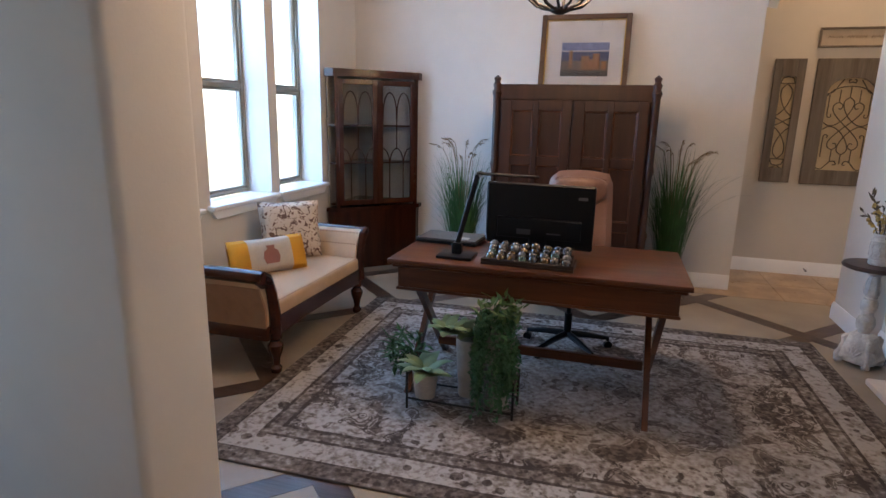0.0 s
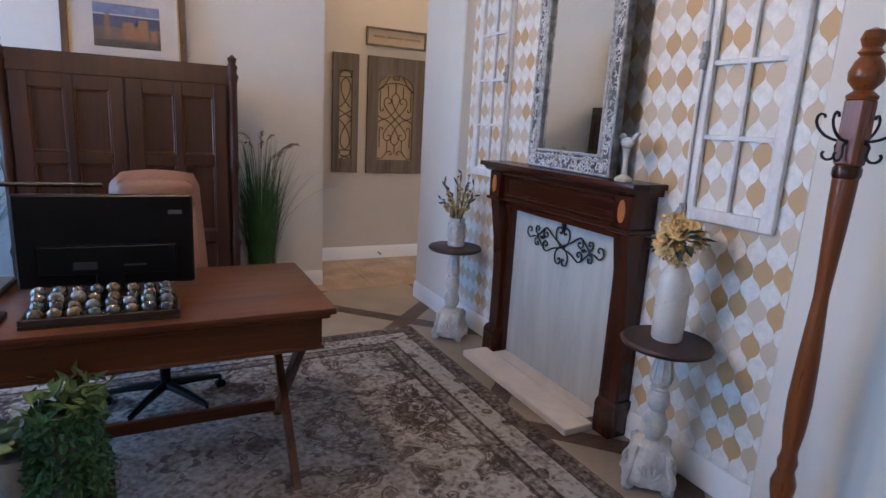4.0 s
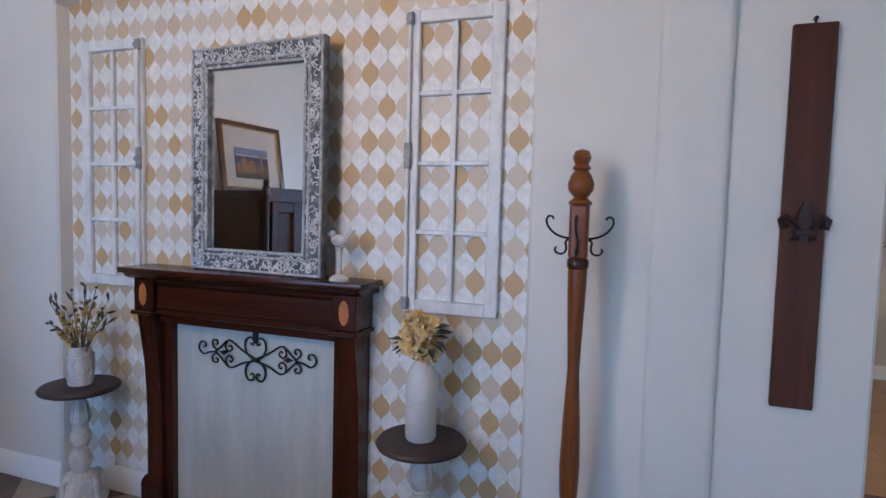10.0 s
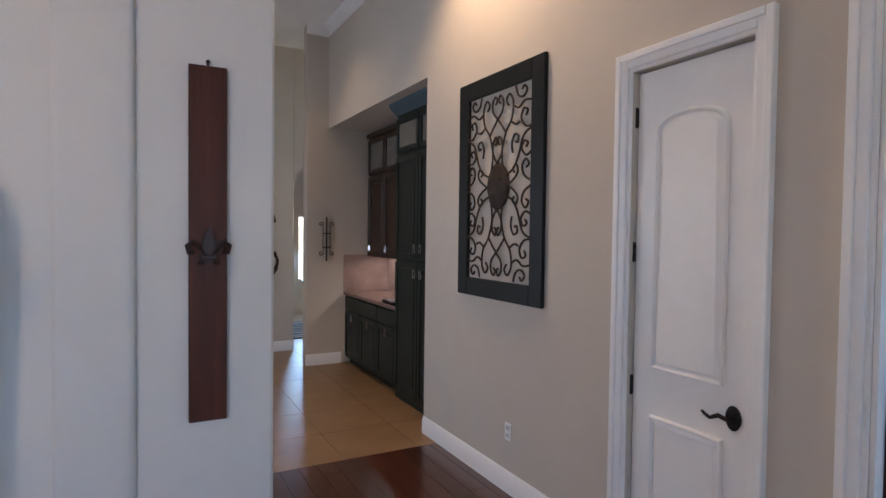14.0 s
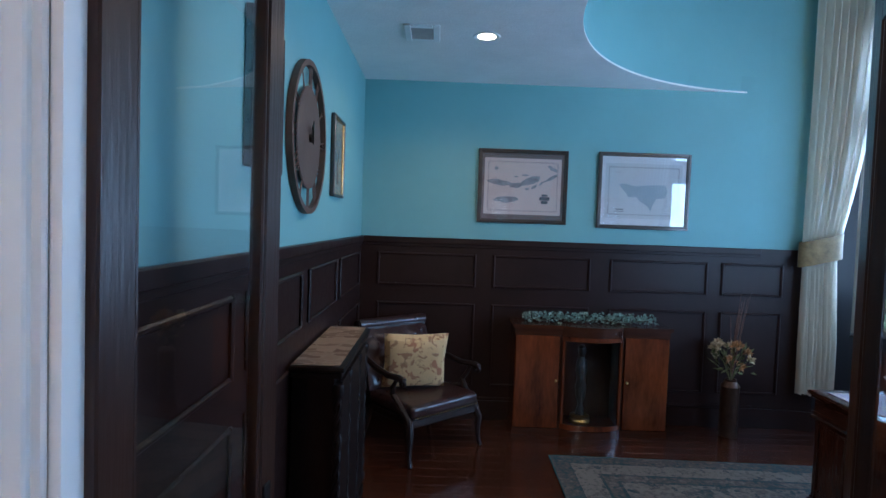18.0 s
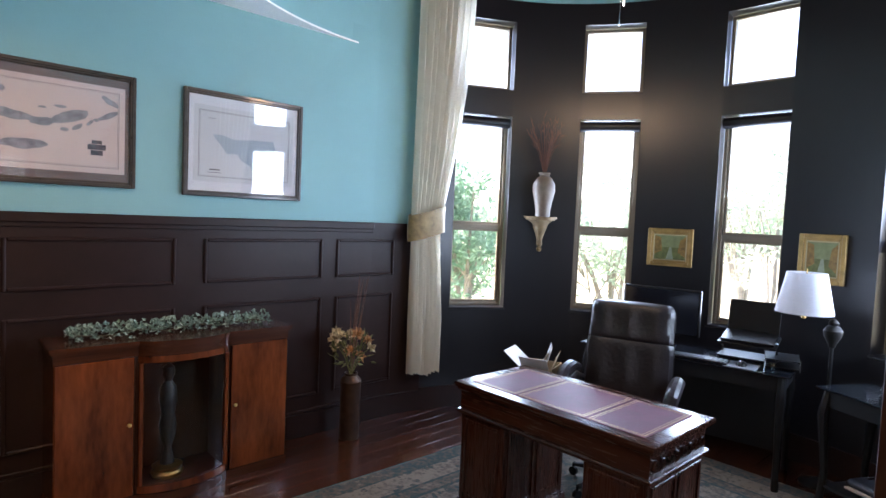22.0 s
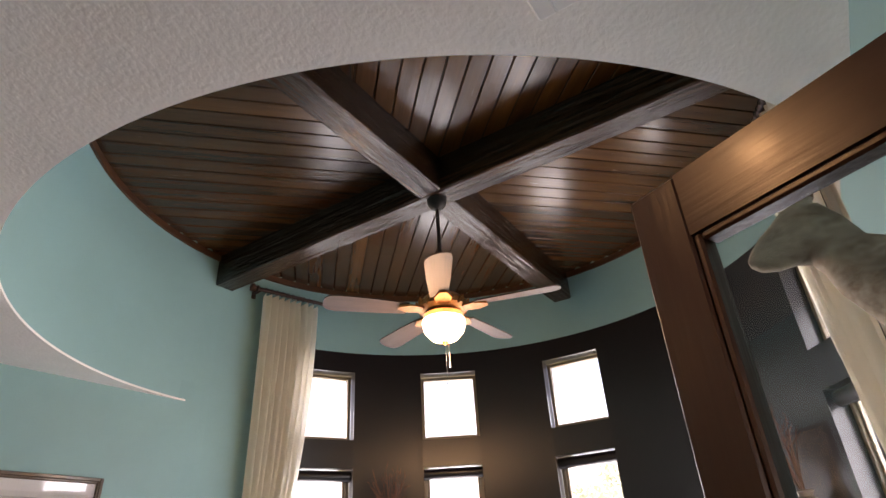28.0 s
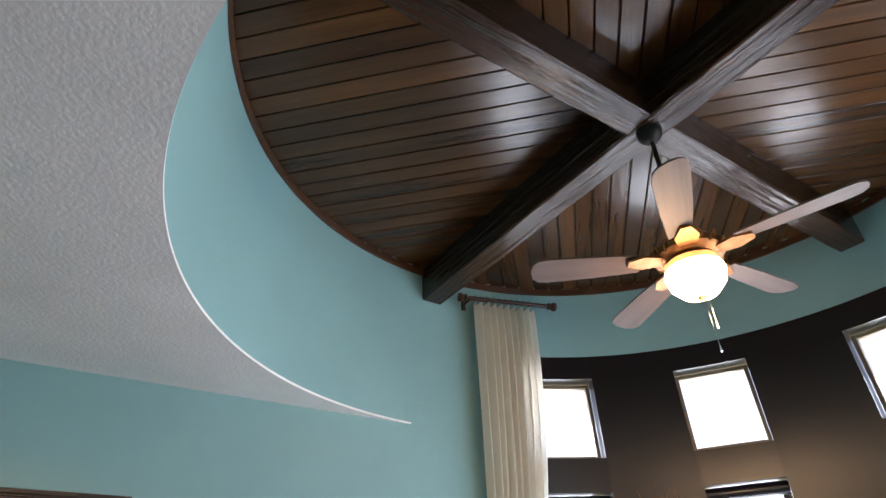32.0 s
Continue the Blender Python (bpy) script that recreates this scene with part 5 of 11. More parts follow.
def baseboard(p, q, out, h=0.14, t=0.016, label="white painted baseboard"):
    """A skirting from p to q in plan; out is the room side."""
    p, q, o = Vector(p), Vector(q), Vector(out).normalized()
    bm = bmesh.new()
    prof = [(0.001, 0), (t, 0), (t, h - 0.03), (t * 0.6, h - 0.012), (t * 0.45, h), (0.001, h)]
    a = [bm.verts.new((*(p + o * d), z)) for d, z in prof]
    b = [bm.verts.new((*(q + o * d), z)) for d, z in prof]
    n = len(prof)
    for i in range(n):
        bm.faces.new((a[i], a[(i + 1) % n], b[(i + 1) % n], b[i]))
    bm.faces.new(a[::-1]), bm.faces.new(b)
    return setting("baseboard", bm, TRIM, label)


baseboard((W_X, 1.8), (W_X, 5.98), (1, 0)), baseboard((W_X, W_Y), (1.86, W_Y), (0, -1))
baseboard((E_X, 4.765), (E_X, 5.42), (-1, 0)), baseboard((N_X, 2.152), (N_X, 4.765), (-1, 0))
baseboard((E_X, 1.69), (E_X, 2.152), (-1, 0)), baseboard((E_X, 0.96), (E_X, 1.44), (-1, 0)), baseboard((2.50, 1.44), (2.50, 1.69), (-1, 0))
baseboard((1.32, 6.86), (9.0, 6.86), (0, -1)), baseboard((2.36, Y0), (4.515, Y0), (0, 1)), baseboard((D1 + 0.16, Y0), (1.565, Y0), (0, 1))
baseboard((-2.6, Y0), (D0 - 0.16, Y0), (0, 1))


# ---- the mantel and what stands on it ----
def mantel():
    ob = thing("mantelpiece", (N_X, 3.509, 0), 0, "dark mahogany mantelpiece with inlaid ovals and curved posts", "mantelpiece")
    W = 0.681
    part("shelf", box(-0.22, -W, 1.272, 0, W, 1.30, 0.005, 2), WALNUT_Y, ob)
    part("shelf_moulding", prism(bmesh.new(), [(-0.205, 1.272), (-0.185, 1.25), (-0.165, 1.24), (0, 1.24), (0, 1.272)], -W + 0.02, W - 0.02, "xz"), WALNUT_Y, ob)
    part("frieze", box(-0.13, -W + 0.16, 1.08, 0, W - 0.16, 1.24), WALNUT_Y, ob)
    part("frieze_cove", prism(bmesh.new(), [(-0.130, 1.24), (-0.163, 1.24), (-0.155, 1.225), (-0.140, 1.212), (-0.130, 1.205)], -W + 0.171, W - 0.171, "xz"), WALNUT_Y, ob)
    part("frieze_bead", mesh((cy, (-0.134, -W + 0.171, 1.10), (-0.134, W - 0.171, 1.10), 0.009, None, 10)), WALNUT_Y, ob)
    part("frieze_rail", box(-0.15, -W + 0.16, 1.06, 0, W - 0.16, 1.085, 0.006), WALNUT_Y, ob)
    part("lintel", box(-0.105, -W + 0.12, 1.015, 0, W - 0.12, 1.06), WALNUT_Y, ob)
    inlay = mat("inlaid satinwood", (0.42, 0.14, 0.035), 0.3, var=0.2, coat=0.5)
    for s in (-1, 1):
        y0, y1 = s * (W - 0.11) - 0.06, s * (W - 0.11) + 0.06
        part("capital_block", box(-0.165, y0, 1.08, 0, y1, 1.24, 0.004), WALNUT, ob)
        part("capital_moulding", box(-0.18, y0 - 0.012, 1.058, 0, y1 + 0.012, 1.08, 0.006), WALNUT_Y, ob)
        bm = bmesh.new()
        outline = [(0.024 * math.cos(t * math.pi / 10), 1.162 + 0.055 * math.sin(t * math.pi / 10)) for t in range(20)]
        prism(bm, [(s * (W - 0.11) + a, b) for a, b in outline], -0.168, -0.1645, "yz")
        part("inlaid_oval", bm, inlay, ob, "orange inlaid oval")
        part("curved_post", prism(bmesh.new(), [(0, 0.18), (-0.10, 0.18), (-0.098, 0.35), (-0.10, 0.6), (-0.115, 0.8), (-0.14, 0.96), (-0.155, 1.058), (0, 1.058)], y0 + 0.012, y1 - 0.012, "xz"), WALNUT, ob)
        part("inner_pilaster", box(-0.075, s * (W - 0.178) - 0.03, 0, 0, s * (W - 0.178) + 0.03, 1.02), WALNUT, ob)
        part("foot_block", mesh((bx, -0.135, y0, 0, 0, y1, 0.15, 0.004)), WALNUT, ob)
        part("foot_moulding", prism(bmesh.new(), [(0, 0.15), (-0.135, 0.15), (-0.125, 0.175), (-0.105, 0.19), (0, 0.19)], y0, y1, "xz"), WALNUT, ob)
    part("fire_board", box(-0.04, -0.472, 0.043, -0.005, 0.472, 1.015), mat("washed grey white board", (0.46, 0.46, 0.43), 0.6, var=0.14, scale=3, stretch=(1, 4, 0.6)), ob, "washed white fireboard")
    part("hearth", mesh((bx, -0.322, -0.526, 0, -0.137, 0.566, 0.042, 0.006), (bx, -0.137, -0.47, 0.0, -0.041, 0.47, 0.042)), mat("cream marble slab", (0.68, 0.60, 0.54), 0.35, var=0.12, scale=5, bump=0.03), ob, "cream stone hearth slab")
    bm = bmesh.new()
    X = -0.052
    zc, k = 0.868, 0.00108

    def run(pts, r=0.0048):
        tube(bm, [(X, v.x * k - 0.022, zc + v.y * k) for v in bent(pts)], r, 6)
    for q in (-1, 1):
        run([(q * a, b) for a, b in ((0, 0), (36, 14), (56, 50), (50, 88), (24, 100), (8, 84), (14, 66), (27, 74))])
        run([(q * a, b) for a, b in ((0, -6), (36, -20), (54, -54), (44, -92), (18, -98), (7, -80), (14, -66), (26, -74))])
        run([(q * a, b) for a, b in ((0, 2), (70, 34), (132, 72), (160, 68), (185, 46), (222, 14))])
        run([(q * a, b) for a, b in ((0, -8), (70, -24), (128, -52), (158, -44), (188, -16), (222, 14))])
        run([(q * a, b) for a, b in ((158, 68), (166, 40), (148, 22), (128, 34), (134, 50), (146, 46))])
        run([(q * a, b) for a, b in ((158, -44), (164, -16), (146, 2), (126, -10), (132, -26), (144, -22))])
        run([(q * a, b) for a, b in ((212, 20), (238, 40), (236, 66), (214, 68), (210, 52), (220, 48))])
        run([(q * a, b) for a, b in ((212, 10), (240, -8), (236, -34), (214, -36), (210, -22), (220, -18))])
        run([(q * a, b) for a, b in ((216, 14), (258, 8), (292, -4), (318, 20), (308, 50), (284, 52), (278, 34), (290, 30))])
        prism(bm, [(q * a * k - 0.022, zc + b * k) for a, b in ((152, 16), (172, 26), (200, 16), (172, 4))], X - 0.005, X + 0.005, "yz")
    prism(bm, [(a * k - 0.022, zc + b * k) for a, b in ((-9, 96), (-13, 118), (0, 148), (13, 118), (9, 96), (0, 74))], X - 0.006, X + 0.006, "yz")
    prism(bm, [(a * k - 0.022, zc + b * k) for a, b in ((-18, -8), (18, -8), (18, 4), (-18, 4))], X - 0.008, X + 0.008, "yz")
    part("iron_scroll", bm, IRON, ob, "black wrought iron scroll ornament")


mantel()


def wall_mirror():
    random.seed(8)
    ob = thing("framed_mirror", (N_X - 0.10, 3.452, 1.302), 0, "large mirror in an ornate whitewashed carved frame on mantel", "mirror")
    ob.matrix_world = pose(N_X - 0.097, 3.452, 1.302, 0, 0.4, -4.9)
    w, h, f = 0.395, 1.075, 0.105
    silver = mat("silver whitewash", (0.05, 0.049, 0.048), 0.6, 0.2, 0.3, 22, 0.6, 60, color2=(0.24, 0.235, 0.23))
    part("frame_back", frame_bars(bmesh.new(), -w, 0, w, h, f, -0.02, 0.02, "yz", 0.006), silver, ob)
    bm = bmesh.new()
    for k in range(600):
        side = random.random()
        if side < 0.62:
            y, z = random.choice((-1, 1)) * (w - rnd(0.02, f - 0.02)), rnd(0.02, h - 0.02)
        else:
            y, z = rnd(-w + 0.03, w - 0.03), random.choice((rnd(0.02, f - 0.02), h - rnd(0.02, f - 0.02)))
        a0 = rnd(0, 360)
        tube(bm, [(-0.024, y + a, z + b) for a, b in curl((0, 0), rnd(0.009, 0.021), a0, a0 + random.choice((-1, 1)) * rnd(150, 300), 6, 0.3)], rnd(0.0022, 0.004), 4)
    part("carved_scrollwork", bm, mat("chalk white carving", (0.55, 0.55, 0.55), 0.6, var=0.3, scale=30, color2=(0.82, 0.82, 0.82)), ob, "white carved scrollwork", kind="stuff")
    pale = mat("pale rubbed bead", (0.34, 0.335, 0.33), 0.6, var=0.4, scale=40, color2=(0.66, 0.65, 0.65))
    for nm, g in (("outer_bead", 0.004), ("inner_bead", f - 0.010), ("slip_bead", f - 0.034)):
        part(nm, frame_bars(bmesh.new(), -w + g, g, w - g, h - g, 0.011, -0.032, -0.018, "yz", 0.004), pale, ob)
    part("mirror_plate", box(-0.004, -w + f, f, 0.0, w - f, h - f), MIRROR, ob, "clear mirror plate", smooth=False)
    part("backing", box(0.001, -w + 0.05, 0.05, 0.012, w - 0.05, h - 0.05), OAKD, ob)


wall_mirror()


def bird_stand():
    ob = thing("bird_figure", (2.50, 2.98, 1.30), 0, "small white bird figure on a pedestal on mantel", "ornament")
    part("pedestal", lathe(bmesh.new(), [(0, 0), (0.042, 0), (0.042, 0.012), (0.03, 0.02), (0.014, 0.03), (0.011, 0.10), (0.016, 0.14), (0.022, 0.15), (0, 0.15)], n=16), CHALK, ob)
    bm = bmesh.new()
    m = pose(0, 0, 0.178, 0, 0, 0) @ Matrix.Diagonal((0.022, 0.042, 0.026, 1))
    bmesh.ops.create_icosphere(bm, subdivisions=2, radius=1, matrix=m)
    bmesh.ops.create_icosphere(bm, subdivisions=2, radius=0.017, matrix=Matrix.Translation((0, 0.034, 0.205)))
    cy(bm, (0, 0.046, 0.205), (0, 0.064, 0.203), 0.006, 0.0008, 8)
    prism(bm, [(-0.03, 0.175), (-0.075, 0.225), (-0.06, 0.228), (-0.02, 0.195)], -0.008, 0.008, "yz")
    part("bird", bm, CHALK, ob)


bird_stand()


def old_sash(at, mirror_side, label):
    """A ten-pane old window sash hung on the niche wall, with its espagnolette bolt."""
    ob = thing("old_window_sash", at, 0, label, "window sash", "old sashes in the niche")
    w, h = 0.215, 1.31
    part("sash_frame", frame_bars(bmesh.new(), -w, 0, w, h, 0.055, -0.03, -0.002, "yz", 0.004), WHITEWASH, ob)
    part("mullion", box(-0.026, -0.011, 0.055, -0.006, 0.011, h - 0.055, 0.003), WHITEWASH, ob)
    for k in range(1, 4):
        z = 0.055 + k * (h - 0.11) / 4
        part("glazing_bar", box(-0.025, -w + 0.055, z - 0.010, -0.007, w - 0.055, z + 0.010, 0.003), WHITEWASH, ob)
    s = mirror_side
    old = mat("rusty white hardware", (0.30, 0.29, 0.28), 0.6, 0.3, 0.3, 30, 0.4, 60)
    part("bolt_rod", mesh((cy, (-0.042, s * (w - 0.015), 0.02), (-0.042, s * (w - 0.015), h - 0.01), 0.008, None, 10)), WHITEWASH, ob)
    for z, hh in ((0.0, 0.07), (h * 0.47, 0.13), (h - 0.08, 0.07)):
        part("bolt_fitting", mesh((bx, -0.052, s * (w - 0.015) - 0.017, z + 0.01, -0.03, s * (w - 0.015) + 0.017, z + hh, 0.008), (cy, (-0.06, s * (w - 0.015), z + hh / 2), (-0.045, s * (w - 0.015), z + hh / 2), 0.014)), old, ob)
    return ob


old_sash((N_X, 2.503, 1.17), 1, "distressed white wooden window sash hung on tiled wall")
old_sash((N_X, 4.435, 1.17), -1, "distressed white wooden window sash hung beside mirror")


def pedestal(at, label):
    ob = thing("pedestal_table", at, 0, label, "side table", "pedestal tables beside the mantel")
    part("round_top", lathe(bmesh.new(), [(0, 0.645), (0.17, 0.645), (0.185, 0.652), (0.19, 0.664), (0.18, 0.676), (0, 0.678)], n=32), mat("dark brown table top", (0.035, 0.018, 0.015), 0.5, var=0.2), ob, "dark brown round top")
    part("turned_column", lathe(bmesh.new(), [(0, 0.20), (0.03, 0.20), (0.034, 0.225), (0.047, 0.245), (0.054, 0.272), (0.054, 0.296), (0.046, 0.322), (0.030, 0.338), (0.037, 0.345), (0.030, 0.352), (0.044, 0.372), (0.049, 0.398), (0.047, 0.424), (0.034, 0.446), (0.040, 0.455), (0.032, 0.463), (0.044, 0.482), (0.046, 0.505), (0.040, 0.545), (0.030, 0.59), (0.028, 0.60), (0.041, 0.612), (0.036, 0.625), (0.052, 0.638), (0.052, 0.645), (0, 0.645)], n=20), CHALK, ob)
    part("fluting", mesh(*[(tube, [(0.047 * math.cos(q), 0.047 * math.sin(q), 0.50), (0.042 * math.cos(q), 0.042 * math.sin(q), 0.545), (0.032 * math.cos(q), 0.032 * math.sin(q), 0.588)], [0.006, 0.005, 0.003], 5) for q in (2 * math.pi * k / 8 for k in range(8))]), CHALK, ob)
    bm = bmesh.new()
    n = 40
    prof = [(0.098, 0.018), (0.118, 0.03), (0.122, 0.055), (0.112, 0.085), (0.098, 0.115), (0.090, 0.15), (0.085, 0.175), (0.078, 0.195), (0.052, 0.208), (0.03, 0.214)]
    rings = []
    for r, z in prof:
        ring = []
        for i in range(n):
            q = 2 * math.pi * i / n
            k = 0.90 + 0.20 * abs(math.cos(2 * q)) ** 1.5 + 0.16 * noise.noise((3.2 * math.cos(q), 3.2 * math.sin(q), z * 26)) * (1 if z < 0.2 else 0.3)
            ring.append(bm.verts.new((r * k * math.cos(q), r * k * math.sin(q), z + 0.008 * noise.noise((4 * math.cos(q), 4 * math.sin(q), 7)))))
        rings.append(ring)
    for a, b in zip(rings, rings[1:]):
        for i in range(n):
            bm.faces.new((a[i], a[(i + 1) % n], b[(i + 1) % n], b[i]))
    bm.faces.new(rings[0][::-1]), bm.faces.new(rings[-1])
    part("carved_base", bm, CHALK, ob)
    for k in range(4):
        q = radians(90 * k)
        c, d = Vector((math.cos(q), math.sin(q), 0)), Vector((-math.sin(q), math.cos(q), 0))
        bm = bmesh.new()
        tube(bm, [c * r_ + Vector((0, 0, z)) for r_, z in ((0.088, 0.198), (0.105, 0.175), (0.104, 0.13), (0.118, 0.085), (0.135, 0.05), (0.130, 0.022), (0.114, 0.026))], [0.010, 0.017, 0.014, 0.015, 0.017, 0.016, 0.010], 7)
        part("corner_scroll", bm, CHALK, ob)
        e = (c + d).normalized()
        f = Vector((-e.y, e.x, 0))
        bm = bmesh.new()
        for m_ in range(-2, 3):
            tube(bm, [e * 0.098 + Vector((0, 0, 0.05)), e * 0.106 + f * (0.018 * m_) + Vector((0, 0, 0.09)), e * 0.096 + f * (0.026 * m_) + Vector((0, 0, 0.135 - 0.012 * abs(m_)))], [0.010, 0.011, 0.006], 6)
        part("carved_shell", bm, CHALK, ob)
        part("claw_foot", mesh((lathe, [(0, 0), (0.02, 0), (0.028, 0.014), (0.018, 0.032), (0, 0.036)], tuple(c * 0.118), 10)), CHALK, ob)
    return ob


pedestal((2.435, 2.545, 0), "white carved pedestal table with a dark round top")
pedestal((2.40, 4.43, 0), "white carved pedestal table with a dark top near arch")


def flower_vase():
    random.seed(31)
    ob = thing("flower_vase", (2.435, 2.55, 0.678), 0, "tall white ceramic vase with cream artificial flowers", "vase")
    part("vase", lathe(bmesh.new(), [(0, 0), (0.058, 0), (0.064, 0.01), (0.066, 0.18), (0.064, 0.26), (0.05, 0.30), (0.032, 0.325), (0.03, 0.345), (0.025, 0.345), (0.02, 0.3), (0, 0.29)], n=28), CREAM, ob)
    part("relief_band", tube(bmesh.new(), [(0.0665 * math.cos(t / 4), 0.0665 * math.sin(t / 4), 0.06 + 0.008 * t) for t in range(0, 26)], 0.0025, 5), CREAM, ob)
    pet = mat("cream yellow petals", (0.66, 0.37, 0.09), 0.8, var=0.3, scale=40, color2=(0.84, 0.62, 0.30))

    def rose(c, ax, r):
        """Cupped petals in turns round an axis, opening outwards."""
        bm = bmesh.new()
        ax = Vector(ax).normalized()
        rot = ax.to_track_quat("Z", "Y").to_matrix().to_4x4()
        for k in range(17):
            q, f = k * 2.4, k / 16
            lean, ln, wd = 0.15 + 1.05 * f, r * (0.62 + 0.5 * f), r * (0.42 + 0.42 * f)
            grid = []
            for i in range(5):
                v = i / 4
                row = []
                for j in range(5):
                    h = (j / 4 - 0.5) * 2
                    rad = r * 0.08 + ln * v * math.sin(lean) * (0.75 + 0.25 * v) + 0.10 * r * h * h * (1 - f)
                    side = wd * h * math.sin(math.pi * (0.22 + 0.62 * v)) * 0.8
                    up = ln * v * math.cos(lean) - 0.12 * r * v * v * h * h + 0.05 * r * noise.noise((k, h * 2, v * 2))
                    row.append(bm.verts.new(Matrix.Translation(c) @ rot @ Vector((rad * math.cos(q) - side * math.sin(q), rad * math.sin(q) + side * math.cos(q), up - 0.25 * r))))
                grid.append(row)
            for p0, p1 in zip(grid, grid[1:]):
                for j in range(4):
                    bm.faces.new((p0[j], p0[j + 1], p1[j + 1], p1[j]))
        return bm
    for c, ax, r in (((-0.055, 0.025, 0.425), (-1, 0.25, 0.35), 0.064), ((-0.02, -0.015, 0.475), (-0.6, -0.3, 0.9), 0.062), ((0.02, 0.045, 0.47), (0.1, 0.8, 0.6), 0.055)):
        part("rose", rose(c, ax, r), pet, ob)
    for c, r in (((-0.045, -0.03, 0.375), 0.052), ((0.0, 0.06, 0.405), 0.05), ((-0.02, 0.03, 0.495), 0.05), ((0.03, -0.03, 0.44), 0.055)):
        bm = bmesh.new()
        for k in range(110):
            d = ball_dir()
            leaf(bm, Vector(c) + d * r * rnd(0.5, 0.85), d * 0.7 + ball_dir() * 0.7, r * 0.5, r * 0.38, d)
        part("flower_head", bm, pet, ob)
    green = mat("dusty grey green leaf", (0.055, 0.065, 0.045), 0.6, var=0.4, scale=20)
    for at, d, ln in (((-0.03, -0.06, 0.45), (-0.2, -1, 0.25), 0.085), ((-0.05, -0.065, 0.425), (-0.35, -0.9, -0.25), 0.075), ((-0.035, -0.055, 0.47), (0.1, -0.9, 0.35), 0.08), ((-0.055, 0.055, 0.42), (-0.4, 0.8, 0.15), 0.07), ((-0.05, 0.06, 0.395), (-0.3, 0.8, -0.3), 0.06), ((-0.06, -0.05, 0.40), (-0.6, -0.6, -0.4), 0.06), ((0.03, -0.05, 0.44), (0.6, -0.7, 0.1), 0.08)):
        bm = bmesh.new()
        leaf(bm, Vector(at), Vector(d), ln, ln * 0.55)
        leaf(bm, Vector(at) + Vector((0.004, 0.004, -0.012)), Vector(d) + Vector((0.25, 0, -0.2)), ln * 0.8, ln * 0.42)
        part("leaf", bm, green, ob)
    part("stem_bunch", mesh((cy, (0, 0, 0.25), (0, 0, 0.42), 0.012, 0.025)), SUCC, ob)


flower_vase()


def twig_vase():
    random.seed(33)
    ob = thing("twig_vase", (2.405, 4.43, 0.678), 0, "white embossed jug with yellow budding twigs", "vase")
    part("jug", lathe(bmesh.new(), [(0, 0), (0.055, 0), (0.06, 0.012), (0.054, 0.03), (0.06, 0.05), (0.06, 0.15), (0.05, 0.175), (0.056, 0.20), (0.048, 0.20), (0.042, 0.17), (0, 0.16)], n=24), CHALK, ob)
    for z, r in ((0.032, 0.004), (0.155, 0.005)):
        part("relief_ring", tube(bmesh.new(), [(0.0605 * math.cos(2 * math.pi * k / 24), 0.0605 * math.sin(2 * math.pi * k / 24), z) for k in range(24)], r, 6, True), CHALK, ob)
    bm = bmesh.new()
    for k in range(9):
        q = 2 * math.pi * k / 9
        tube(bm, [(0.0605 * math.cos(q + b), 0.0605 * math.sin(q + b), 0.055 + z) for b, z in ((0, 0), (0.12, 0.025), (-0.08, 0.05), (0.1, 0.078), (0.02, 0.088))], 0.0042, 5)
    part("embossed_vine", bm, CHALK, ob)
    bud = mat("mustard bud", (0.40, 0.27, 0.075), 0.7, var=0.5, scale=40)
    pod = mat("olive brown pod", (0.085, 0.062, 0.035), 0.7, var=0.4, scale=40)
    bark = mat("grey twig", (0.10, 0.08, 0.06), 0.8)
    for q, out, up in ((1.35, 0.21, 0.35), (1.75, 0.17, 0.41), (2.6, 0.10, 0.44), (3.4, 0.09, 0.40), (4.3, 0.11, 0.52), (4.75, 0.19, 0.45), (5.2, 0.13, 0.37), (0.6, 0.12, 0.40), (1.5, 0.24, 0.29), (4.6, 0.22, 0.34), (3.0, 0.13, 0.33), (5.0, 0.09, 0.50), (1.2, 0.13, 0.47)):
        tip = Vector((math.cos(q) * out, math.sin(q) * out, up))
        mid = tip * 0.45 + Vector((0, 0, 0.10))
        twig = part("twig", tube(bmesh.new(), [(0, 0, 0.10), mid * 0.7 + Vector((0, 0, 0.03)), mid, tip], [0.005, 0.004, 0.003, 0.0015], 5), bark, ob)
        bp_, bb = bmesh.new(), bmesh.new()
        for i in range(9):
            f = (i + 1) / 9
            p = mid.lerp(tip, f)
            d = (tip - mid).normalized() + ball_dir() * 0.8
            if i % 3 == 2 or f > 0.95:
                tube(bp_, [p, p + d * 0.022, p + d * 0.042], [0.003, 0.008, 0.0015], 5)
            elif i < 6:
                bmesh.ops.create_icosphere(bb, subdivisions=1, radius=rnd(0.009, 0.015), matrix=Matrix.Translation(p + ball_dir() * 0.012))
        for i in range(5):
            leaf(bb, Vector((0, 0, 0.20)).lerp(mid, rnd(0.3, 1)) + ball_dir() * 0.02, ball_dir(), 0.034, 0.022)
        part("seed_pods", bp_, pod, twig, kind="stuff"), part("buds", bb, bud, twig, kind="stuff")


twig_vase()


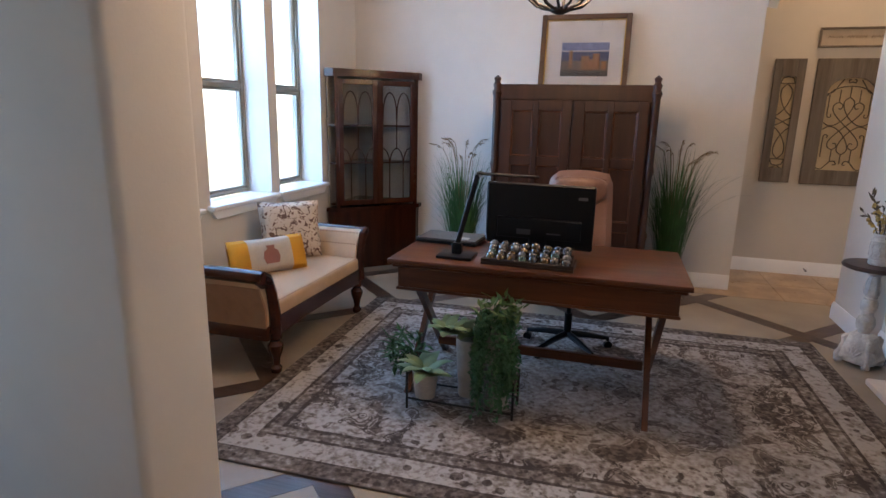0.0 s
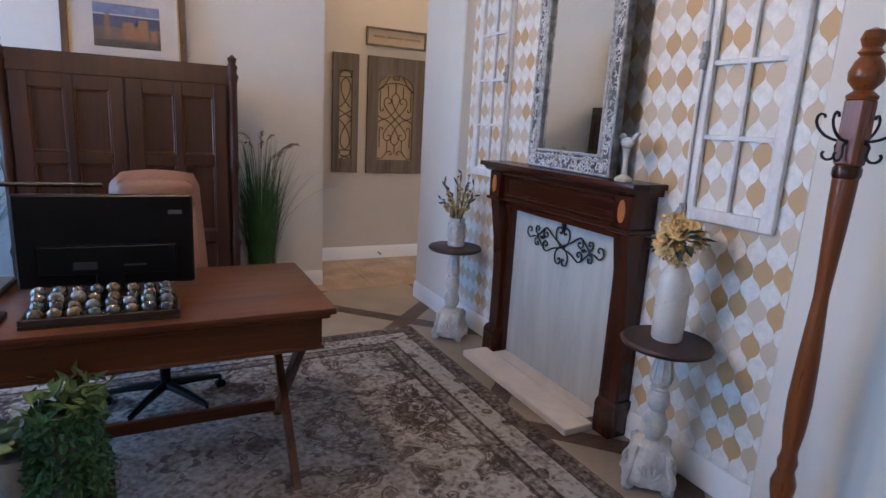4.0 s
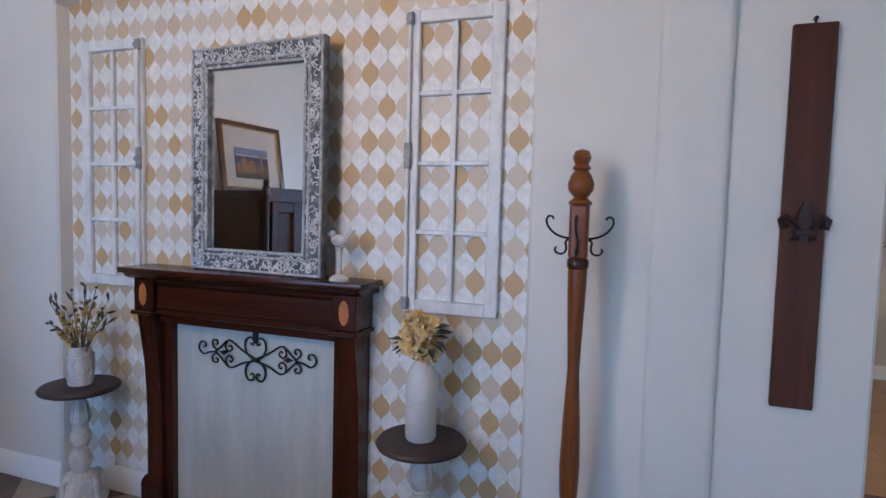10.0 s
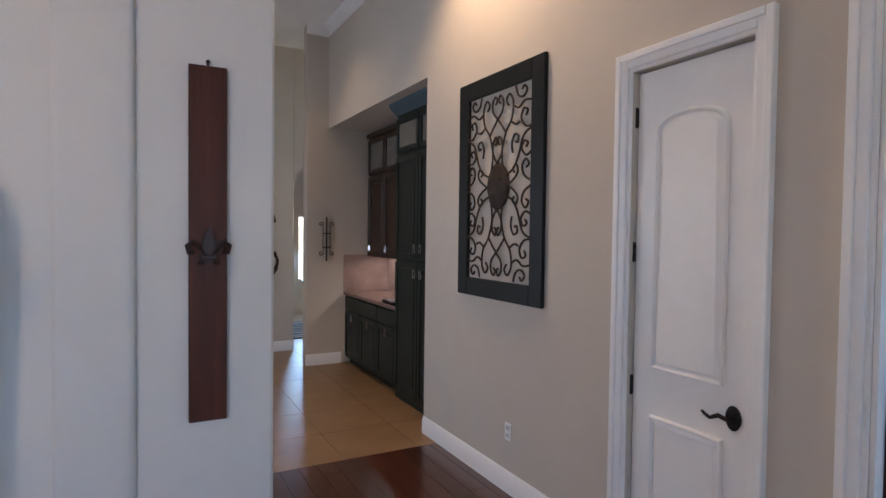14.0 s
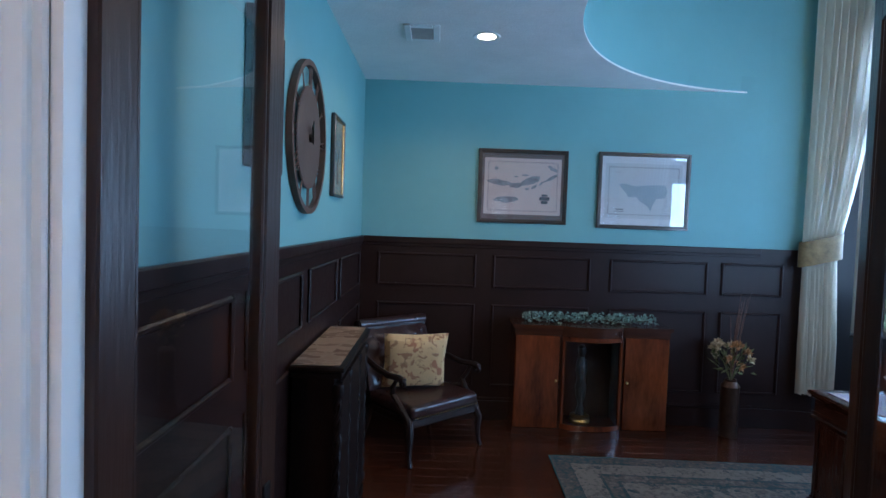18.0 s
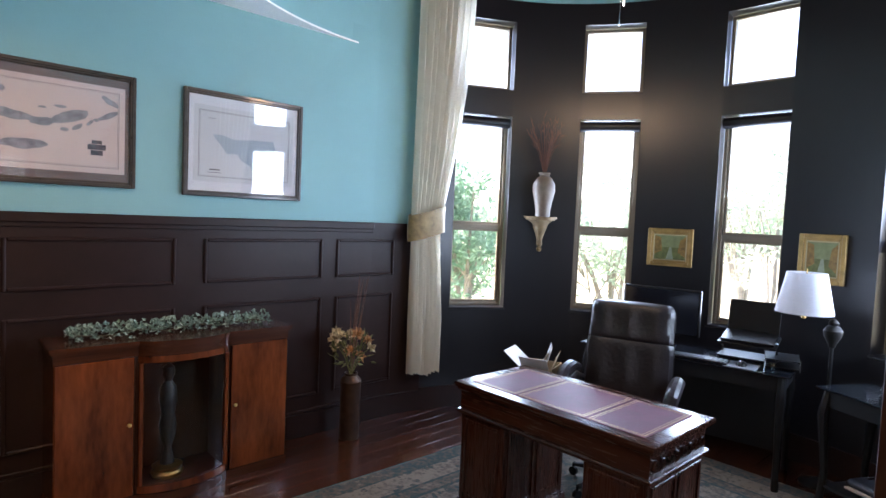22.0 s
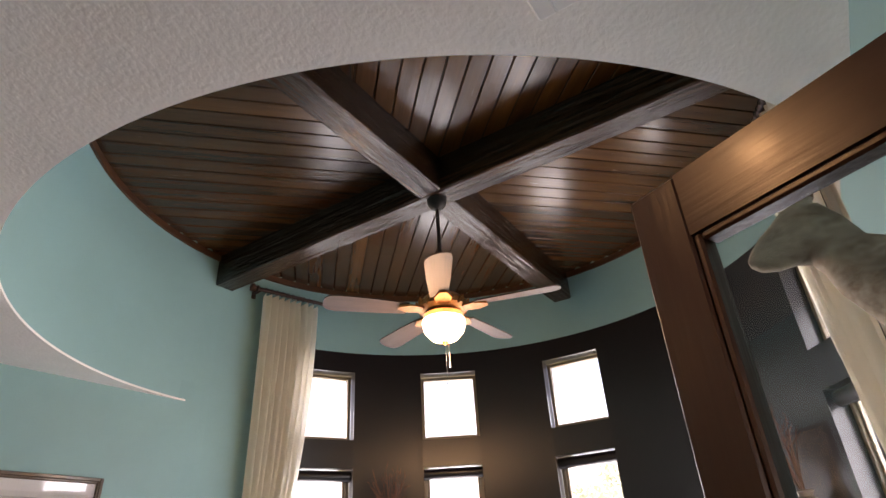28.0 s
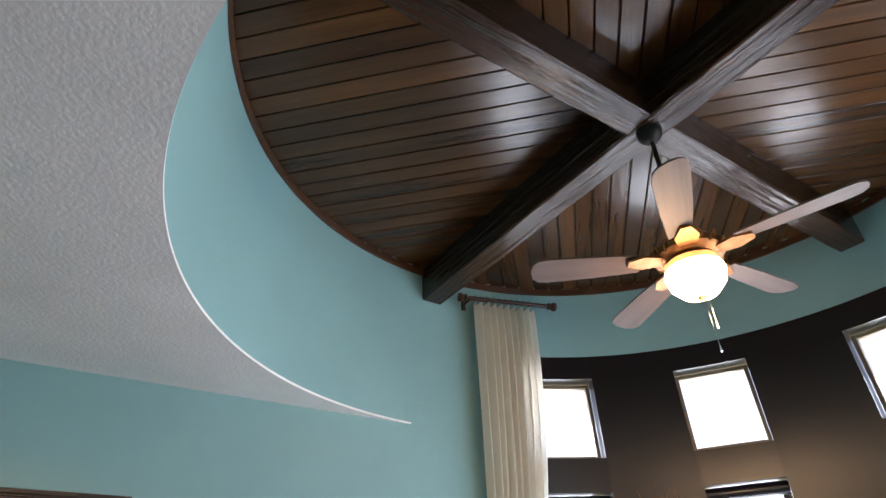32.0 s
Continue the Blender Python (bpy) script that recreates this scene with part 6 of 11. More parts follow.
def coat_rack():
    ob = thing("coat_rack", (2.37, 1.935, 0), 0, "turned honey brown wooden coat rack with iron hooks", "coat rack")
    honey = wood("honey brown wood", (0.11, 0.028, 0.006), (0.23, 0.068, 0.015), 0.3, "z")
    part("post", lathe(bmesh.new(), [(0, 0.22), (0.0299, 0.22), (0.0352, 0.27), (0.0264, 0.32), (0.037, 0.37), (0.0396, 0.40), (0.0264, 0.45), (0.0317, 0.48), (0.0264, 0.50), (0.024, 0.52), (0.0336, 0.60), (0.0368, 0.70), (0.032, 0.86), (0.0232, 1.02), (0.0216, 1.06), (0.0264, 1.18), (0.0328, 1.34), (0.0344, 1.42), (0.0344, 1.44), (0, 1.44)], n=20), honey, ob)
    part("dark_collar", lathe(bmesh.new(), [(0.035, 1.425), (0.039, 1.435), (0.039, 1.455), (0.034, 1.463)], n=20), WALNUT, ob)
    part("hook_block", box(-0.033, -0.033, 1.46, 0.033, 0.033, 1.66, 0.010), honey, ob)
    part("finial", lathe(bmesh.new(), [(0, 1.655), (0.040, 1.655), (0.042, 1.665), (0.024, 1.68), (0.044, 1.705), (0.047, 1.73), (0.036, 1.76), (0.024, 1.775), (0.034, 1.785), (0.024, 1.798), (0.027, 1.806), (0.033, 1.822), (0.025, 1.845), (0, 1.855)], n=20), honey, ob)
    for k in range(4):
        a = radians(90 * k)
        c, s = math.cos(a), math.sin(a)
        bm = bmesh.new()
        line = [(0.033, 1.535), (0.050, 1.536), (0.068, 1.541), (0.085, 1.549), (0.100, 1.561), (0.112, 1.576), (0.118, 1.592), (0.116, 1.606), (0.107, 1.614), (0.096, 1.611), (0.092, 1.602)]
        tube(bm, [(r * c, r * s, z) for r, z in line], 0.0045, 6)
        line = [(0.033, 1.53), (0.043, 1.527), (0.047, 1.518), (0.044, 1.506), (0.043, 1.494), (0.048, 1.483), (0.058, 1.477), (0.070, 1.477), (0.080, 1.483), (0.084, 1.493), (0.079, 1.501)]
        tube(bm, [(r * c, r * s, z) for r, z in line], 0.0045, 6)
        part("iron_hook", bm, IRON, ob, "curled dark iron hook")
        a = radians(45 + 90 * k)
        c, s = math.cos(a), math.sin(a)
        bm = bmesh.new()
        tube(bm, [(0.02 * c, 0.02 * s, 0.25), (0.10 * c, 0.10 * s, 0.22), (0.20 * c, 0.20 * s, 0.14), (0.26 * c, 0.26 * s, 0.06), (0.33 * c, 0.33 * s, 0.022)] if s > -2 else [], [0.035, 0.04, 0.034, 0.026, 0.022], 8)
        part("splayed_foot", bm, honey, ob)


coat_rack()


def plank_ornament():
    ob = thing("carved_plank", (E_X - 0.001, 1.205, 0.965), 0, "long dark wooden plank with a carved fleur ornament", "wall ornament")
    red = wood("reddish dark plank", (0.040, 0.0095, 0.004), (0.105, 0.026, 0.010), 0.5, "z", coat=0.0)
    part("board", box(-0.024, -0.066, 0, 0, 0.066, 1.315, 0.003), red, ob)
    bm = bmesh.new()
    z = 0.64
    prism(bm, [(-0.012, z - 0.05), (0.012, z - 0.05), (0.022, z + 0.02), (0.012, z + 0.06), (0, z + 0.085), (-0.012, z + 0.06), (-0.022, z + 0.02)], -0.045, -0.024, "yz")
    for s in (-1, 1):
        tube(bm, [(-0.036, s * a, z + b) for a, b in ((0.005, -0.02), (0.03, 0.01), (0.055, 0.03), (0.072, 0.015), (0.066, -0.01), (0.05, -0.004))], 0.011, 6)
        tube(bm, [(-0.036, s * a, z + b) for a, b in ((0.008, -0.03), (0.025, -0.05), (0.036, -0.045))], 0.007, 6)
    bx(bm, -0.05, -0.03, z - 0.035, -0.03, 0.03, z - 0.018, 0.003)
    part("fleur_ornament", bm, wood("dark carved fleur wood", (0.016, 0.006, 0.004), (0.045, 0.016, 0.009), 0.5, "z"), ob, "dark carved wooden fleur ornament")
    part("hanger_loop", mesh((cy, (-0.012, 0, 1.315), (-0.012, 0, 1.33), 0.004), (cy, (-0.02, 0, 1.332), (-0.004, 0, 1.332), 0.007)), IRON, ob)


plank_ornament()


# ---- back hall behind the arch ----
GREYW = wood("weathered grey brown wood", (0.09, 0.068, 0.05), (0.20, 0.16, 0.125), 0.75, "z", coat=0.0, bump=0.4)
WIRE = mat("antique bronze wire", (0.10, 0.08, 0.055), 0.5, 0.6, 0.2)


def scroll_panel(at, w, h, label, wide):
    """An open carved wood panel with iron scrollwork on the hall wall; faces -y."""
    ob = thing("scroll_panel", at, 0, label, "wall ornament", "panels in the back hall")
    iw = 0.20 if wide else 0.066                    # half width of the opening
    z0, z1, rise = 0.145, (0.895 if wide else h - 0.185), (0.14 if wide else 0.022)
    for q in (-1, 1):
        part("stile", box(min(q * iw, q * w / 2), -0.03, 0, max(q * iw, q * w / 2), -0.002, h, 0.004), GREYW, ob)
    part("bottom_rail", box(-iw, -0.029, 0, iw, -0.002, z0, 0.003), GREYW, ob)
    part("arched_head", prism(bmesh.new(), [(-iw, h)] + [(-iw * math.cos(math.pi * k / 16), z1 + rise * math.sin(math.pi * k / 16)) for k in range(17)] + [(iw, h)], -0.029, -0.002, "xz"), GREYW, ob)
    part("pale_backing", box(-w / 2 + 0.02, -0.0035, 0.02, w / 2 - 0.02, -0.0015, h - 0.02), mat("pale panel backing", (0.52, 0.40, 0.25), 0.8, var=0.1), ob)
    bm = bmesh.new()

    def run(pts, r=0.0055):
        tube(bm, [(v.x, -0.016, v.y) for v in bent(pts)], r, 5)
    if wide:
        cz = 0.575
        for q in (-1, 1):
            for k in (-1, 1):
                run([(q * a, cz + k * b) for a, b in ((0.0, 0.275), (0.042, 0.235), (0.030, 0.16), (-0.02, 0.075), (-0.09, 0.015), (-0.15, 0.006), (-0.195, 0.035))])
                run([(q * a, cz + k * b) for a, b in ((0.0, 0.0), (0.075, 0.075), (0.125, 0.145), (0.125, 0.20), (0.085, 0.225), (0.05, 0.20), (0.06, 0.165), (0.085, 0.17))])
                run([(q * 0.175, cz + k * b) for b in (0.30, 0.2, 0.115)] + [(q * a, cz + k * b) for a, b in ((0.165, 0.085), (0.14, 0.09), (0.145, 0.115))])
                run([(q * 0.085, cz + k * b) for b in (0.225, 0.28, 0.345)])
            run([(q * a, b) for a, b in ((0.2, 0.86), (0.15, 0.915), (0.08, 0.945), (0.0, 0.955))])
            run([(q * a, b) for a, b in ((0.2, 0.88), (0.15, 0.90), (0.115, 0.955), (0.075, 1.015))])
            run([(q * a, b) for a, b in ((0.0, 0.995), (0.025, 0.985), (0.03, 1.01), (0.012, 1.015))])
            run([(q * a, b) for a, b in ((0.2, 0.165), (0.155, 0.155), (0.11, 0.20), (0.085, 0.23), (0.045, 0.235), (0.03, 0.205), (0.055, 0.20))])
        run([(0, cz + 0.275), (0, 0.90), (0, 0.955)]), run([(0, cz - 0.275), (0, 0.25), (0, 0.21)])
    else:
        mid_ = h / 2
        for q in (-1, 1):
            for k in (-1, 1):
                run([(q * a, mid_ + k * b) for a, b in ((0.0, 0.365), (0.043, 0.315), (0.045, 0.235), (0.01, 0.145), (-0.035, 0.085), (-0.066, 0.06))])
                run([(q * a, mid_ + k * b) for a, b in ((0.066, 0.035), (0.03, 0.018), (-0.02, -0.012), (-0.066, -0.04))])
                run([(q * a, mid_ + k * b) for a, b in ((0.062, 0.375), (0.045, 0.42), (0.0, 0.435), (-0.045, 0.46))])
        for k in (-1, 1):
            run([(-0.066, mid_ + k * 0.37), (0, mid_ + k * 0.37), (0.066, mid_ + k * 0.37)])
    part("iron_scrollwork", bm, WIRE, ob)


scroll_panel((2.315, 6.86, 0.955), 0.275, 1.205, "narrow weathered wood panel with iron scrollwork", False)
scroll_panel((2.87, 6.86, 0.95), 0.645, 1.21, "arched weathered wood panel with iron scrollwork", True)
scroll_panel((3.42, 6.86, 0.955), 0.275, 1.205, "narrow weathered wood panel with iron scrollwork", False)


def lettered_sign():
    ob = thing("wooden_sign", (2.86, 6.86, 2.26), 0, "long pale wooden sign with script lettering in hall", "sign")
    part("sign_frame", frame_bars(bmesh.new(), -0.335, 0, 0.335, 0.185, 0.02, -0.025, -0.002), GREYW, ob)
    part("sign_face", box(-0.315, -0.012, 0.02, 0.315, -0.002, 0.165), mat("pale sign board", (0.42, 0.34, 0.26), 0.8), ob)
    ink = mat("dark sign ink", (0.12, 0.07, 0.05), 0.8)
    for a, b in ((-0.26, -0.14), (-0.10, 0.06), (0.10, 0.26)):
        bm = bmesh.new()
        n = int((b - a) / 0.012)
        tube(bm, [(a + (b - a) * k / n, -0.0135, 0.095 + (0.014 if k % 2 else -0.008)) for k in range(n + 1)], 0.0032, 4)
        part("script_word", bm, ink, ob)


lettered_sign()

# ---- entry hall ----


def boards(parent, x0, y0, x1, y1, width, seed):
    """Loose-laid floor boards along x, each a part of the floor; alike lengths share one mesh."""
    random.seed(seed)
    kinds = {}
    y = y0
    while y < y1 - 0.01:
        w = min(width, y1 - y)
        x = x0 - rnd(0, 1.2)
        while x < x1 - 0.01:
            ln = random.choice((1.2, 1.5, 1.8, 2.1))
            a, b = max(x, x0), min(x + ln, x1)
            if b - a > 0.02:
                key = (round(b - a, 3), round(w, 3))
                if key not in kinds:
                    bm = box(0.001, 0.001, -0.012, b - a - 0.001, w - 0.001, 0.0, 0.0012)
                    me = bpy.data.meshes.new("board")
                    bm.to_mesh(me), bm.free()
                    me.materials.append(FLOORW)
                    kinds[key] = me
                ob = new("board", kinds[key])
                ob.location = (a, y, 0)
                ob.parent = parent
            x += ln
        y += w


boards(bpy.data.objects["floor_entry"], -2.6, -0.73, 4.25, 1.44, 0.13, 2)
boards(bpy.data.objects["floor_study"], -4.4, -4.99, 1.45, -0.73, 0.13, 3)
kf = bpy.data.objects["floor_kitchen"]
KT = mat("tan glazed floor tile", (0.24, 0.14, 0.068), 0.36, var=0.2, scale=2.5, piece=0.04)
for i in range(13):
    for j in range(7):
        part("tile", box(4.252 + i * 0.6, -1.7 + j * 0.6, -0.012, 4.848 + i * 0.6, -1.104 + j * 0.6, 0.0), KT, kf, smooth=False)


def casing(x0, x1, z1, y, out, w=0.09, name="door_trim", paint=TRIM, label="white moulded door casing"):
    """Moulded white casing round an opening in a wall along x."""
    ob = thing(name, ((x0 + x1) / 2, y, 0), 0, label, "door casing", kind="structure")
    h = (x1 - x0) / 2
    for k, (g, t) in enumerate(((0.0, 0.012), (0.018, 0.026), (0.056, 0.036))):
        a, b = sorted((0, out * t))
        nm = ("casing_flat", "casing_round", "casing_edge")[k]
        bm = bmesh.new()
        e = w - 0.003 * (2 - k)
        bx(bm, -h - e, a, 0, -h - g, b, z1 + e, 0.004), bx(bm, h + g, a, 0, h + e, b, z1 + e, 0.004), bx(bm, -h - g, a, z1 + g, h + g, b, z1 + e, 0.004)
        part(nm, bm, paint, ob)
    return ob


casing(1.655, 2.275, 2.46, Y0, 1)
casing(D0, D1, DH, Y0, 1)
casing(D0, D1, DH, Y1 - 0.005, -1, 0.075, "door_trim", DARKP, "dark espresso door casing on the study side")
bm = mesh((bx, D0 - 0.001, Y1, 0, D0 + 0.018, Y0, DH), (bx, D1 - 0.018, Y1, 0, D1 + 0.001, Y0, DH), (bx, D0 + 0.018, Y1, DH - 0.018, D1 - 0.018, Y0, DH))
setting("door_jamb", bm, TRIM, "white jamb of the study's double doorway")


def closet_door():
    ob = thing("door_1", (1.965, Y0 - 0.03, 0), 0, "white two panel closet door with arched top panel, closed", "door", kind="structure")
    w = 0.303
    leafp = part("door_leaf", box(-w, -0.035, 0.006, w, 0.0, 2.452, 0.003), TRIM, ob)
    def ring(outline, grow):
        bm = bmesh.new()
        pts = outline
        n = len(pts)
        rows = []
        for f, d in ((0.0, 0.0005), (0.10, 0.016), (0.26, 0.018), (0.36, 0.012), (0.46, 0.001), (0.62, 0.001), (0.98, 0.013), (1.0, 0.013)):
            row = []
            for i in range(n):
                p0, p1, p2 = Vector(pts[i - 1]), Vector(pts[i]), Vector(pts[(i + 1) % n])
                nn = ((p1 - p0).normalized() + (p2 - p1).normalized()).normalized()
                off = Vector((-nn.y, nn.x)) * grow * f
                row.append(bm.verts.new((p1.x + off.x, d, p1.y + off.y)))
            rows.append(row)
        for a, b in zip(rows, rows[1:]):
            for i in range(n):
                bm.faces.new((a[i], a[(i + 1) % n], b[(i + 1) % n], b[i]))
        bm.faces.new(rows[-1])
        return bm
    arch = [(-0.19, 1.05), (0.19, 1.05), (0.19, 2.16)] + [(0.19 * math.cos(math.pi * k / 10), 2.16 + 0.085 * math.sin(math.pi * k / 10)) for k in range(1, 10)] + [(-0.19, 2.16)]
    part("arched_panel", ring(arch, 0.056), TRIM, leafp), part("lower_panel", ring([(-0.19, 0.22), (0.19, 0.22), (0.19, 0.83), (-0.19, 0.83)], 0.056), TRIM, leafp)
    for z in (2.245, 1.595, 0.945, 0.29):
        part("hinge", mesh((bx, w - 0.002, -0.004, z - 0.045, w + 0.016, 0.009, z + 0.045, 0.003), (cy, (w + 0.004, 0.008, z - 0.048), (w + 0.004, 0.008, z + 0.048), 0.007, None, 10)), IRON, ob, "dark bronze hinge")
    h = part("lever_handle", mesh((lathe, [(0, 0), (0.034, 0), (0.036, 0.006), (0.028, 0.014), (0, 0.015)], (0, 0, 0), 20, pose(-w + 0.065, 0.0, 0.935, -90) @ Matrix.Diagonal((1, 1.45, 1, 1)))), IRON, ob, "dark bronze curved lever")
    part("lever", tube(bmesh.new(), [(-w + 0.065, 0.012, 0.935), (-w + 0.065, 0.045, 0.935), (-w + 0.10, 0.052, 0.945), (-w + 0.14, 0.05, 0.925), (-w + 0.165, 0.05, 0.935), (-w + 0.18, 0.05, 0.945)], [0.011, 0.010, 0.010, 0.008, 0.007, 0.005], 8), IRON, h)

    # Unseen full-size sheet added behind the leaf to block light round its edges.
    part("door_stop", box(-0.309, -0.049, 0.0, 0.309, -0.0365, 2.459), TRIM, ob)


closet_door()


def iron_art():
    ob = thing("iron_wall_art", (3.425, Y0 + 0.001, 1.237), 0, "large dark framed iron scroll wall art with central disc", "wall art")
    w, h, f = 0.495, 1.50, 0.125
    dark = mat("dark green black frame", (0.009, 0.0105, 0.010), 0.5, var=0.3, bump=0.1, spec=0.25)
    part("frame", frame_bars(bmesh.new(), -w, 0, w, h, f, 0.0, 0.028), dark, ob)
    bm = bmesh.new()
    brn = mat("rusty brown iron", (0.04, 0.024, 0.016), 0.6, 0.5, 0.3)
    iw, ih, c = w - f, h / 2 - f, h / 2
    def run(sx, sz, pts, r=0.0072):
        tube(bm, [(sx * v.x, 0.02, c + sz * v.y) for v in bent(pts)], r, 6)
    for sx in (-1, 1):
        for sz in (-1, 1):
            run(sx, sz, ((0.07, 0.10), (0.055, 0.22), (0.095, 0.34), (0.16, 0.42), (0.175, 0.52), (0.135, 0.58), (0.098, 0.545), (0.125, 0.51)))
            run(sx, sz, ((0.0, 0.15), (0.05, 0.215), (0.052, 0.285), (0.018, 0.325), (0.006, 0.29), (0.026, 0.27)))
            run(sx, sz, ((0.095, 0.34), (0.05, 0.39), (0.0, 0.44)))
            run(sx, sz, ((0.0, 0.44), (0.055, 0.49), (0.062, 0.555), (0.028, 0.59), (0.008, 0.56), (0.028, 0.54)))
            run(sx, sz, ((0.11, 0.07), (0.18, 0.10), (0.235, 0.17), (0.29, 0.295), (iw, 0.335)))
            run(sx, sz, ((0.12, 0.0), (0.19, 0.035), (0.235, 0.08), (0.215, 0.125), (0.178, 0.10), (0.198, 0.075)))
            run(sx, sz, ((iw, 0.015), (0.30, 0.05), (0.278, 0.11), (0.318, 0.15), (0.348, 0.115), (0.322, 0.098)))
            run(sx, sz, ((iw, 0.19), (0.318, 0.172), (0.272, 0.215), (0.296, 0.262), (0.335, 0.245), (0.316, 0.222)))
            run(sx, sz, ((0.175, 0.20), (0.165, 0.26), (0.195, 0.315), (0.235, 0.30), (0.228, 0.262), (0.204, 0.268)))
            run(sx, sz, ((iw, 0.345), (0.31, 0.35), (0.262, 0.405), (0.286, 0.46), (0.328, 0.445), (0.312, 0.415)))
            run(sx, sz, ((0.15, 0.405), (0.205, 0.375), (0.245, 0.385)))
            run(sx, sz, ((0.175, 0.50), (0.235, 0.475), (0.30, 0.51), (iw, 0.50)))
            run(sx, sz, ((0.20, 0.615), (0.225, 0.555), (0.28, 0.535), (0.318, 0.57), (0.29, 0.602), (0.268, 0.58)))
    part("scrollwork", bm, brn, ob, "rusty brown iron scrolls")
    part("disc", lathe(bmesh.new(), [(0, 0.03), (0.11, 0.024), (0.125, 0.012), (0.12, 0.0), (0, 0.0)], n=28, m=pose(0, 0.002, c, -90) @ Matrix.Diagonal((1, 1.25, 1, 1))), brn, ob, "plain oval iron disc")
    bm = bmesh.new()
    for a, b in ((-0.04, 0.05), (0.04, 0.05), (-0.04, -0.05), (0.04, -0.05)):
        bx(bm, a - 0.022, 0.024, c + b - 0.006, a + 0.022, 0.034, c + b + 0.006, 0.003)
    part("disc_bars", bm, brn, ob, kind="stuff")


iron_art()
ob = thing("wall_outlet", (3.28, Y0 + 0.001, 0.396), 0, "white electrical outlet plate on beige wall", "outlet")
part("plate", box(-0.035, 0, -0.057, 0.035, 0.006, 0.057, 0.003), TRIM, ob)
for z in (-0.026, 0.026):
    part("socket", box(-0.017, 0.006, z - 0.014, 0.017, 0.008, z + 0.014, 0.002), mat("outlet shade", (0.5, 0.5, 0.49), 0.5), ob)
ob = thing("door_stop", (2.66, Y0 + 0.017, 0.06), 0, "small spring door stop on baseboard", "door stop")
part("spring", mesh((cy, (0, 0, 0), (0, 0.07, -0.004), 0.006), (cy, (0, 0.07, -0.004), (0, 0.082, -0.004), 0.009)), IRON, ob)
ob = thing("door_stop", (2.72, 6.842, 0.07), 0, "small spring door stop on hall baseboard", "door stop")
part("spring", mesh((cy, (0, 0, 0), (0, -0.07, -0.004), 0.006), (cy, (0, -0.07, -0.004), (0, -0.082, -0.004), 0.009)), IRON, ob)

# recessed lights of the hall
DOWNL = emit("warm downlight lens", (1, 0.78, 0.5), 3)


def downlight(at, watts, label, color=WARM, angle=120):
    ob = thing("recessed_light", at, 0, label, "ceiling light")
    part("trim_ring", lathe(bmesh.new(), [(0.062, -0.002), (0.085, -0.006), (0.09, 0.0), (0.06, 0.002)], n=28), TRIM, ob)
    part("lens", lathe(bmesh.new(), [(0, -0.003), (0.06, -0.003), (0.06, 0.0), (0, 0.0)], n=24), DOWNL, ob)
    spot("downlight", (at[0], at[1], at[2] - 0.02), watts, color, angle)


downlight((3.5, -0.28, 4.198), 360, "warm recessed light in hall ceiling")
downlight((6.2, 0.2, 4.198), 60, "warm recessed light in kitchen ceiling")
downlight((2.7, 6.4, 4.198), 165, "warm recessed light in back hall ceiling")
downlight((4.4, 6.3, 4.198), 60, "warm recessed light in back hall ceiling")

# ---- kitchen nook at the end of the hall ----
K_END = 7.27
GREENP = mat("dark green cabinet paint", (0.012, 0.018, 0.015), 0.42, var=0.25, scale=5, spec=0.3)
bm = mesh((bx, K_END, -1.62, 0, K_END + 0.14, -0.40, 4.2, 0.012))
setting("wall_kitchen_end", bm, PAINT_B, "beige wall at the end of the cabinets")
setting("wall_nook_back", box(4.4, -1.62, 0, K_END, -1.5, 4.2), PAINT_B, "beige wall behind the cabinets")
setting("wall_nook_side", box(4.395, -1.5, 0, 4.515, -0.78, 4.2), PAINT_B, "beige side wall of the cabinet nook")
setting("wall_nook_soffit", box(4.515, -1.5, 2.955, K_END, -0.68, 4.2), PAINT_B, "beige soffit over the cabinets")
bm = mesh((bx, 8.3, -0.50, 0, 8.44, 3.2, 4.2, 0.01), (bx, 8.3, -2.2, 0, 8.44, -1.3, 4.2))
pts = [(-0.50, 4.2), (-0.50, 2.3)] + [(-0.9 + 0.4 * math.cos(math.pi * k / 10), 2.3 + 0.36 * math.sin(math.pi * k / 10)) for k in range(1, 10)] + [(-1.3, 2.3), (-1.3, 4.2)]
prism(bm, pts, 8.302, 8.438, "yz")
setting("wall_kitchen_far", bm, PAINT_B, "beige wall with an arched doorway to a far room")
setting("wall_far_room", mesh((bx, 11.8, -2.3, 0, 11.9, -1.72, 4.2), (bx, 11.8, -1.44, 0, 11.9, 1, 4.2), (bx, 11.8, -1.72, 0, 11.9, -1.44, 0.7), (bx, 11.8, -1.72, 1.95, 11.9, -1.44, 4.2)), PAINT_B, "far room wall with a bright window")
setting("wall_kitchen_north", box(2.78, 3.2, 0, 8.44, 3.3, 4.2), PAINT_B, "plain wall closing the kitchen")
setting("wall_far_south", box(7.41, -2.3, 0, 11.9, -2.2, 4.2), PAINT_B, "plain wall closing the far room")
setting("wall_far_north", box(8.44, 1.0, 0, 11.9, 1.1, 4.2), PAINT_B, "plain wall closing the far room")
baseboard((K_END, -0.40), (K_END, -0.86), (-1, 0)), baseboard((8.3, -0.5), (8.3, 3.2), (-1, 0))
bm = bmesh.new()
prism(bm, [(K_END - 0.10, 4.2), (K_END - 0.09, 4.17), (K_END - 0.03, 4.11), (K_END - 0.02, 4.08), (K_END, 4.08), (K_END, 4.2)], -0.68, -0.40, "xz")
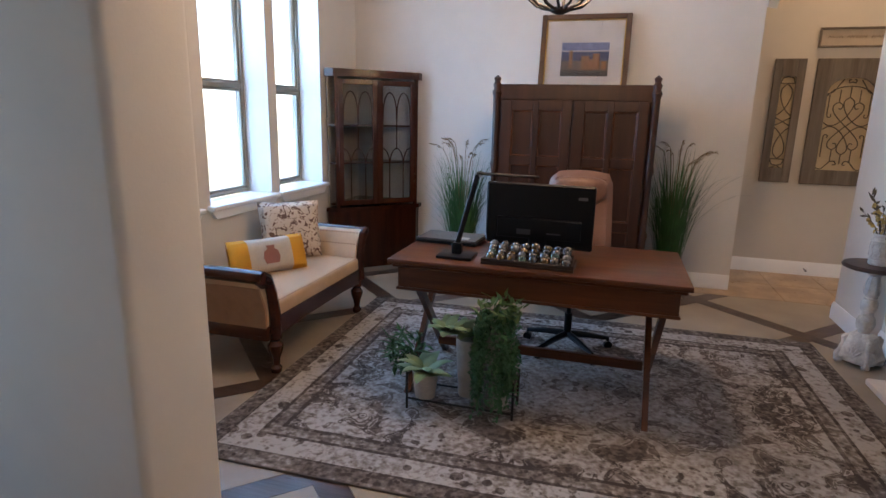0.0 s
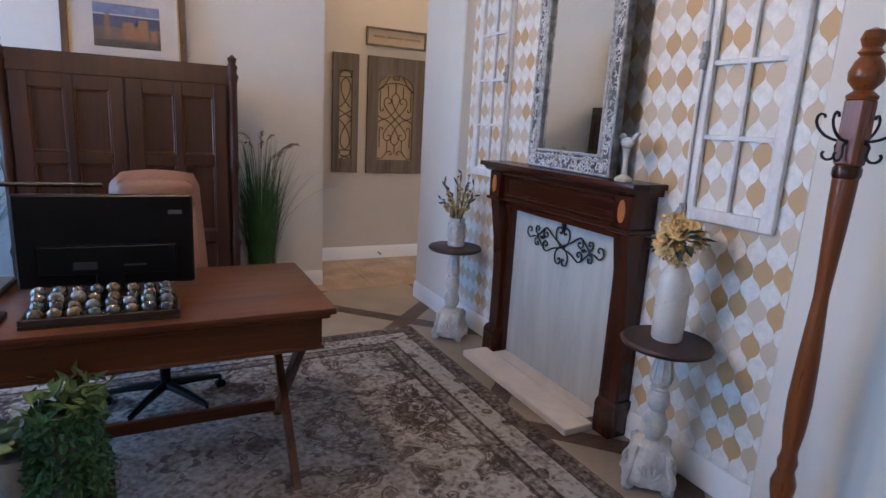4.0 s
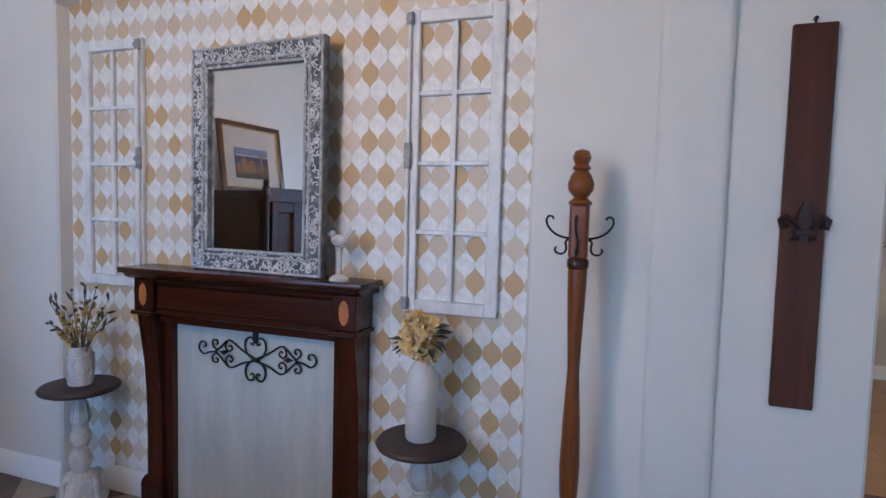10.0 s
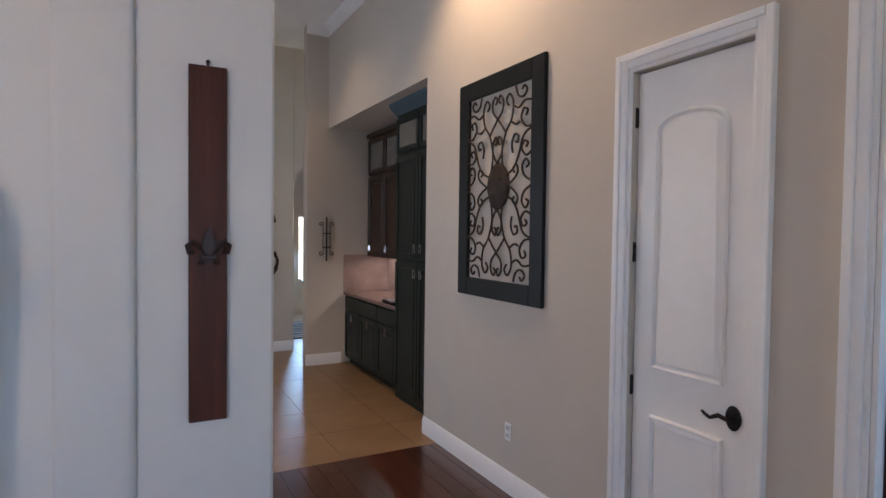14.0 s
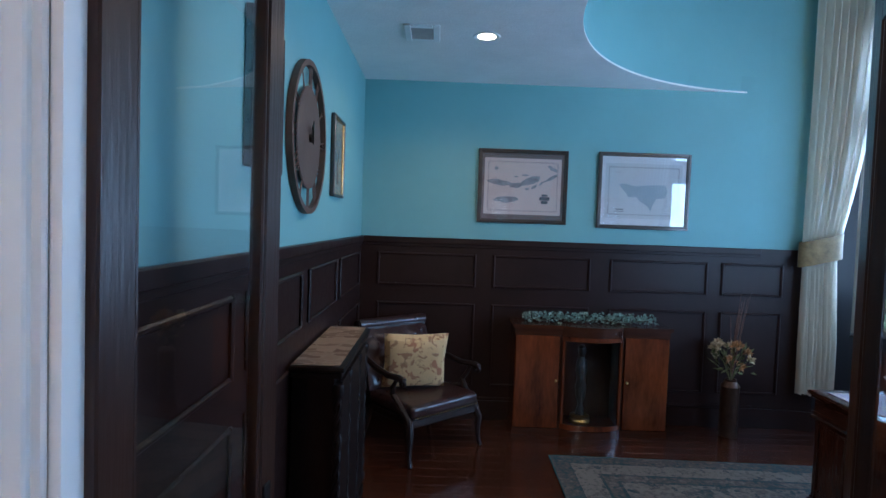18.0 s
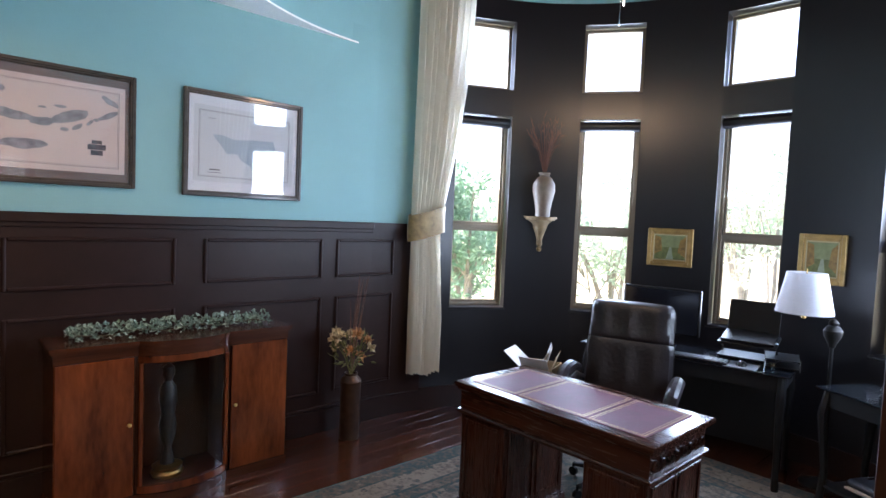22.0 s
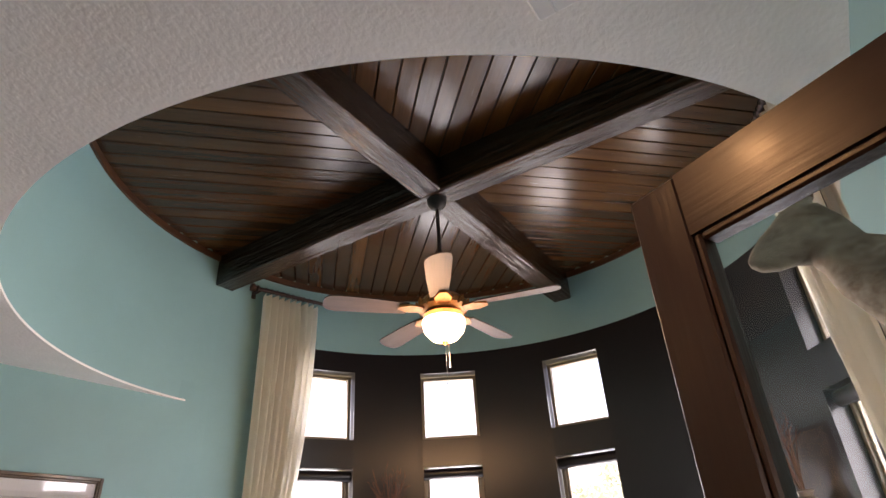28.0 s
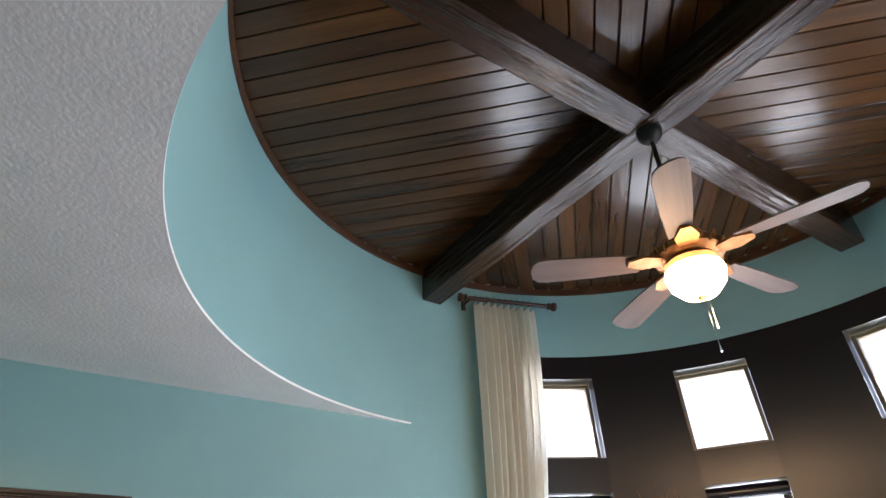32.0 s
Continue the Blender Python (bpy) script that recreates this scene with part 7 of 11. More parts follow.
prism(bm, [(-0.58, 4.2), (-0.59, 4.17), (-0.65, 4.11), (-0.66, 4.08), (-0.68, 4.08), (-0.68, 4.2)], -2.6, K_END - 0.1, "yz")
setting("crown_moulding", bm, TRIM, "white crown moulding under the hall ceiling")


def cab_door(ob, x0, x1, z0, z1, y, glazed=False, pull=None, paint=GREENP):
    d = part("door", frame_bars(bmesh.new(), x0, z0, x1, z1, 0.055, y, y + 0.02), paint, ob)
    if glazed:
        part("pane", box(x0 + 0.05, y + 0.006, z0 + 0.05, x1 - 0.05, y + 0.009, z1 - 0.05), mat("cabinet glass", (0.16, 0.15, 0.13), 0.1), d)
    else:
        part("raised_panel", mesh((bx, x0 + 0.05, y, z0 + 0.05, x1 - 0.05, y + 0.008, z1 - 0.05), (bx, x0 + 0.085, y, z0 + 0.085, x1 - 0.085, y + 0.014, z1 - 0.085, 0.005)), paint, d)
    if pull:
        px, pz = pull
        part("ring_pull", mesh((frame_bars, px - 0.022, pz - 0.04, px + 0.022, pz + 0.04, 0.008, y + 0.02, y + 0.032)), CHROME, d, "bright steel pull")


ob = thing("tall_pantry_cabinet", (0, 0, 0), 0, "tall dark green pantry cabinet with glazed top doors", "cabinet")
part("carcass", box(4.53, -1.49, 0.0, 5.6, -0.89, 2.84), GREENP, ob)
part("cornice", prism(bmesh.new(), [(-0.89, 2.84), (-0.80, 2.92), (-0.80, 2.95), (-1.49, 2.95), (-1.49, 2.84)], 4.53, 5.62, "yz"), mat("blue grey cornice", (0.06, 0.10, 0.13), 0.4), ob, "blue grey cornice")
for x0, x1, px in ((4.54, 5.06, 5.0), (5.07, 5.59, 5.13)):
    cab_door(ob, x0, x1, 2.46, 2.80, -0.889, True)
    cab_door(ob, x0, x1, 1.42, 2.42, -0.889, False, (px, 1.52))
    cab_door(ob, x0, x1, 0.08, 1.38, -0.889, False, (px, 1.28))
ob = thing("base_cabinet", (0, 0, 0), 0, "dark green base cabinet with drawers over doors", "cabinet")
part("carcass", box(5.605, -1.49, 0.08, K_END - 0.002, -0.92, 0.87), GREENP, ob)
part("toe_kick", box(5.61, -1.45, 0.0, K_END - 0.002, -0.98, 0.08), BLACK, ob)
for k in range(3):
    x0 = 5.62 + k * 0.545
    part("drawer_front", box(x0, -0.919, 0.69, x0 + 0.535, -0.90, 0.855, 0.005), GREENP, ob)
    cab_door(ob, x0, x0 + 0.535, 0.10, 0.67, -0.919, False, (x0 + 0.27, 0.60))
ob = thing("worktop", (0, 0, 0), 0, "pinkish brown stone worktop over base cabinet", "worktop")
part("slab", box(5.603, -1.5, 0.872, K_END - 0.002, -0.885, 0.91, 0.006), mat("pink brown granite", (0.19, 0.12, 0.10), 0.25, var=0.4, scale=40), ob)
ob = thing("wall_cabinet", (0, 0, 0), 0, "dark brown wall cabinet with small glazed top doors", "cabinet")
BROWNC = wood("dark brown cabinet wood", (0.020, 0.012, 0.008), (0.045, 0.025, 0.016), 0.4, "z")
part("carcass", box(5.605, -1.49, 1.36, K_END - 0.03, -1.21, 2.86), BROWNC, ob)
part("cornice", box(5.605, -1.49, 2.86, K_END - 0.02, -1.17, 2.92, 0.01), BROWNC, ob)
for k in range(3):
    x0 = 5.62 + k * 0.54
    cab_door(ob, x0, x0 + 0.53, 2.40, 2.84, -1.209, True, None, BROWNC), cab_door(ob, x0, x0 + 0.53, 1.37, 2.37, -1.209, False, (x0 + 0.45, 1.47), BROWNC)
bs = setting("backsplash", mesh((bx, 5.605, -1.499, 0.912, K_END - 0.001, -1.485, 1.36), (bx, K_END - 0.014, -1.485, 0.912, K_END - 0.001, -0.885, 1.38)), mat("rose stone splashback", (0.34, 0.235, 0.20), 0.4, var=0.2, scale=6), "rose coloured stone backsplash")
area("under_cabinet_light", (6.4, -1.33, 1.35), (6.4, -1.36, 0.9), 1.4, 0.06, 9, (1, 0.85, 0.7))
ob = thing("faucet", (5.75, -1.2, 0.91), 0, "bright chrome faucet on worktop", "faucet")
part("spout", tube(bmesh.new(), [(0, 0, 0), (0, 0, 0.26), (0.02, 0.06, 0.30), (0.03, 0.14, 0.26)], 0.012, 8), CHROME, ob)
part("dish_tray", box(0.0, 0.14, 0, 0.3, 0.28, 0.03, 0.005), BLACK, ob)
ob = thing("wall_sconce", (K_END - 0.001, -0.655, 1.30), 0, "black wrought iron wall ornament with two tiers", "wall ornament")
bm = bmesh.new()
tube(bm, [(-0.02, 0, 0.0), (-0.02, 0, 0.55)], 0.010, 6)
for s in (-1, 1):
    tube(bm, [(-0.02, s * 0.045, 0.1), (-0.02, s * 0.045, 0.46)], 0.005, 5)
    tube(bm, [(-0.02, s * (0.045 + a), 0.46 + b) for a, b in curl((0.025, 0), 0.03, 180, -140)], 0.006, 5)
    tube(bm, [(-0.02, s * (0.045 + a), 0.10 + b) for a, b in curl((0.025, 0), 0.03, 180, 500)], 0.006, 5)
bx(bm, -0.05, -0.05, 0.17, -0.01, 0.05, 0.182), bx(bm, -0.05, -0.05, 0.34, -0.01, 0.05, 0.352)
part("iron_frame", bm, IRON, ob)
ob = thing("wall_barometer", (8.3, -0.12, 1.0), 0, "carved dark wood banjo barometer with white dial", "barometer")
outl = [(-0.06, 0.0), (0, -0.06), (0.06, 0.0), (0.15, 0.14), (0.17, 0.26), (0.13, 0.37), (0.07, 0.43), (0.055, 0.55), (0.05, 0.72), (0.13, 0.80), (0.10, 0.90), (0.03, 0.94), (0, 1.0), (-0.03, 0.94), (-0.10, 0.90), (-0.13, 0.80), (-0.05, 0.72), (-0.055, 0.55), (-0.07, 0.43), (-0.13, 0.37), (-0.17, 0.26), (-0.15, 0.14)]
part("carved_case", prism(bmesh.new(), outl, -0.05, -0.001, "yz"), OAKD, ob)
part("dial", lathe(bmesh.new(), [(0, 0), (0.125, 0), (0.125, 0.008), (0, 0.008)], n=24, m=pose(-0.05, 0, 0.25, 0, -90)), mat("ivory dial", (0.55, 0.52, 0.45), 0.5), ob, "ivory dial")
part("thermometer", box(-0.055, -0.025, 0.50, -0.05, 0.025, 0.78), mat("pale scale", (0.4, 0.37, 0.3), 0.5), ob)
for z in (0.82, 1.42):
    ob = thing("wall_shelf", (8.299, 0.32, z), 0, "short dark wooden wall ledge", "shelf", "short ledges on the far wall")
    part("ledge", box(-0.12, -0.3, 0, 0, 0.3, 0.035, 0.005), OAKD, ob)
    part("lip", box(-0.125, -0.3, 0.035, -0.112, 0.3, 0.05, 0.003), OAKD, ob)

# ---- glimpse of the far room behind the arch ----
downlight((9.6, -0.9, 4.198), 90, "warm recessed light in the far room's ceiling")
area("window_daylight", (11.72, -1.58, 1.3), (8.5, -0.6, 0.1), 0.27, 1.2, 50, (0.5, 0.75, 1.0))
ob = thing("striped_rug", (9.9, -1.0, 0.0), 0, "dark rug with pale slanting stripes on far room floor", "rug")
part("rug_field", box(-0.8, -0.7, 0.001, 0.8, 0.7, 0.010, 0.003), mat("dark rug pile", (0.02, 0.02, 0.025), 0.9, bump=0.3, bscale=300), ob)
STRIPE = mat("pale rug stripe", (0.55, 0.55, 0.55), 0.9, bump=0.3, bscale=300)
for k in range(9):
    part("stripe", mesh((slab, (-0.66 + k * 0.165, 0, 0.0115), (0.06, 1.2, 0.003), (0, 0, 14 if k % 2 else 9))), STRIPE, ob)
ob = thing("side_table", (11.0, -1.58, 0.0), 0, "dark wooden side table beside the far window", "table")
part("tabletop", mesh((lathe, [(0, 0.70), (0.27, 0.70), (0.28, 0.715), (0.27, 0.73), (0, 0.73)], (0, 0, 0), 24)), OAKD, ob)
part("pedestal", mesh((lathe, [(0, 0.02), (0.16, 0.02), (0.14, 0.06), (0.05, 0.10), (0.04, 0.30), (0.06, 0.42), (0.035, 0.52), (0.05, 0.68), (0, 0.70)], (0, 0, 0), 18)), OAKD, ob)
for k in range(3):
    a = 2.1 * k
    part("foot", tube(bmesh.new(), [(0.10 * math.cos(a), 0.10 * math.sin(a), 0.05), (0.2 * math.cos(a), 0.2 * math.sin(a), 0.045), (0.27 * math.cos(a), 0.27 * math.sin(a), 0.02)], [0.03, 0.024, 0.02], 8), OAKD, ob)

# ---- study: window frames and sills ----
for k, a in enumerate(WIN):
    c, s = math.cos(radians(a)), math.sin(radians(a))
    at = (CX + (R + 0.12) * c, CY + (R + 0.12) * s, 0)
    w = 2 * (R + 0.12) * math.sin(radians(HALF)) - 0.012
    lo = sash_window("window_%d" % (k + 4), at, a - 90, w, 0.885, 2.57, 1.60, "tall narrow bronze sash window in dark wall")
    part("window_sill", box(-w / 2, -0.15, 0.862, w / 2, 0.0, 0.884, 0.006), DARKP2, lo)
    part("roller_blind", mesh((cy, (-w / 2 + 0.006, -0.055, 2.528), (w / 2 - 0.006, -0.055, 2.528), 0.045, None, 16), (bx, -w / 2 + 0.006, -0.018, 2.49, w / 2 - 0.006, -0.006, 2.57)), DARKP2, lo, "rolled dark blind")
    up = sash_window("window_%d" % (k + 9), at, a - 90, w, 2.82, 3.39, None, "small bronze framed clerestory window in dark wall")

# ---- study wainscot: rails, panel mouldings, base ----
WOODM = DARKP


def panel_run(p, q, out, splits, name):
    """Chair rail, base and framed panels along one straight wall."""
    p, q, o = Vector(p), Vector(q), Vector(out)
    d = (q - p).normalized()
    ln = (q - p).length
    m = Matrix(((d.x, o.x, 0, p.x), (d.y, o.y, 0, p.y), (0, 0, 1, 0), (0, 0, 0, 1)))
    ob = new(name)
    ob.matrix_world = m if m.to_3x3().determinant() > 0 else m
    tagged(ob, "dark espresso chair rail, base and framed panels", "wainscot", kind="structure")
    part("chair_rail", mesh((bx, 0, 0.0005, 1.545, ln, 0.028, 1.60, 0.006), (bx, 0, 0.0005, 1.52, ln, 0.014, 1.548, 0.004)), WOODM, ob)
    part("base_board", mesh((bx, 0, 0.0005, 0.0, ln, 0.02, 0.17), (bx, 0, 0.0005, 0.17, ln, 0.012, 0.20, 0.005)), WOODM, ob)
    for a, b in splits:
        for z0, z1 in ((1.175, 1.465), (0.30, 1.03)):
            part("panel_moulding", frame_bars(bmesh.new(), a, z0, b, z1, 0.022, 0.0005, 0.017, "xz", 0.007), WOODM, ob)


panel_run((K_X, S_Y), (CX, S_Y), (0, 1), [(0.15, 1.02), (1.165, 2.03), (2.20, 3.07), (3.19, 3.74)], "wainscot_south")
panel_run((K_X, Y1 - 0.03), (K_X, S_Y), (-1, 0), [(0.12, 0.92), (1.05, 1.88), (2.03, 2.85), (2.98, 3.95)], "wainscot_east")
panel_run((CX, N_Y), (D0 - 0.1, N_Y), (0, -1), [(0.12, 0.90), (1.03, 1.80)], "wainscot_north")
for a0, a1 in ((BAY1, 270), (90, BAY0)):
    bm = sector(bmesh.new(), R - 0.028, R - 0.0005, a0, a1, 1.545, 1.60)
    sector(bm, R - 0.02, R - 0.0005, a0, a1, 0.0, 0.17)
    setting("wainscot_trim", bm, DARKP, "dark rail and base running into the round wall")
bm = sector(bmesh.new(), R - 0.02, R - 0.0005, BAY0, BAY1, 0.0, 0.19)
setting("baseboard_bay", bm, DARKP, "dark base board of the round wall")

# ---- boarded round ceiling with crossed beams ----
CED = wood("stained cedar boards", (0.036, 0.0135, 0.004), (0.080, 0.032, 0.0098), 0.24, "x", coat=0.12)
N_, L_ = CED.node_tree.nodes, CED.node_tree.links
geo, mr, hs = N_.new("ShaderNodeNewGeometry"), N_.new("ShaderNodeMapRange"), N_.new("ShaderNodeHueSaturation")
mr.inputs[3].default_value, mr.inputs[4].default_value = 0.6, 1.45
old = N_["Principled BSDF"].inputs["Base Color"].links[0].from_socket
L_.new(geo.outputs["Random Per Island"], mr.inputs[0]), L_.new(mr.outputs[0], hs.inputs["Value"]), L_.new(old, hs.inputs["Color"]), L_.new(hs.outputs[0], N_["Principled BSDF"].inputs["Base Color"])
for quad, name in ((45, "a"), (135, "b")):
    bm = bmesh.new()
    turn = math.radians(quad)
    ca, sa = math.cos(turn), math.sin(turn)
    pw = 0.118
    rad = R + 0.03
    for side in (1, -1):
        k = -14
        while k < 14:
            v0, v1 = k * pw + 0.003, (k + 1) * pw - 0.003
            vm = max(abs(v0), abs(v1))
            if vm < rad * 0.7072 + 0.06:
                u0 = min(abs(v0), abs(v1))
                far = math.sqrt(max(0.0, rad * rad - vm * vm))
                if far > u0 + 0.02:
                    # boards run outwards along the middle line of their quarter
                    bx(bm, side * u0, v0, 4.18, side * far, v1, 4.20, 0.004)
            k += 1
    ob = setting("ceiling_boards_" + name, bm, CED, "stained cedar tongue and groove ceiling boards")
    ob.matrix_world = pose(CX, CY, 0, 0, 0, quad)
setting("ceiling_boards_base", sector(bmesh.new(), 0.02, R + 0.05, 0, 359.9, 4.204, 4.22), mat("dark board gap", (0.01, 0.005, 0.003), 0.8), "dark gaps behind the ceiling boards")
bm = sector(bmesh.new(), R - 0.018, R - 0.0005, 0, 360, 4.13, 4.18)
setting("ceiling_rim", bm, wood("dark rim", (0.05, 0.02, 0.009), (0.10, 0.04, 0.018), 0.4, "x"), "narrow dark rim round the boarded ceiling")
BEAM = wood("hand hewn dark beam", (0.016, 0.0062, 0.003), (0.045, 0.0185, 0.0085), 0.22, "x", size=2.6, coat=0.0, bump=1.0)
BEAM.node_tree.nodes["Bump"].inputs["Distance"].default_value = 0.02
BEAM.node_tree.nodes["Principled BSDF"].inputs["Specular IOR Level"].default_value = 0.5


def beam(name, at, rz, ln):
    """A hewn box beam; its faces are slightly wavy."""
    random.seed(int(rz) + 5)
    bm = bmesh.new()
    n, w, h = 60, 0.085, 0.262
    rings = []
    for i in range(n + 1):
        x = -ln / 2 + ln * i / n
        rings.append([bm.verts.new((x, y * (1 + 0.05 * noise.noise((x * 5, y * 9, z * 9 + rz))), z + 0.006 * noise.noise((x * 7, y * 11, rz)))) for y, z in ((-w, 0.008), (-w + 0.01, 0), (-w / 3, 0.003), (w / 3, 0.002), (w - 0.01, 0), (w, 0.008), (w, h), (-w, h))])
    for a, b in zip(rings, rings[1:]):
        for k in range(8):
            bm.faces.new((a[k], a[(k + 1) % 8], b[(k + 1) % 8], b[k]))
    bm.faces.new(rings[0][::-1]), bm.faces.new(rings[-1])
    ob = tagged(part(name, bm, BEAM), "dark hand hewn wooden ceiling beam", kind="structure")
    ob.matrix_world = pose(*at, 0, 0, rz)


beam("beam_1", (CX, CY, 3.922), 0, 2 * R + 0.02)
beam("beam_2", (CX, CY, 3.918), 90, 2 * R + 0.02)


def ceiling_fan():
    random.seed(9)
    ob = thing("ceiling_fan", (CX, CY, 3.05), 0, "five blade ceiling fan with bronze motor and lit glass bowl", "ceiling fan")
    bronze = mat("gilded bronze", (0.42, 0.17, 0.06), 0.35, 0.9, 0.4, 20, 0.4, 50)
    part("canopy", lathe(bmesh.new(), [(0.0, 0.872), (0.065, 0.872), (0.06, 0.837), (0.035, 0.807), (0.015, 0.797), (0, 0.797)], n=20), IRON, ob)
    part("downrod", mesh((cy, (0, 0, 0.22), (0, 0, 0.81), 0.012)), IRON, ob)
    part("motor_housing", lathe(bmesh.new(), [(0, 0.23), (0.04, 0.23), (0.05, 0.20), (0.11, 0.17), (0.15, 0.13), (0.15, 0.10), (0.11, 0.075), (0.12, 0.06), (0.08, 0.04), (0, 0.04)], n=28), bronze, ob)
    bm = bmesh.new()
    for k in range(14):
        a = 2 * math.pi * k / 14
        tube(bm, [((0.145 + 0.012 * b) * math.cos(a + c * 0.25), (0.145 + 0.012 * b) * math.sin(a + c * 0.25), 0.115 + 0.03 * d) for b, c, d in ((0, -0.5, -0.8), (1, -0.2, 0.4), (1, 0.2, 0.8), (0.6, 0.4, 0.2), (0.3, 0.2, -0.1))], 0.007, 5)
    part("cast_scrollwork", bm, bronze, ob)
    for k in range(5):
        a = 72 * k + 33
        arm = part("blade_arm", mesh((prism, [(0.10, -0.03), (0.20, -0.05), (0.27, -0.02), (0.27, 0.02), (0.20, 0.05), (0.10, 0.03)], 0.085, 0.097, "xy")), bronze, ob)
        arm.rotation_euler = (0, 0, radians(a))
        bl = part("blade", prism(bmesh.new(), [(0.21, -0.052), (0.40, -0.066), (0.62, -0.073), (0.665, -0.066), (0.69, -0.04), (0.697, 0.0), (0.69, 0.04), (0.665, 0.066), (0.62, 0.073), (0.40, 0.066), (0.21, 0.052)], 0.099, 0.107), wood("grey brown fan blade", (0.055, 0.035, 0.028), (0.115, 0.08, 0.066), 0.55, "x", coat=0.0), ob)
        bl.rotation_euler = (radians(12), 0, radians(a))
    part("light_bowl", lathe(bmesh.new(), [(0.095, 0.045), (0.122, 0.033), (0.128, 0.012), (0.115, -0.04), (0.075, -0.085), (0.024, -0.10), (0, -0.10)], n=28), emit("lit opal glass", (1, 0.84, 0.66), 1.5), ob, "glowing opal glass bowl")
    part("finial", lathe(bmesh.new(), [(0.022, -0.097), (0.018, -0.108), (0.008, -0.118), (0, -0.122)], n=14), bronze, ob)
    for x, zz in ((0.025, -0.33), (-0.01, -0.22)):
        part("pull_chain", mesh((cy, (x, 0.02, -0.09), (x, 0.02, zz), 0.0012, None, 5), (cy, (x, 0.02, zz - 0.03), (x, 0.02, zz), 0.005, 0.002, 8)), CHROME, ob)
    bulb("fan_light", (CX, CY, 2.86), 30, (1, 0.72, 0.42), 0.1)


ceiling_fan()
downlight((0.388, -3.65, Z_CEIL - 0.001), 52, "warm recessed light in study ceiling", WARM, 160)
downlight((0.33, -1.88, Z_CEIL - 0.001), 40, "warm recessed light in study ceiling", WARM, 160)


def ceiling_vent(name, at, w, l, rz, n, label):
    ob = thing(name, at, rz, label, "vent")
    part("vent_frame", frame_bars(bmesh.new(), -w / 2, -l / 2, w / 2, l / 2, 0.045, -0.012, 0.0, "xy", 0.004), TRIM, ob)
    part("vent_backing", box(-w / 2 + 0.03, -l / 2 + 0.03, -0.002, w / 2 - 0.03, l / 2 - 0.03, 0.0), mat("grey vent filter", (0.32, 0.30, 0.28), 0.9), ob)
    for k in range(n):
        y = -l / 2 + 0.045 + (l - 0.09) * (k + 0.5) / n
        part("slat", mesh((slab, (0, y, -0.007), (w - 0.07, (l - 0.09) / n * 0.92, 0.0015), (16, 0, 0))), mat("grey slat", (0.42, 0.395, 0.37), 0.5), ob)
    for k in (1, 2, 3):
        part("vent_bar", box(-w / 2 + w * k / 4 - 0.007, -l / 2 + 0.035, -0.013, -w / 2 + w * k / 4 + 0.007, l / 2 - 0.035, -0.009), TRIM, ob) if n > 12 else None


ceiling_vent("return_air_grille", (-0.154, -1.105, Z_CEIL - 0.001), 0.62, 0.64, 90, 60, "large white return air grille in textured ceiling")
ceiling_vent("ceiling_register", (0.808, -3.617, Z_CEIL - 0.001), 0.23, 0.30, 0, 10, "small white air register in ceiling")

# ---- study doors ----
DOORW = wood("dark stained door wood", (0.030, 0.0118, 0.0064), (0.044, 0.0175, 0.0094), 0.32, "z", coat=0.04)


DOORW_X = wood("dark stained door rail wood", (0.030, 0.0118, 0.0064), (0.044, 0.0175, 0.0094), 0.32, "x", coat=0.04)


def study_door(name, hinge, angle, flip, label, top=2.40, w=0.70):
    """A full glazed door leaf; local x runs from the hinge, angle is its plan direction."""
    ob = thing(name, (hinge[0], hinge[1], 0.012), angle, label, "door", kind="structure")
    h, t = top, 0.022
    s = 0.092
    part("stile", box(0, -t, 0, s, t, h, 0.004), DOORW, ob), part("stile", box(w - s, -t, 0, w, t, h, 0.004), DOORW, ob)
    part("top_rail", box(s, -t, h - 0.11, w - s, t, h), DOORW_X, ob), part("bottom_rail", box(s, -t, 0, w - s, t, 0.26), DOORW_X, ob)
    part("glazing_bead", mesh((frame_bars, s, 0.26, w - s, h - 0.11, 0.014, -t + 0.004, t - 0.004)), DOORW, ob)
    pn = part("pane", box(s + 0.01, -0.003, 0.27, w - s - 0.01, 0.003, h - 0.12), GLASS, ob)
    for z in (0.25, 0.9, 1.55, 2.2):
        part("hinge", mesh((cy, (-0.006, flip * t, z - 0.05), (-0.006, flip * t, z + 0.05), 0.008, None, 8)), IRON, ob)
    for s in (-1, 1):
        hd = part("handle_plate", box(w - 0.085, s * t, 0.80, w - 0.045, s * (t + 0.008), 1.0, 0.003), IRON, ob)
        part("lever", tube(bmesh.new(), [(w - 0.065, s * t, 0.92), (w - 0.065, s * (t + 0.05), 0.92), (w - 0.11, s * (t + 0.055), 0.925), (w - 0.17, s * (t + 0.05), 0.915)], 0.009, 8), IRON, hd)
    return ob


study_door("door_2", (1.206, -0.735), -97.2, 1, "dark wooden glazed study door standing open")
study_door("door_3", (-0.13, -0.695), -116.7, -1, "dark wooden glazed study door standing half open", 2.34, 0.675)

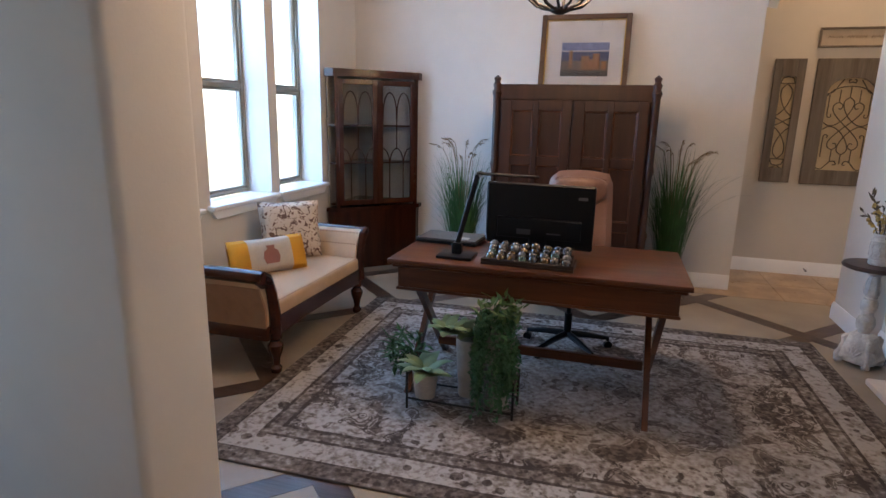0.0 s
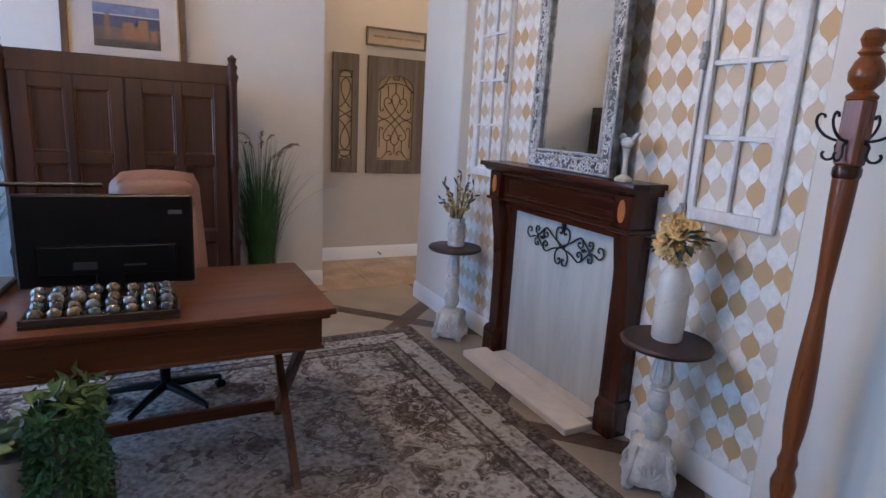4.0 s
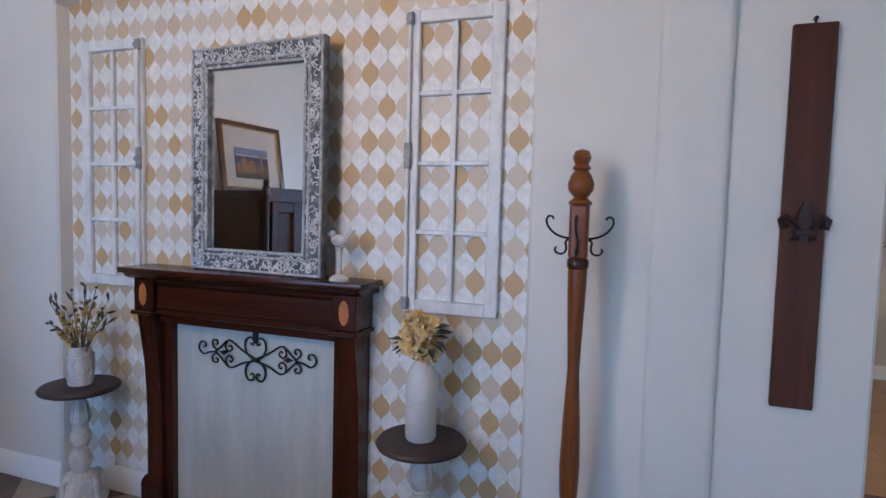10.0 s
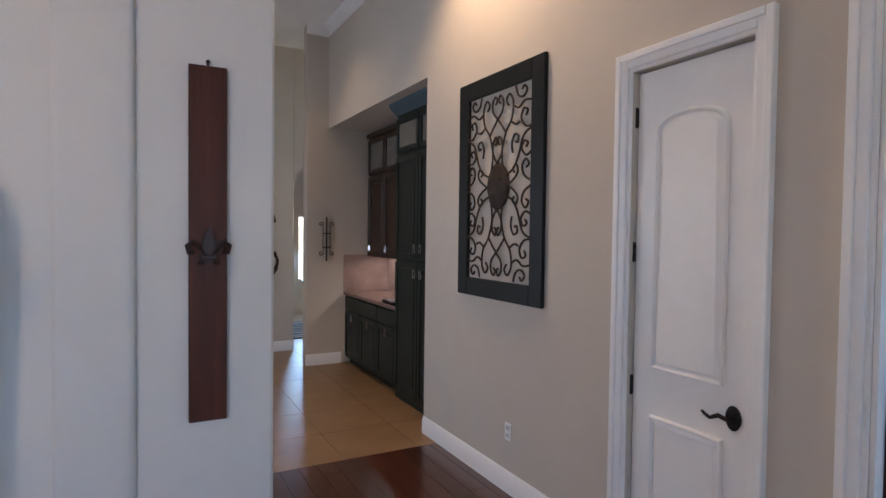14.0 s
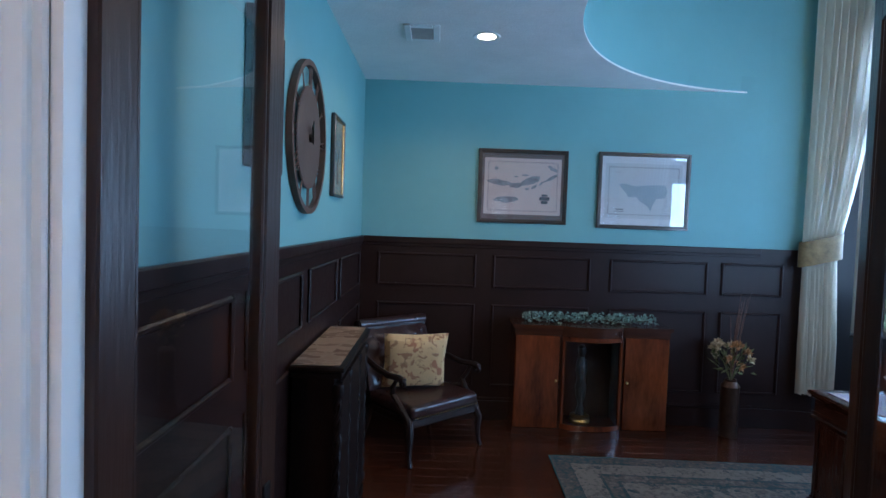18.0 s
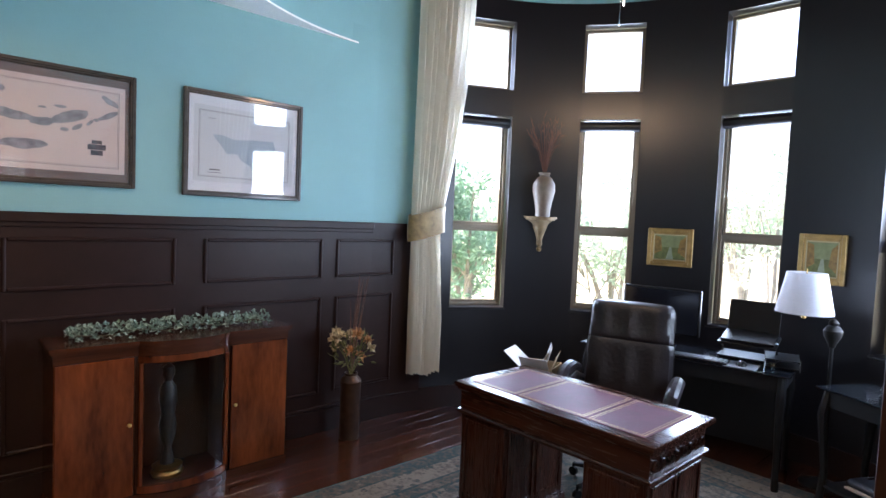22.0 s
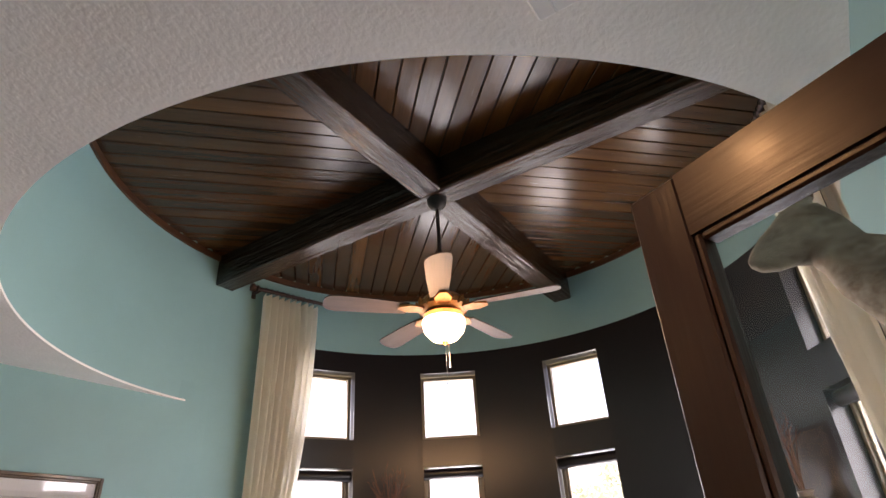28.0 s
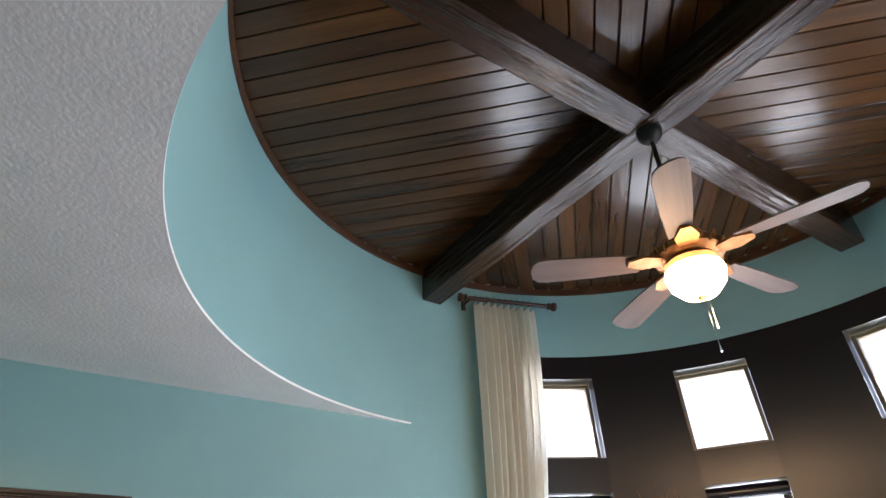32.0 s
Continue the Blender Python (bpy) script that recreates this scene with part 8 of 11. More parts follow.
# ---- study: rug, desk, chairs ----
LEATHB = mat("dark brown oxblood leather", (0.036, 0.0145, 0.0125), 0.3, var=0.35, scale=5, bump=0.08, bscale=90, coat=0.4)
LEATHE = mat("black brown chair leather", (0.014, 0.0095, 0.011), 0.33, var=0.35, scale=6, bump=0.25, bscale=40)
MAHOG = wood("dark red mahogany desk", (0.018, 0.005, 0.003), (0.060, 0.017, 0.008), 0.26, "y", coat=0.3)
MAHOG_Z = wood("dark red mahogany desk upright", (0.022, 0.0055, 0.0032), (0.066, 0.0165, 0.008), 0.28, "z", coat=0.2)
VENEER = mat("figured walnut veneer", (0.040, 0.0085, 0.0032), 0.2, var=0.0, scale=2.4, stretch=(2.6, 2.6, 0.6), color2=(0.23, 0.055, 0.016), coat=0.6, bump=0.05, bscale=20)
EBON = wood("blackened carved oak", (0.009, 0.0045, 0.0035), (0.028, 0.013, 0.009), 0.42, "z", coat=0.08)
EBONC = wood("black carved oak", (0.005, 0.0026, 0.0021), (0.014, 0.0066, 0.005), 0.5, "z", coat=0.0)
EBONC.node_tree.nodes["Principled BSDF"].inputs["Specular IOR Level"].default_value = 0.15
BLACKG = mat("black glass", (0.006, 0.008, 0.012), 0.04, var=0.1, coat=1.0)
BLACKM = mat("black painted metal", (0.008, 0.008, 0.009), 0.4, var=0.2, scale=10)

RUG2 = rug_mat("teal and beige oriental rug", 1.76, 1.215, (0.20, 0.168, 0.138), (0.042, 0.068, 0.072), (0.118, 0.098, 0.08), 9.0, 0.42)
rug((-1.955, -2.83, 0.0), -1.7, 1.76, 1.215, RUG2, "teal and beige oriental rug with floral border on dark boards", mat("teal rug edge", (0.03, 0.16, 0.17), 0.95))


def acanthus(bm, o, u, v, n, w, h, k):
    """A run of carved leaves: pairs of curls and ribs between two rails, along u, upright v, out along n."""
    o, u, v, n = Vector(o), Vector(u), Vector(v), Vector(n)
    for i in range(k):
        c = o + u * (w * (i + 0.5) / k)
        s = w / k
        for sg in (-1, 1):
            pts = curl((sg * s * 0.22, 0), h * 0.30, -90 if sg > 0 else 270, (-90 + 400) if sg > 0 else (270 - 400), 12, 0.25)
            tube(bm, [c + u * a + v * b + n * 0.004 for a, b in pts], h * 0.09, 5)
            leaf(bm, c + u * (sg * s * 0.05) + n * 0.006 - v * h * 0.4, u * sg * 0.5 + v * 1.2 + n * 0.3, h * 0.8, h * 0.35, n)
        lathe(bm, [(h * 0.13, -0.002), (h * 0.11, 0.008), (0, 0.012)], n=8, m=Matrix.Translation(c) @ n.to_track_quat("Z", "Y").to_matrix().to_4x4())
    return bm


def pedestal_desk():
    ob = thing("pedestal_desk", (-1.995, -2.803, 0.0105), 0, "dark mahogany pedestal desk with red tooled leather top", "desk")
    hx, hy, top = 0.305, 0.583, 0.757
    part("desktop", mesh((bx, -hx, -hy, top - 0.028, hx, hy, top, 0.008, 2), (bx, -hx + 0.012, -hy + 0.012, top - 0.045, hx - 0.012, hy - 0.012, top - 0.029, 0.004)), MAHOG, ob)
    red = mat("tooled red leather", (0.085, 0.008, 0.026), 0.52, var=0.25, scale=9, bump=0.06, bscale=160, coat=0.0, spec=0.2)
    gilt = mat("gold tooling", (0.42, 0.25, 0.10), 0.4, 0.5)
    inx, iny = hx - 0.07, hy - 0.075
    cuts = [-iny, -iny + 0.30, iny - 0.30, iny]
    for a, b in zip(cuts, cuts[1:]):
        ins = part("leather_inlay", box(-inx, a + 0.002, top + 0.0005, inx, b - 0.002, top + 0.0025), red, ob, "tooled red leather panel")
        for d in (0.012, 0.026):
            part("gold_line", frame_bars(bmesh.new(), -inx + d, a + d, inx - d, b - d, 0.004 if d < 0.02 else 0.0025, top + 0.0028, top + 0.0033, "xy", 0.0), gilt, ins)
    part("frieze", mesh((bx, -hx + 0.03, -hy + 0.03, 0.60, hx - 0.03, hy - 0.03, top - 0.046), (bx, -hx + 0.012, -hy + 0.012, 0.585, hx - 0.012, hy - 0.012, 0.605, 0.005)), MAHOG, ob)
    for s in (-1, 1):
        part("carved_frieze", acanthus(bmesh.new(), (-hx + 0.04, s * (hy - 0.029), 0.655), (1, 0, 0), (0, 0, 1), (0, s, 0), 2 * hx - 0.08, 0.085, 4), MAHOG, ob, "carved leaf scrolls")
    bm = bmesh.new()
    for s in (-1, 1):
        k = 44
        for i in range(k):
            slab(bm, (-hx + (i + 0.5) * 2 * hx / k, s * (hy + 0.001), top - 0.014), (0.009, 0.006, 0.016), (0, 25, 0))
    part("gadroon_edge", bm, MAHOG, ob, "notched carved edge", kind="stuff")
    for y0, y1 in ((-hy + 0.035, -hy + 0.035 + 0.31), (hy - 0.035 - 0.31, hy - 0.035)):
        x0, x1 = -hx + 0.035, hx - 0.035
        pd = part("pedestal", box(x0, y0, 0.09, x1, y1, 0.60, 0.004), MAHOG_Z, ob)
        part("plinth", mesh((bx, x0 - 0.016, y0 - 0.016, 0, x1 + 0.016, y1 + 0.016, 0.085, 0.004), (bx, x0 - 0.008, y0 - 0.008, 0.085, x1 + 0.008, y1 + 0.008, 0.10, 0.004)), MAHOG_Z, pd)
        for s, x in ((1, x1), (-1, x0)):
            part("panel_frame", frame_bars(bmesh.new(), y0 + 0.03, 0.14, y1 - 0.03, 0.56, 0.018, min(x, x + s * 0.008), max(x, x + s * 0.008), "yz", 0.003), MAHOG_Z, pd)
        for s, y in ((1, y1), (-1, y0)):
            for a, b in ((x0 + 0.03, (x0 + x1) / 2 - 0.012), ((x0 + x1) / 2 + 0.012, x1 - 0.03)):
                part("panel_frame", frame_bars(bmesh.new(), a, 0.14, b, 0.56, 0.018, min(y, y + s * 0.008), max(y, y + s * 0.008), "xz", 0.003), MAHOG_Z, pd)
        if y0 < 0:
            for j in range(3):
                d = part("drawer_front", box(x0 - 0.007, y0 + 0.02, 0.12 + j * 0.155, x0 - 0.0005, y1 - 0.02, 0.265 + j * 0.155, 0.003), MAHOG_Z, pd)
                part("drawer_pull", mesh((cy, (x0 - 0.025, (y0 + y1) / 2, 0.19 + j * 0.155), (x0 - 0.007, (y0 + y1) / 2, 0.19 + j * 0.155), 0.012, 0.007)), BRASS, d)


pedestal_desk()


def paper_box():
    """An opened carton of paper that stands at the desk's far corner."""
    card = mat("tan cardboard", (0.42, 0.30, 0.17), 0.85, var=0.12, scale=8)
    wht = mat("white paper", (0.72, 0.72, 0.74), 0.8, var=0.04)
    ob = thing("open_carton", (-2.53, -3.42, 0.0105), 20, "small opened cardboard carton with papers beside the desk", "box")
    part("carton", mesh((bx, -0.12, -0.10, 0, -0.114, 0.10, 0.72), (bx, 0.114, -0.10, 0, 0.12, 0.10, 0.72), (bx, -0.114, -0.10, 0, 0.114, -0.094, 0.72), (bx, -0.114, 0.094, 0, 0.114, 0.10, 0.72), (bx, -0.114, -0.094, 0, 0.114, 0.094, 0.006)), card, ob)
    part("flap", mesh((slab, (0.05, -0.16, 0.765), (0.22, 0.14, 0.004), (-38, 0, 0))), wht, ob, "white lifted flap")
    part("flap", mesh((slab, (0.05, 0.10, 0.765), (0.22, 0.10, 0.004), (70, 0, 8))), card, ob)
    part("flap", mesh((slab, (0.155, -0.01, 0.755), (0.10, 0.18, 0.004), (0, -48, 0))), wht, ob)
    for j in range(3):
        part("paper_sheet", mesh((slab, (-0.02 + 0.02 * j, 0.02 * j, 0.74 + 0.02 * j), (0.13, 0.16, 0.002), (58 + 8 * j, 6, 10 * j))), wht if j != 1 else card, ob)


paper_box()
exec_chair = swivel_chair((-2.69, -2.945, 0.0105), 108, LEATHE, 1.10, "dark brown leather executive chair behind the desk", False)


def puffed(bm, c, w, h, d, lean=0.0, n=16, pleat=0.0):
    """A stuffed panel: thick in the middle, pinched at its rim, with upright pleats."""
    for side in (-1, 1):
        g = []
        for i in range(n + 1):
            row = []
            for j in range(n + 1):
                u, v = 2 * i / n - 1, 2 * j / n - 1
                fat = max(0.0, (1 - u ** 6) * (1 - v ** 6)) ** 0.45
                fold = pleat * abs(math.sin(u * 5.2)) * (1 - v * v)
                x = u * w / 2 * (1 - 0.10 * max(0, v) ** 4)
                z = v * h / 2 * (1 - 0.06 * u ** 4)
                row.append(bm.verts.new((c[0] + x, c[1] + lean * z + side * (d / 2 * fat - (fold if side < 0 else 0)), c[2] + z)))
            g.append(row)
        for i in range(n):
            for j in range(n):
                bm.faces.new((g[i][j], g[i + 1][j], g[i + 1][j + 1], g[i][j + 1]))
    bmesh.ops.remove_doubles(bm, verts=bm.verts, dist=0.0008)
    return bm


part("back_cushion", puffed(bmesh.new(), (0, 0.215, 0.74), 0.56, 0.46, 0.15, 0.14, 22, 0.012), LEATHE, exec_chair, "pleated padded back")
part("neck_cushion", puffed(bmesh.new(), (0, 0.25, 1.03), 0.54, 0.26, 0.15, 0.16, 22, 0.018), LEATHE, exec_chair, "gathered padded headrest")
part("seat_cushion", puffed(bmesh.new(), (0, -0.02, 0.53), 0.54, 0.10, 0.50, 0, 14), LEATHE, exec_chair)
for sg in (-1, 1):
    part("arm_pad", tube(bmesh.new(), [(sg * 0.31, 0.16, 0.70), (sg * 0.325, 0.05, 0.725), (sg * 0.325, -0.08, 0.72), (sg * 0.32, -0.17, 0.68), (sg * 0.31, -0.21, 0.60), (sg * 0.30, -0.19, 0.50)], [0.03, 0.042, 0.044, 0.042, 0.036, 0.03], 10), LEATHE, exec_chair, "padded curved arm")


def armchair():
    """A carver chair with a tufted back, scrolled wooden arms and curved legs; it faces local -y."""
    ob = thing("armchair", (0.73, -4.255, 0), 221.8, "tufted dark leather armchair with scrolled wooden arms", "armchair")
    ob.matrix_world = ob.matrix_world @ Matrix.Diagonal((1.02, 1.0, 0.955, 1.0))
    w = 0.33
    part("seat", box(-w, -0.27, 0.335, w, 0.27, 0.445, 0.04, 3), LEATHB, ob, "worn leather seat")
    part("seat_rail", box(-w + 0.012, -0.262, 0.275, w - 0.012, 0.26, 0.34, 0.01), EBON, ob)
    k = 26
    nb = bmesh.new()
    for i in range(k):
        x = -w + 0.03 + (2 * w - 0.06) * i / (k - 1)
        lathe(nb, [(0.007, 0), (0.005, 0.004), (0, 0.005)], n=6, m=Matrix.Translation((x, -0.2705, 0.352)) @ Matrix.Rotation(radians(90), 4, "X"))
    part("nail_heads", nb, BRASS, ob, "row of brass nails", kind="stuff")
    # tufted back: buttons pull the leather in between puffed diamonds
    bm = bmesh.new()
    n, m_ = 36, 32
    g = []
    for i in range(n + 1):
        row = []
        for j in range(m_ + 1):
            u, v = i / n, j / m_
            x = (u - 0.5) * 2 * w * (1 - 0.04 * v)
            lean = 0.25 + 0.14 * v + 0.05 * max(0, v - 0.85) * 6 * 0.5
            puff = 0.034 * abs(math.sin(math.pi * (u * 4 + v * 3))) ** 0.6 * abs(math.sin(math.pi * (u * 4 - v * 3))) ** 0.6
            edge = min(1, 8 * u, 8 * (1 - u), 8 * v, 6 * (1 - v))
            row.append(bm.verts.new((x, lean - 0.02 * edge - puff * edge, 0.44 + 0.50 * v)))
        g.append(row)
    for i in range(n):
        for j in range(m_):
            bm.faces.new((g[i][j], g[i + 1][j], g[i + 1][j + 1], g[i][j + 1]))
    back = part("tufted_back", bm, LEATHB, ob, "deep buttoned dark leather back")
    part("back_board", mesh((slab, (0, 0.345, 0.69), (2 * w - 0.02, 0.045, 0.53), (-15.5, 0, 0), 0.01)), EBON, ob)
    part("top_roll", mesh((cy, (-w, 0.43, 0.945), (w, 0.43, 0.945), 0.045, None, 16)), LEATHB, ob, "rolled leather top edge")
    for a in (-1, 1):
        part("roll_scroll", tube(bmesh.new(), [(a * (w + 0.004), 0.43 + p, 0.945 + q) for p, q in curl((0, 0), 0.045, -90, 420, 22, 0.2)], 0.007, 5), EBON, ob)
    for i in range(1, 8):
        for j in range(1, 6):
            if (i + j) % 2 == 0:
                u, v = i / 8, j / 6
                lathe_m = Matrix.Translation(((u - 0.5) * 2 * w * 0.98, 0.25 + 0.14 * v - 0.022, 0.44 + 0.50 * v)) @ Matrix.Rotation(radians(75), 4, "X")
                part("button", lathe(bmesh.new(), [(0.011, 0), (0.009, 0.006), (0, 0.009)], n=8, m=lathe_m), LEATHB, back)
    for s in (-1, 1):
        x = s * (w + 0.01)
        arm = part("arm", tube(bmesh.new(), [(x, 0.30, 0.70), (x + s * 0.015, 0.15, 0.665), (x + s * 0.025, -0.02, 0.635), (x + s * 0.03, -0.16, 0.645), (x + s * 0.03, -0.215, 0.635)] + [(x + s * 0.03, -0.20 + p, 0.612 + q) for p, q in curl((0, 0), 0.028, 140, 460, 10, 0.3)], [0.02, 0.023, 0.025, 0.026, 0.024] + [0.014] * 11, 8), EBON, ob, "scrolled wooden arm")
        part("arm_support", tube(bmesh.new(), [(x + s * 0.025, -0.13, 0.625), (x + s * 0.03, -0.09, 0.56), (x + s * 0.005, -0.06, 0.50), (x - s * 0.01, -0.12, 0.43), (x - s * 0.01, -0.21, 0.36), (x - s * 0.012, -0.245, 0.30)], [0.014, 0.019, 0.022, 0.024, 0.028, 0.028], 8), EBON, arm)
        part("leg", tube(bmesh.new(), [(x - s * 0.02, -0.235, 0.31), (x, -0.265, 0.24), (x - s * 0.004, -0.262, 0.14), (x + s * 0.002, -0.268, 0.05), (x + s * 0.006, -0.29, 0.0)], [0.03, 0.03, 0.02, 0.015, 0.019], 8), EBON, ob)
        part("leg", tube(bmesh.new(), [(x - s * 0.02, 0.24, 0.31), (x - s * 0.01, 0.27, 0.18), (x, 0.33, 0.0)], [0.026, 0.02, 0.017], 8), EBON, ob)


armchair()
GOLDF = sprig_mat("gold floral tapestry", (0.70, 0.47, 0.22), (0.50, 0.15, 0.07), (0.32, 0.25, 0.12), 12.0, 0.63, 1.8)
soft = next(n for n in GOLDF.node_tree.nodes if n.bl_idname == "ShaderNodeValToRGB" and n.color_ramp.interpolation == "CONSTANT").color_ramp
soft.interpolation = "EASE"
soft.elements[0].position = 0.52
pil = pillow("throw_pillow", (0.82, -4.33, 0.432), (14, 0, 192), 0.50, 0.46, 0.17, GOLDF, "gold floral tapestry pillow with fringe in the leather armchair")


def twist_post(bm, at, z0, z1, r, turns=4):
    """A barley-twist column with turned ends."""
    n = 60
    for ph in (0, math.pi):
        pts = []
        for i in range(n + 1):
            a = ph + 2 * math.pi * turns * i / n
            pts.append((at[0] + r * 0.5 * math.cos(a), at[1] + r * 0.5 * math.sin(a), z0 + (z1 - z0) * i / n))
        tube(bm, pts, r * 0.62, 7)
    for z in (z0, z1):
        lathe(bm, [(r * 1.1, -0.03), (r * 1.35, -0.015), (r * 1.35, 0.015), (r * 1.1, 0.03)], (at[0], at[1], z), 12)
    return bm


def hall_chest():
    """A tall narrow carved cabinet against the clock wall; its front faces -x."""
    ob = thing("carved_cabinet", (1.205, -2.93, 0), 0, "narrow blackened oak cabinet with barley twist corner columns", "cabinet")
    d, w, h = 0.118, 0.49, 1.027
    part("body", mesh((bx, -d + 0.03, -w + 0.05, 0.06, d - 0.002, w - 0.05, h, 0.004)), EBONC, ob)
    part("plinth", box(-d - 0.005, -w, 0, d - 0.002, w, 0.07, 0.006), EBONC, ob)
    part("top", mesh((bx, -d - 0.02, -w - 0.01, h, d - 0.002, w + 0.01, h + 0.025, 0.008, 2), (bx, -d - 0.008, -w, h - 0.03, d - 0.002, w, h, 0.006)), EBONC, ob)
    for y in (-w + 0.03, w - 0.03, -0.18, 0.18):
        part("twist_column", twist_post(bmesh.new(), (-d + 0.012, y), 0.13, h - 0.09, 0.021, 5), EBONC, ob, "barley twist column")
    for y0, y1 in ((-w + 0.07, -0.21), (-0.15, 0.15), (0.21, w - 0.07)):
        dr = part("door", box(-d + 0.016, y0, 0.10, -d - 0.00295, y1, h - 0.06, 0.003), EBONC, ob)
        part("door_moulding", frame_bars(bmesh.new(), y0 + 0.04, 0.15, y1 - 0.04, h - 0.11, 0.016, -d + 0.006, -d + 0.0155, "yz", 0.004), EBONC, dr)
        part("carved_scroll", acanthus(bmesh.new(), (-d + 0.015, y0 + 0.06, 0.62), (0, 1, 0), (0, 0, 1), (-1, 0, 0), y1 - y0 - 0.12, 0.10, 2), EBONC, dr)
    cl = thing("table_runner", (1.205, -2.93, h + 0.0255), 0, "brown and tan woven runner lying on the carved cabinet", "table runner")
    bm = bmesh.new()
    n, m_ = 5, 50
    random.seed(4)
    g = [[bm.verts.new((-d + 0.006 + (2 * d - 0.012) * i / n, -w + 0.005 + (2 * w - 0.01) * j / m_, 0.002 + 0.004 * abs(noise.noise((i * 0.7, j * 0.35, 2))) + (0.004 if j in (0, m_) else 0))) for j in range(m_ + 1)] for i in range(n + 1)]
    for i in range(n):
        for j in range(m_):
            bm.faces.new((g[i][j], g[i + 1][j], g[i + 1][j + 1], g[i][j + 1]))
    bmesh.ops.solidify(bm, geom=bm.faces, thickness=0.0015)
    part("cloth", bm, RUNNER, cl)
    for s in (-1, 1):
        part("hem", tube(bmesh.new(), [(-d + 0.006, s * (w - 0.006), 0.006), (0, s * (w - 0.006), 0.007), (d - 0.006, s * (w - 0.006), 0.006)], 0.003, 5), mat("tan hem", (0.30, 0.22, 0.15), 0.9), cl)


def runner_mat():
    """Woven blocks of tan and brown with broken horizontal bars."""
    m = mat("woven brown runner", (0.16, 0.09, 0.06), 0.9, var=0.35, scale=5, bump=0.3, bscale=300, color2=(0.34, 0.25, 0.17))
    N, L = m.node_tree.nodes, m.node_tree.links
    br = N.new("ShaderNodeTexBrick")
    br.inputs["Scale"].default_value = 5.5
    br.inputs["Color1"].default_value, br.inputs["Color2"].default_value, br.inputs["Mortar"].default_value = (0.62, 0.44, 0.29, 1), (0.22, 0.105, 0.065, 1), (0.58, 0.42, 0.28, 1)
    br.inputs["Mortar Size"].default_value = 0.03
    br.inputs["Bias"].default_value = -0.1
    co = N.new("ShaderNodeTexCoord")
    wv = N.new("ShaderNodeTexNoise")
    wv.inputs["Scale"].default_value = 6
    mx = N.new("ShaderNodeMixRGB")
    mx.inputs[0].default_value = 0.16
    L.new(co.outputs["Object"], wv.inputs[0]), L.new(co.outputs["Object"], mx.inputs[1]), L.new(wv.outputs["Color"], mx.inputs[2]), L.new(mx.outputs[0], br.inputs[0])
    L.new(br.outputs[0], N["Principled BSDF"].inputs["Base Color"])
    return m


RUNNER = runner_mat()
hall_chest()


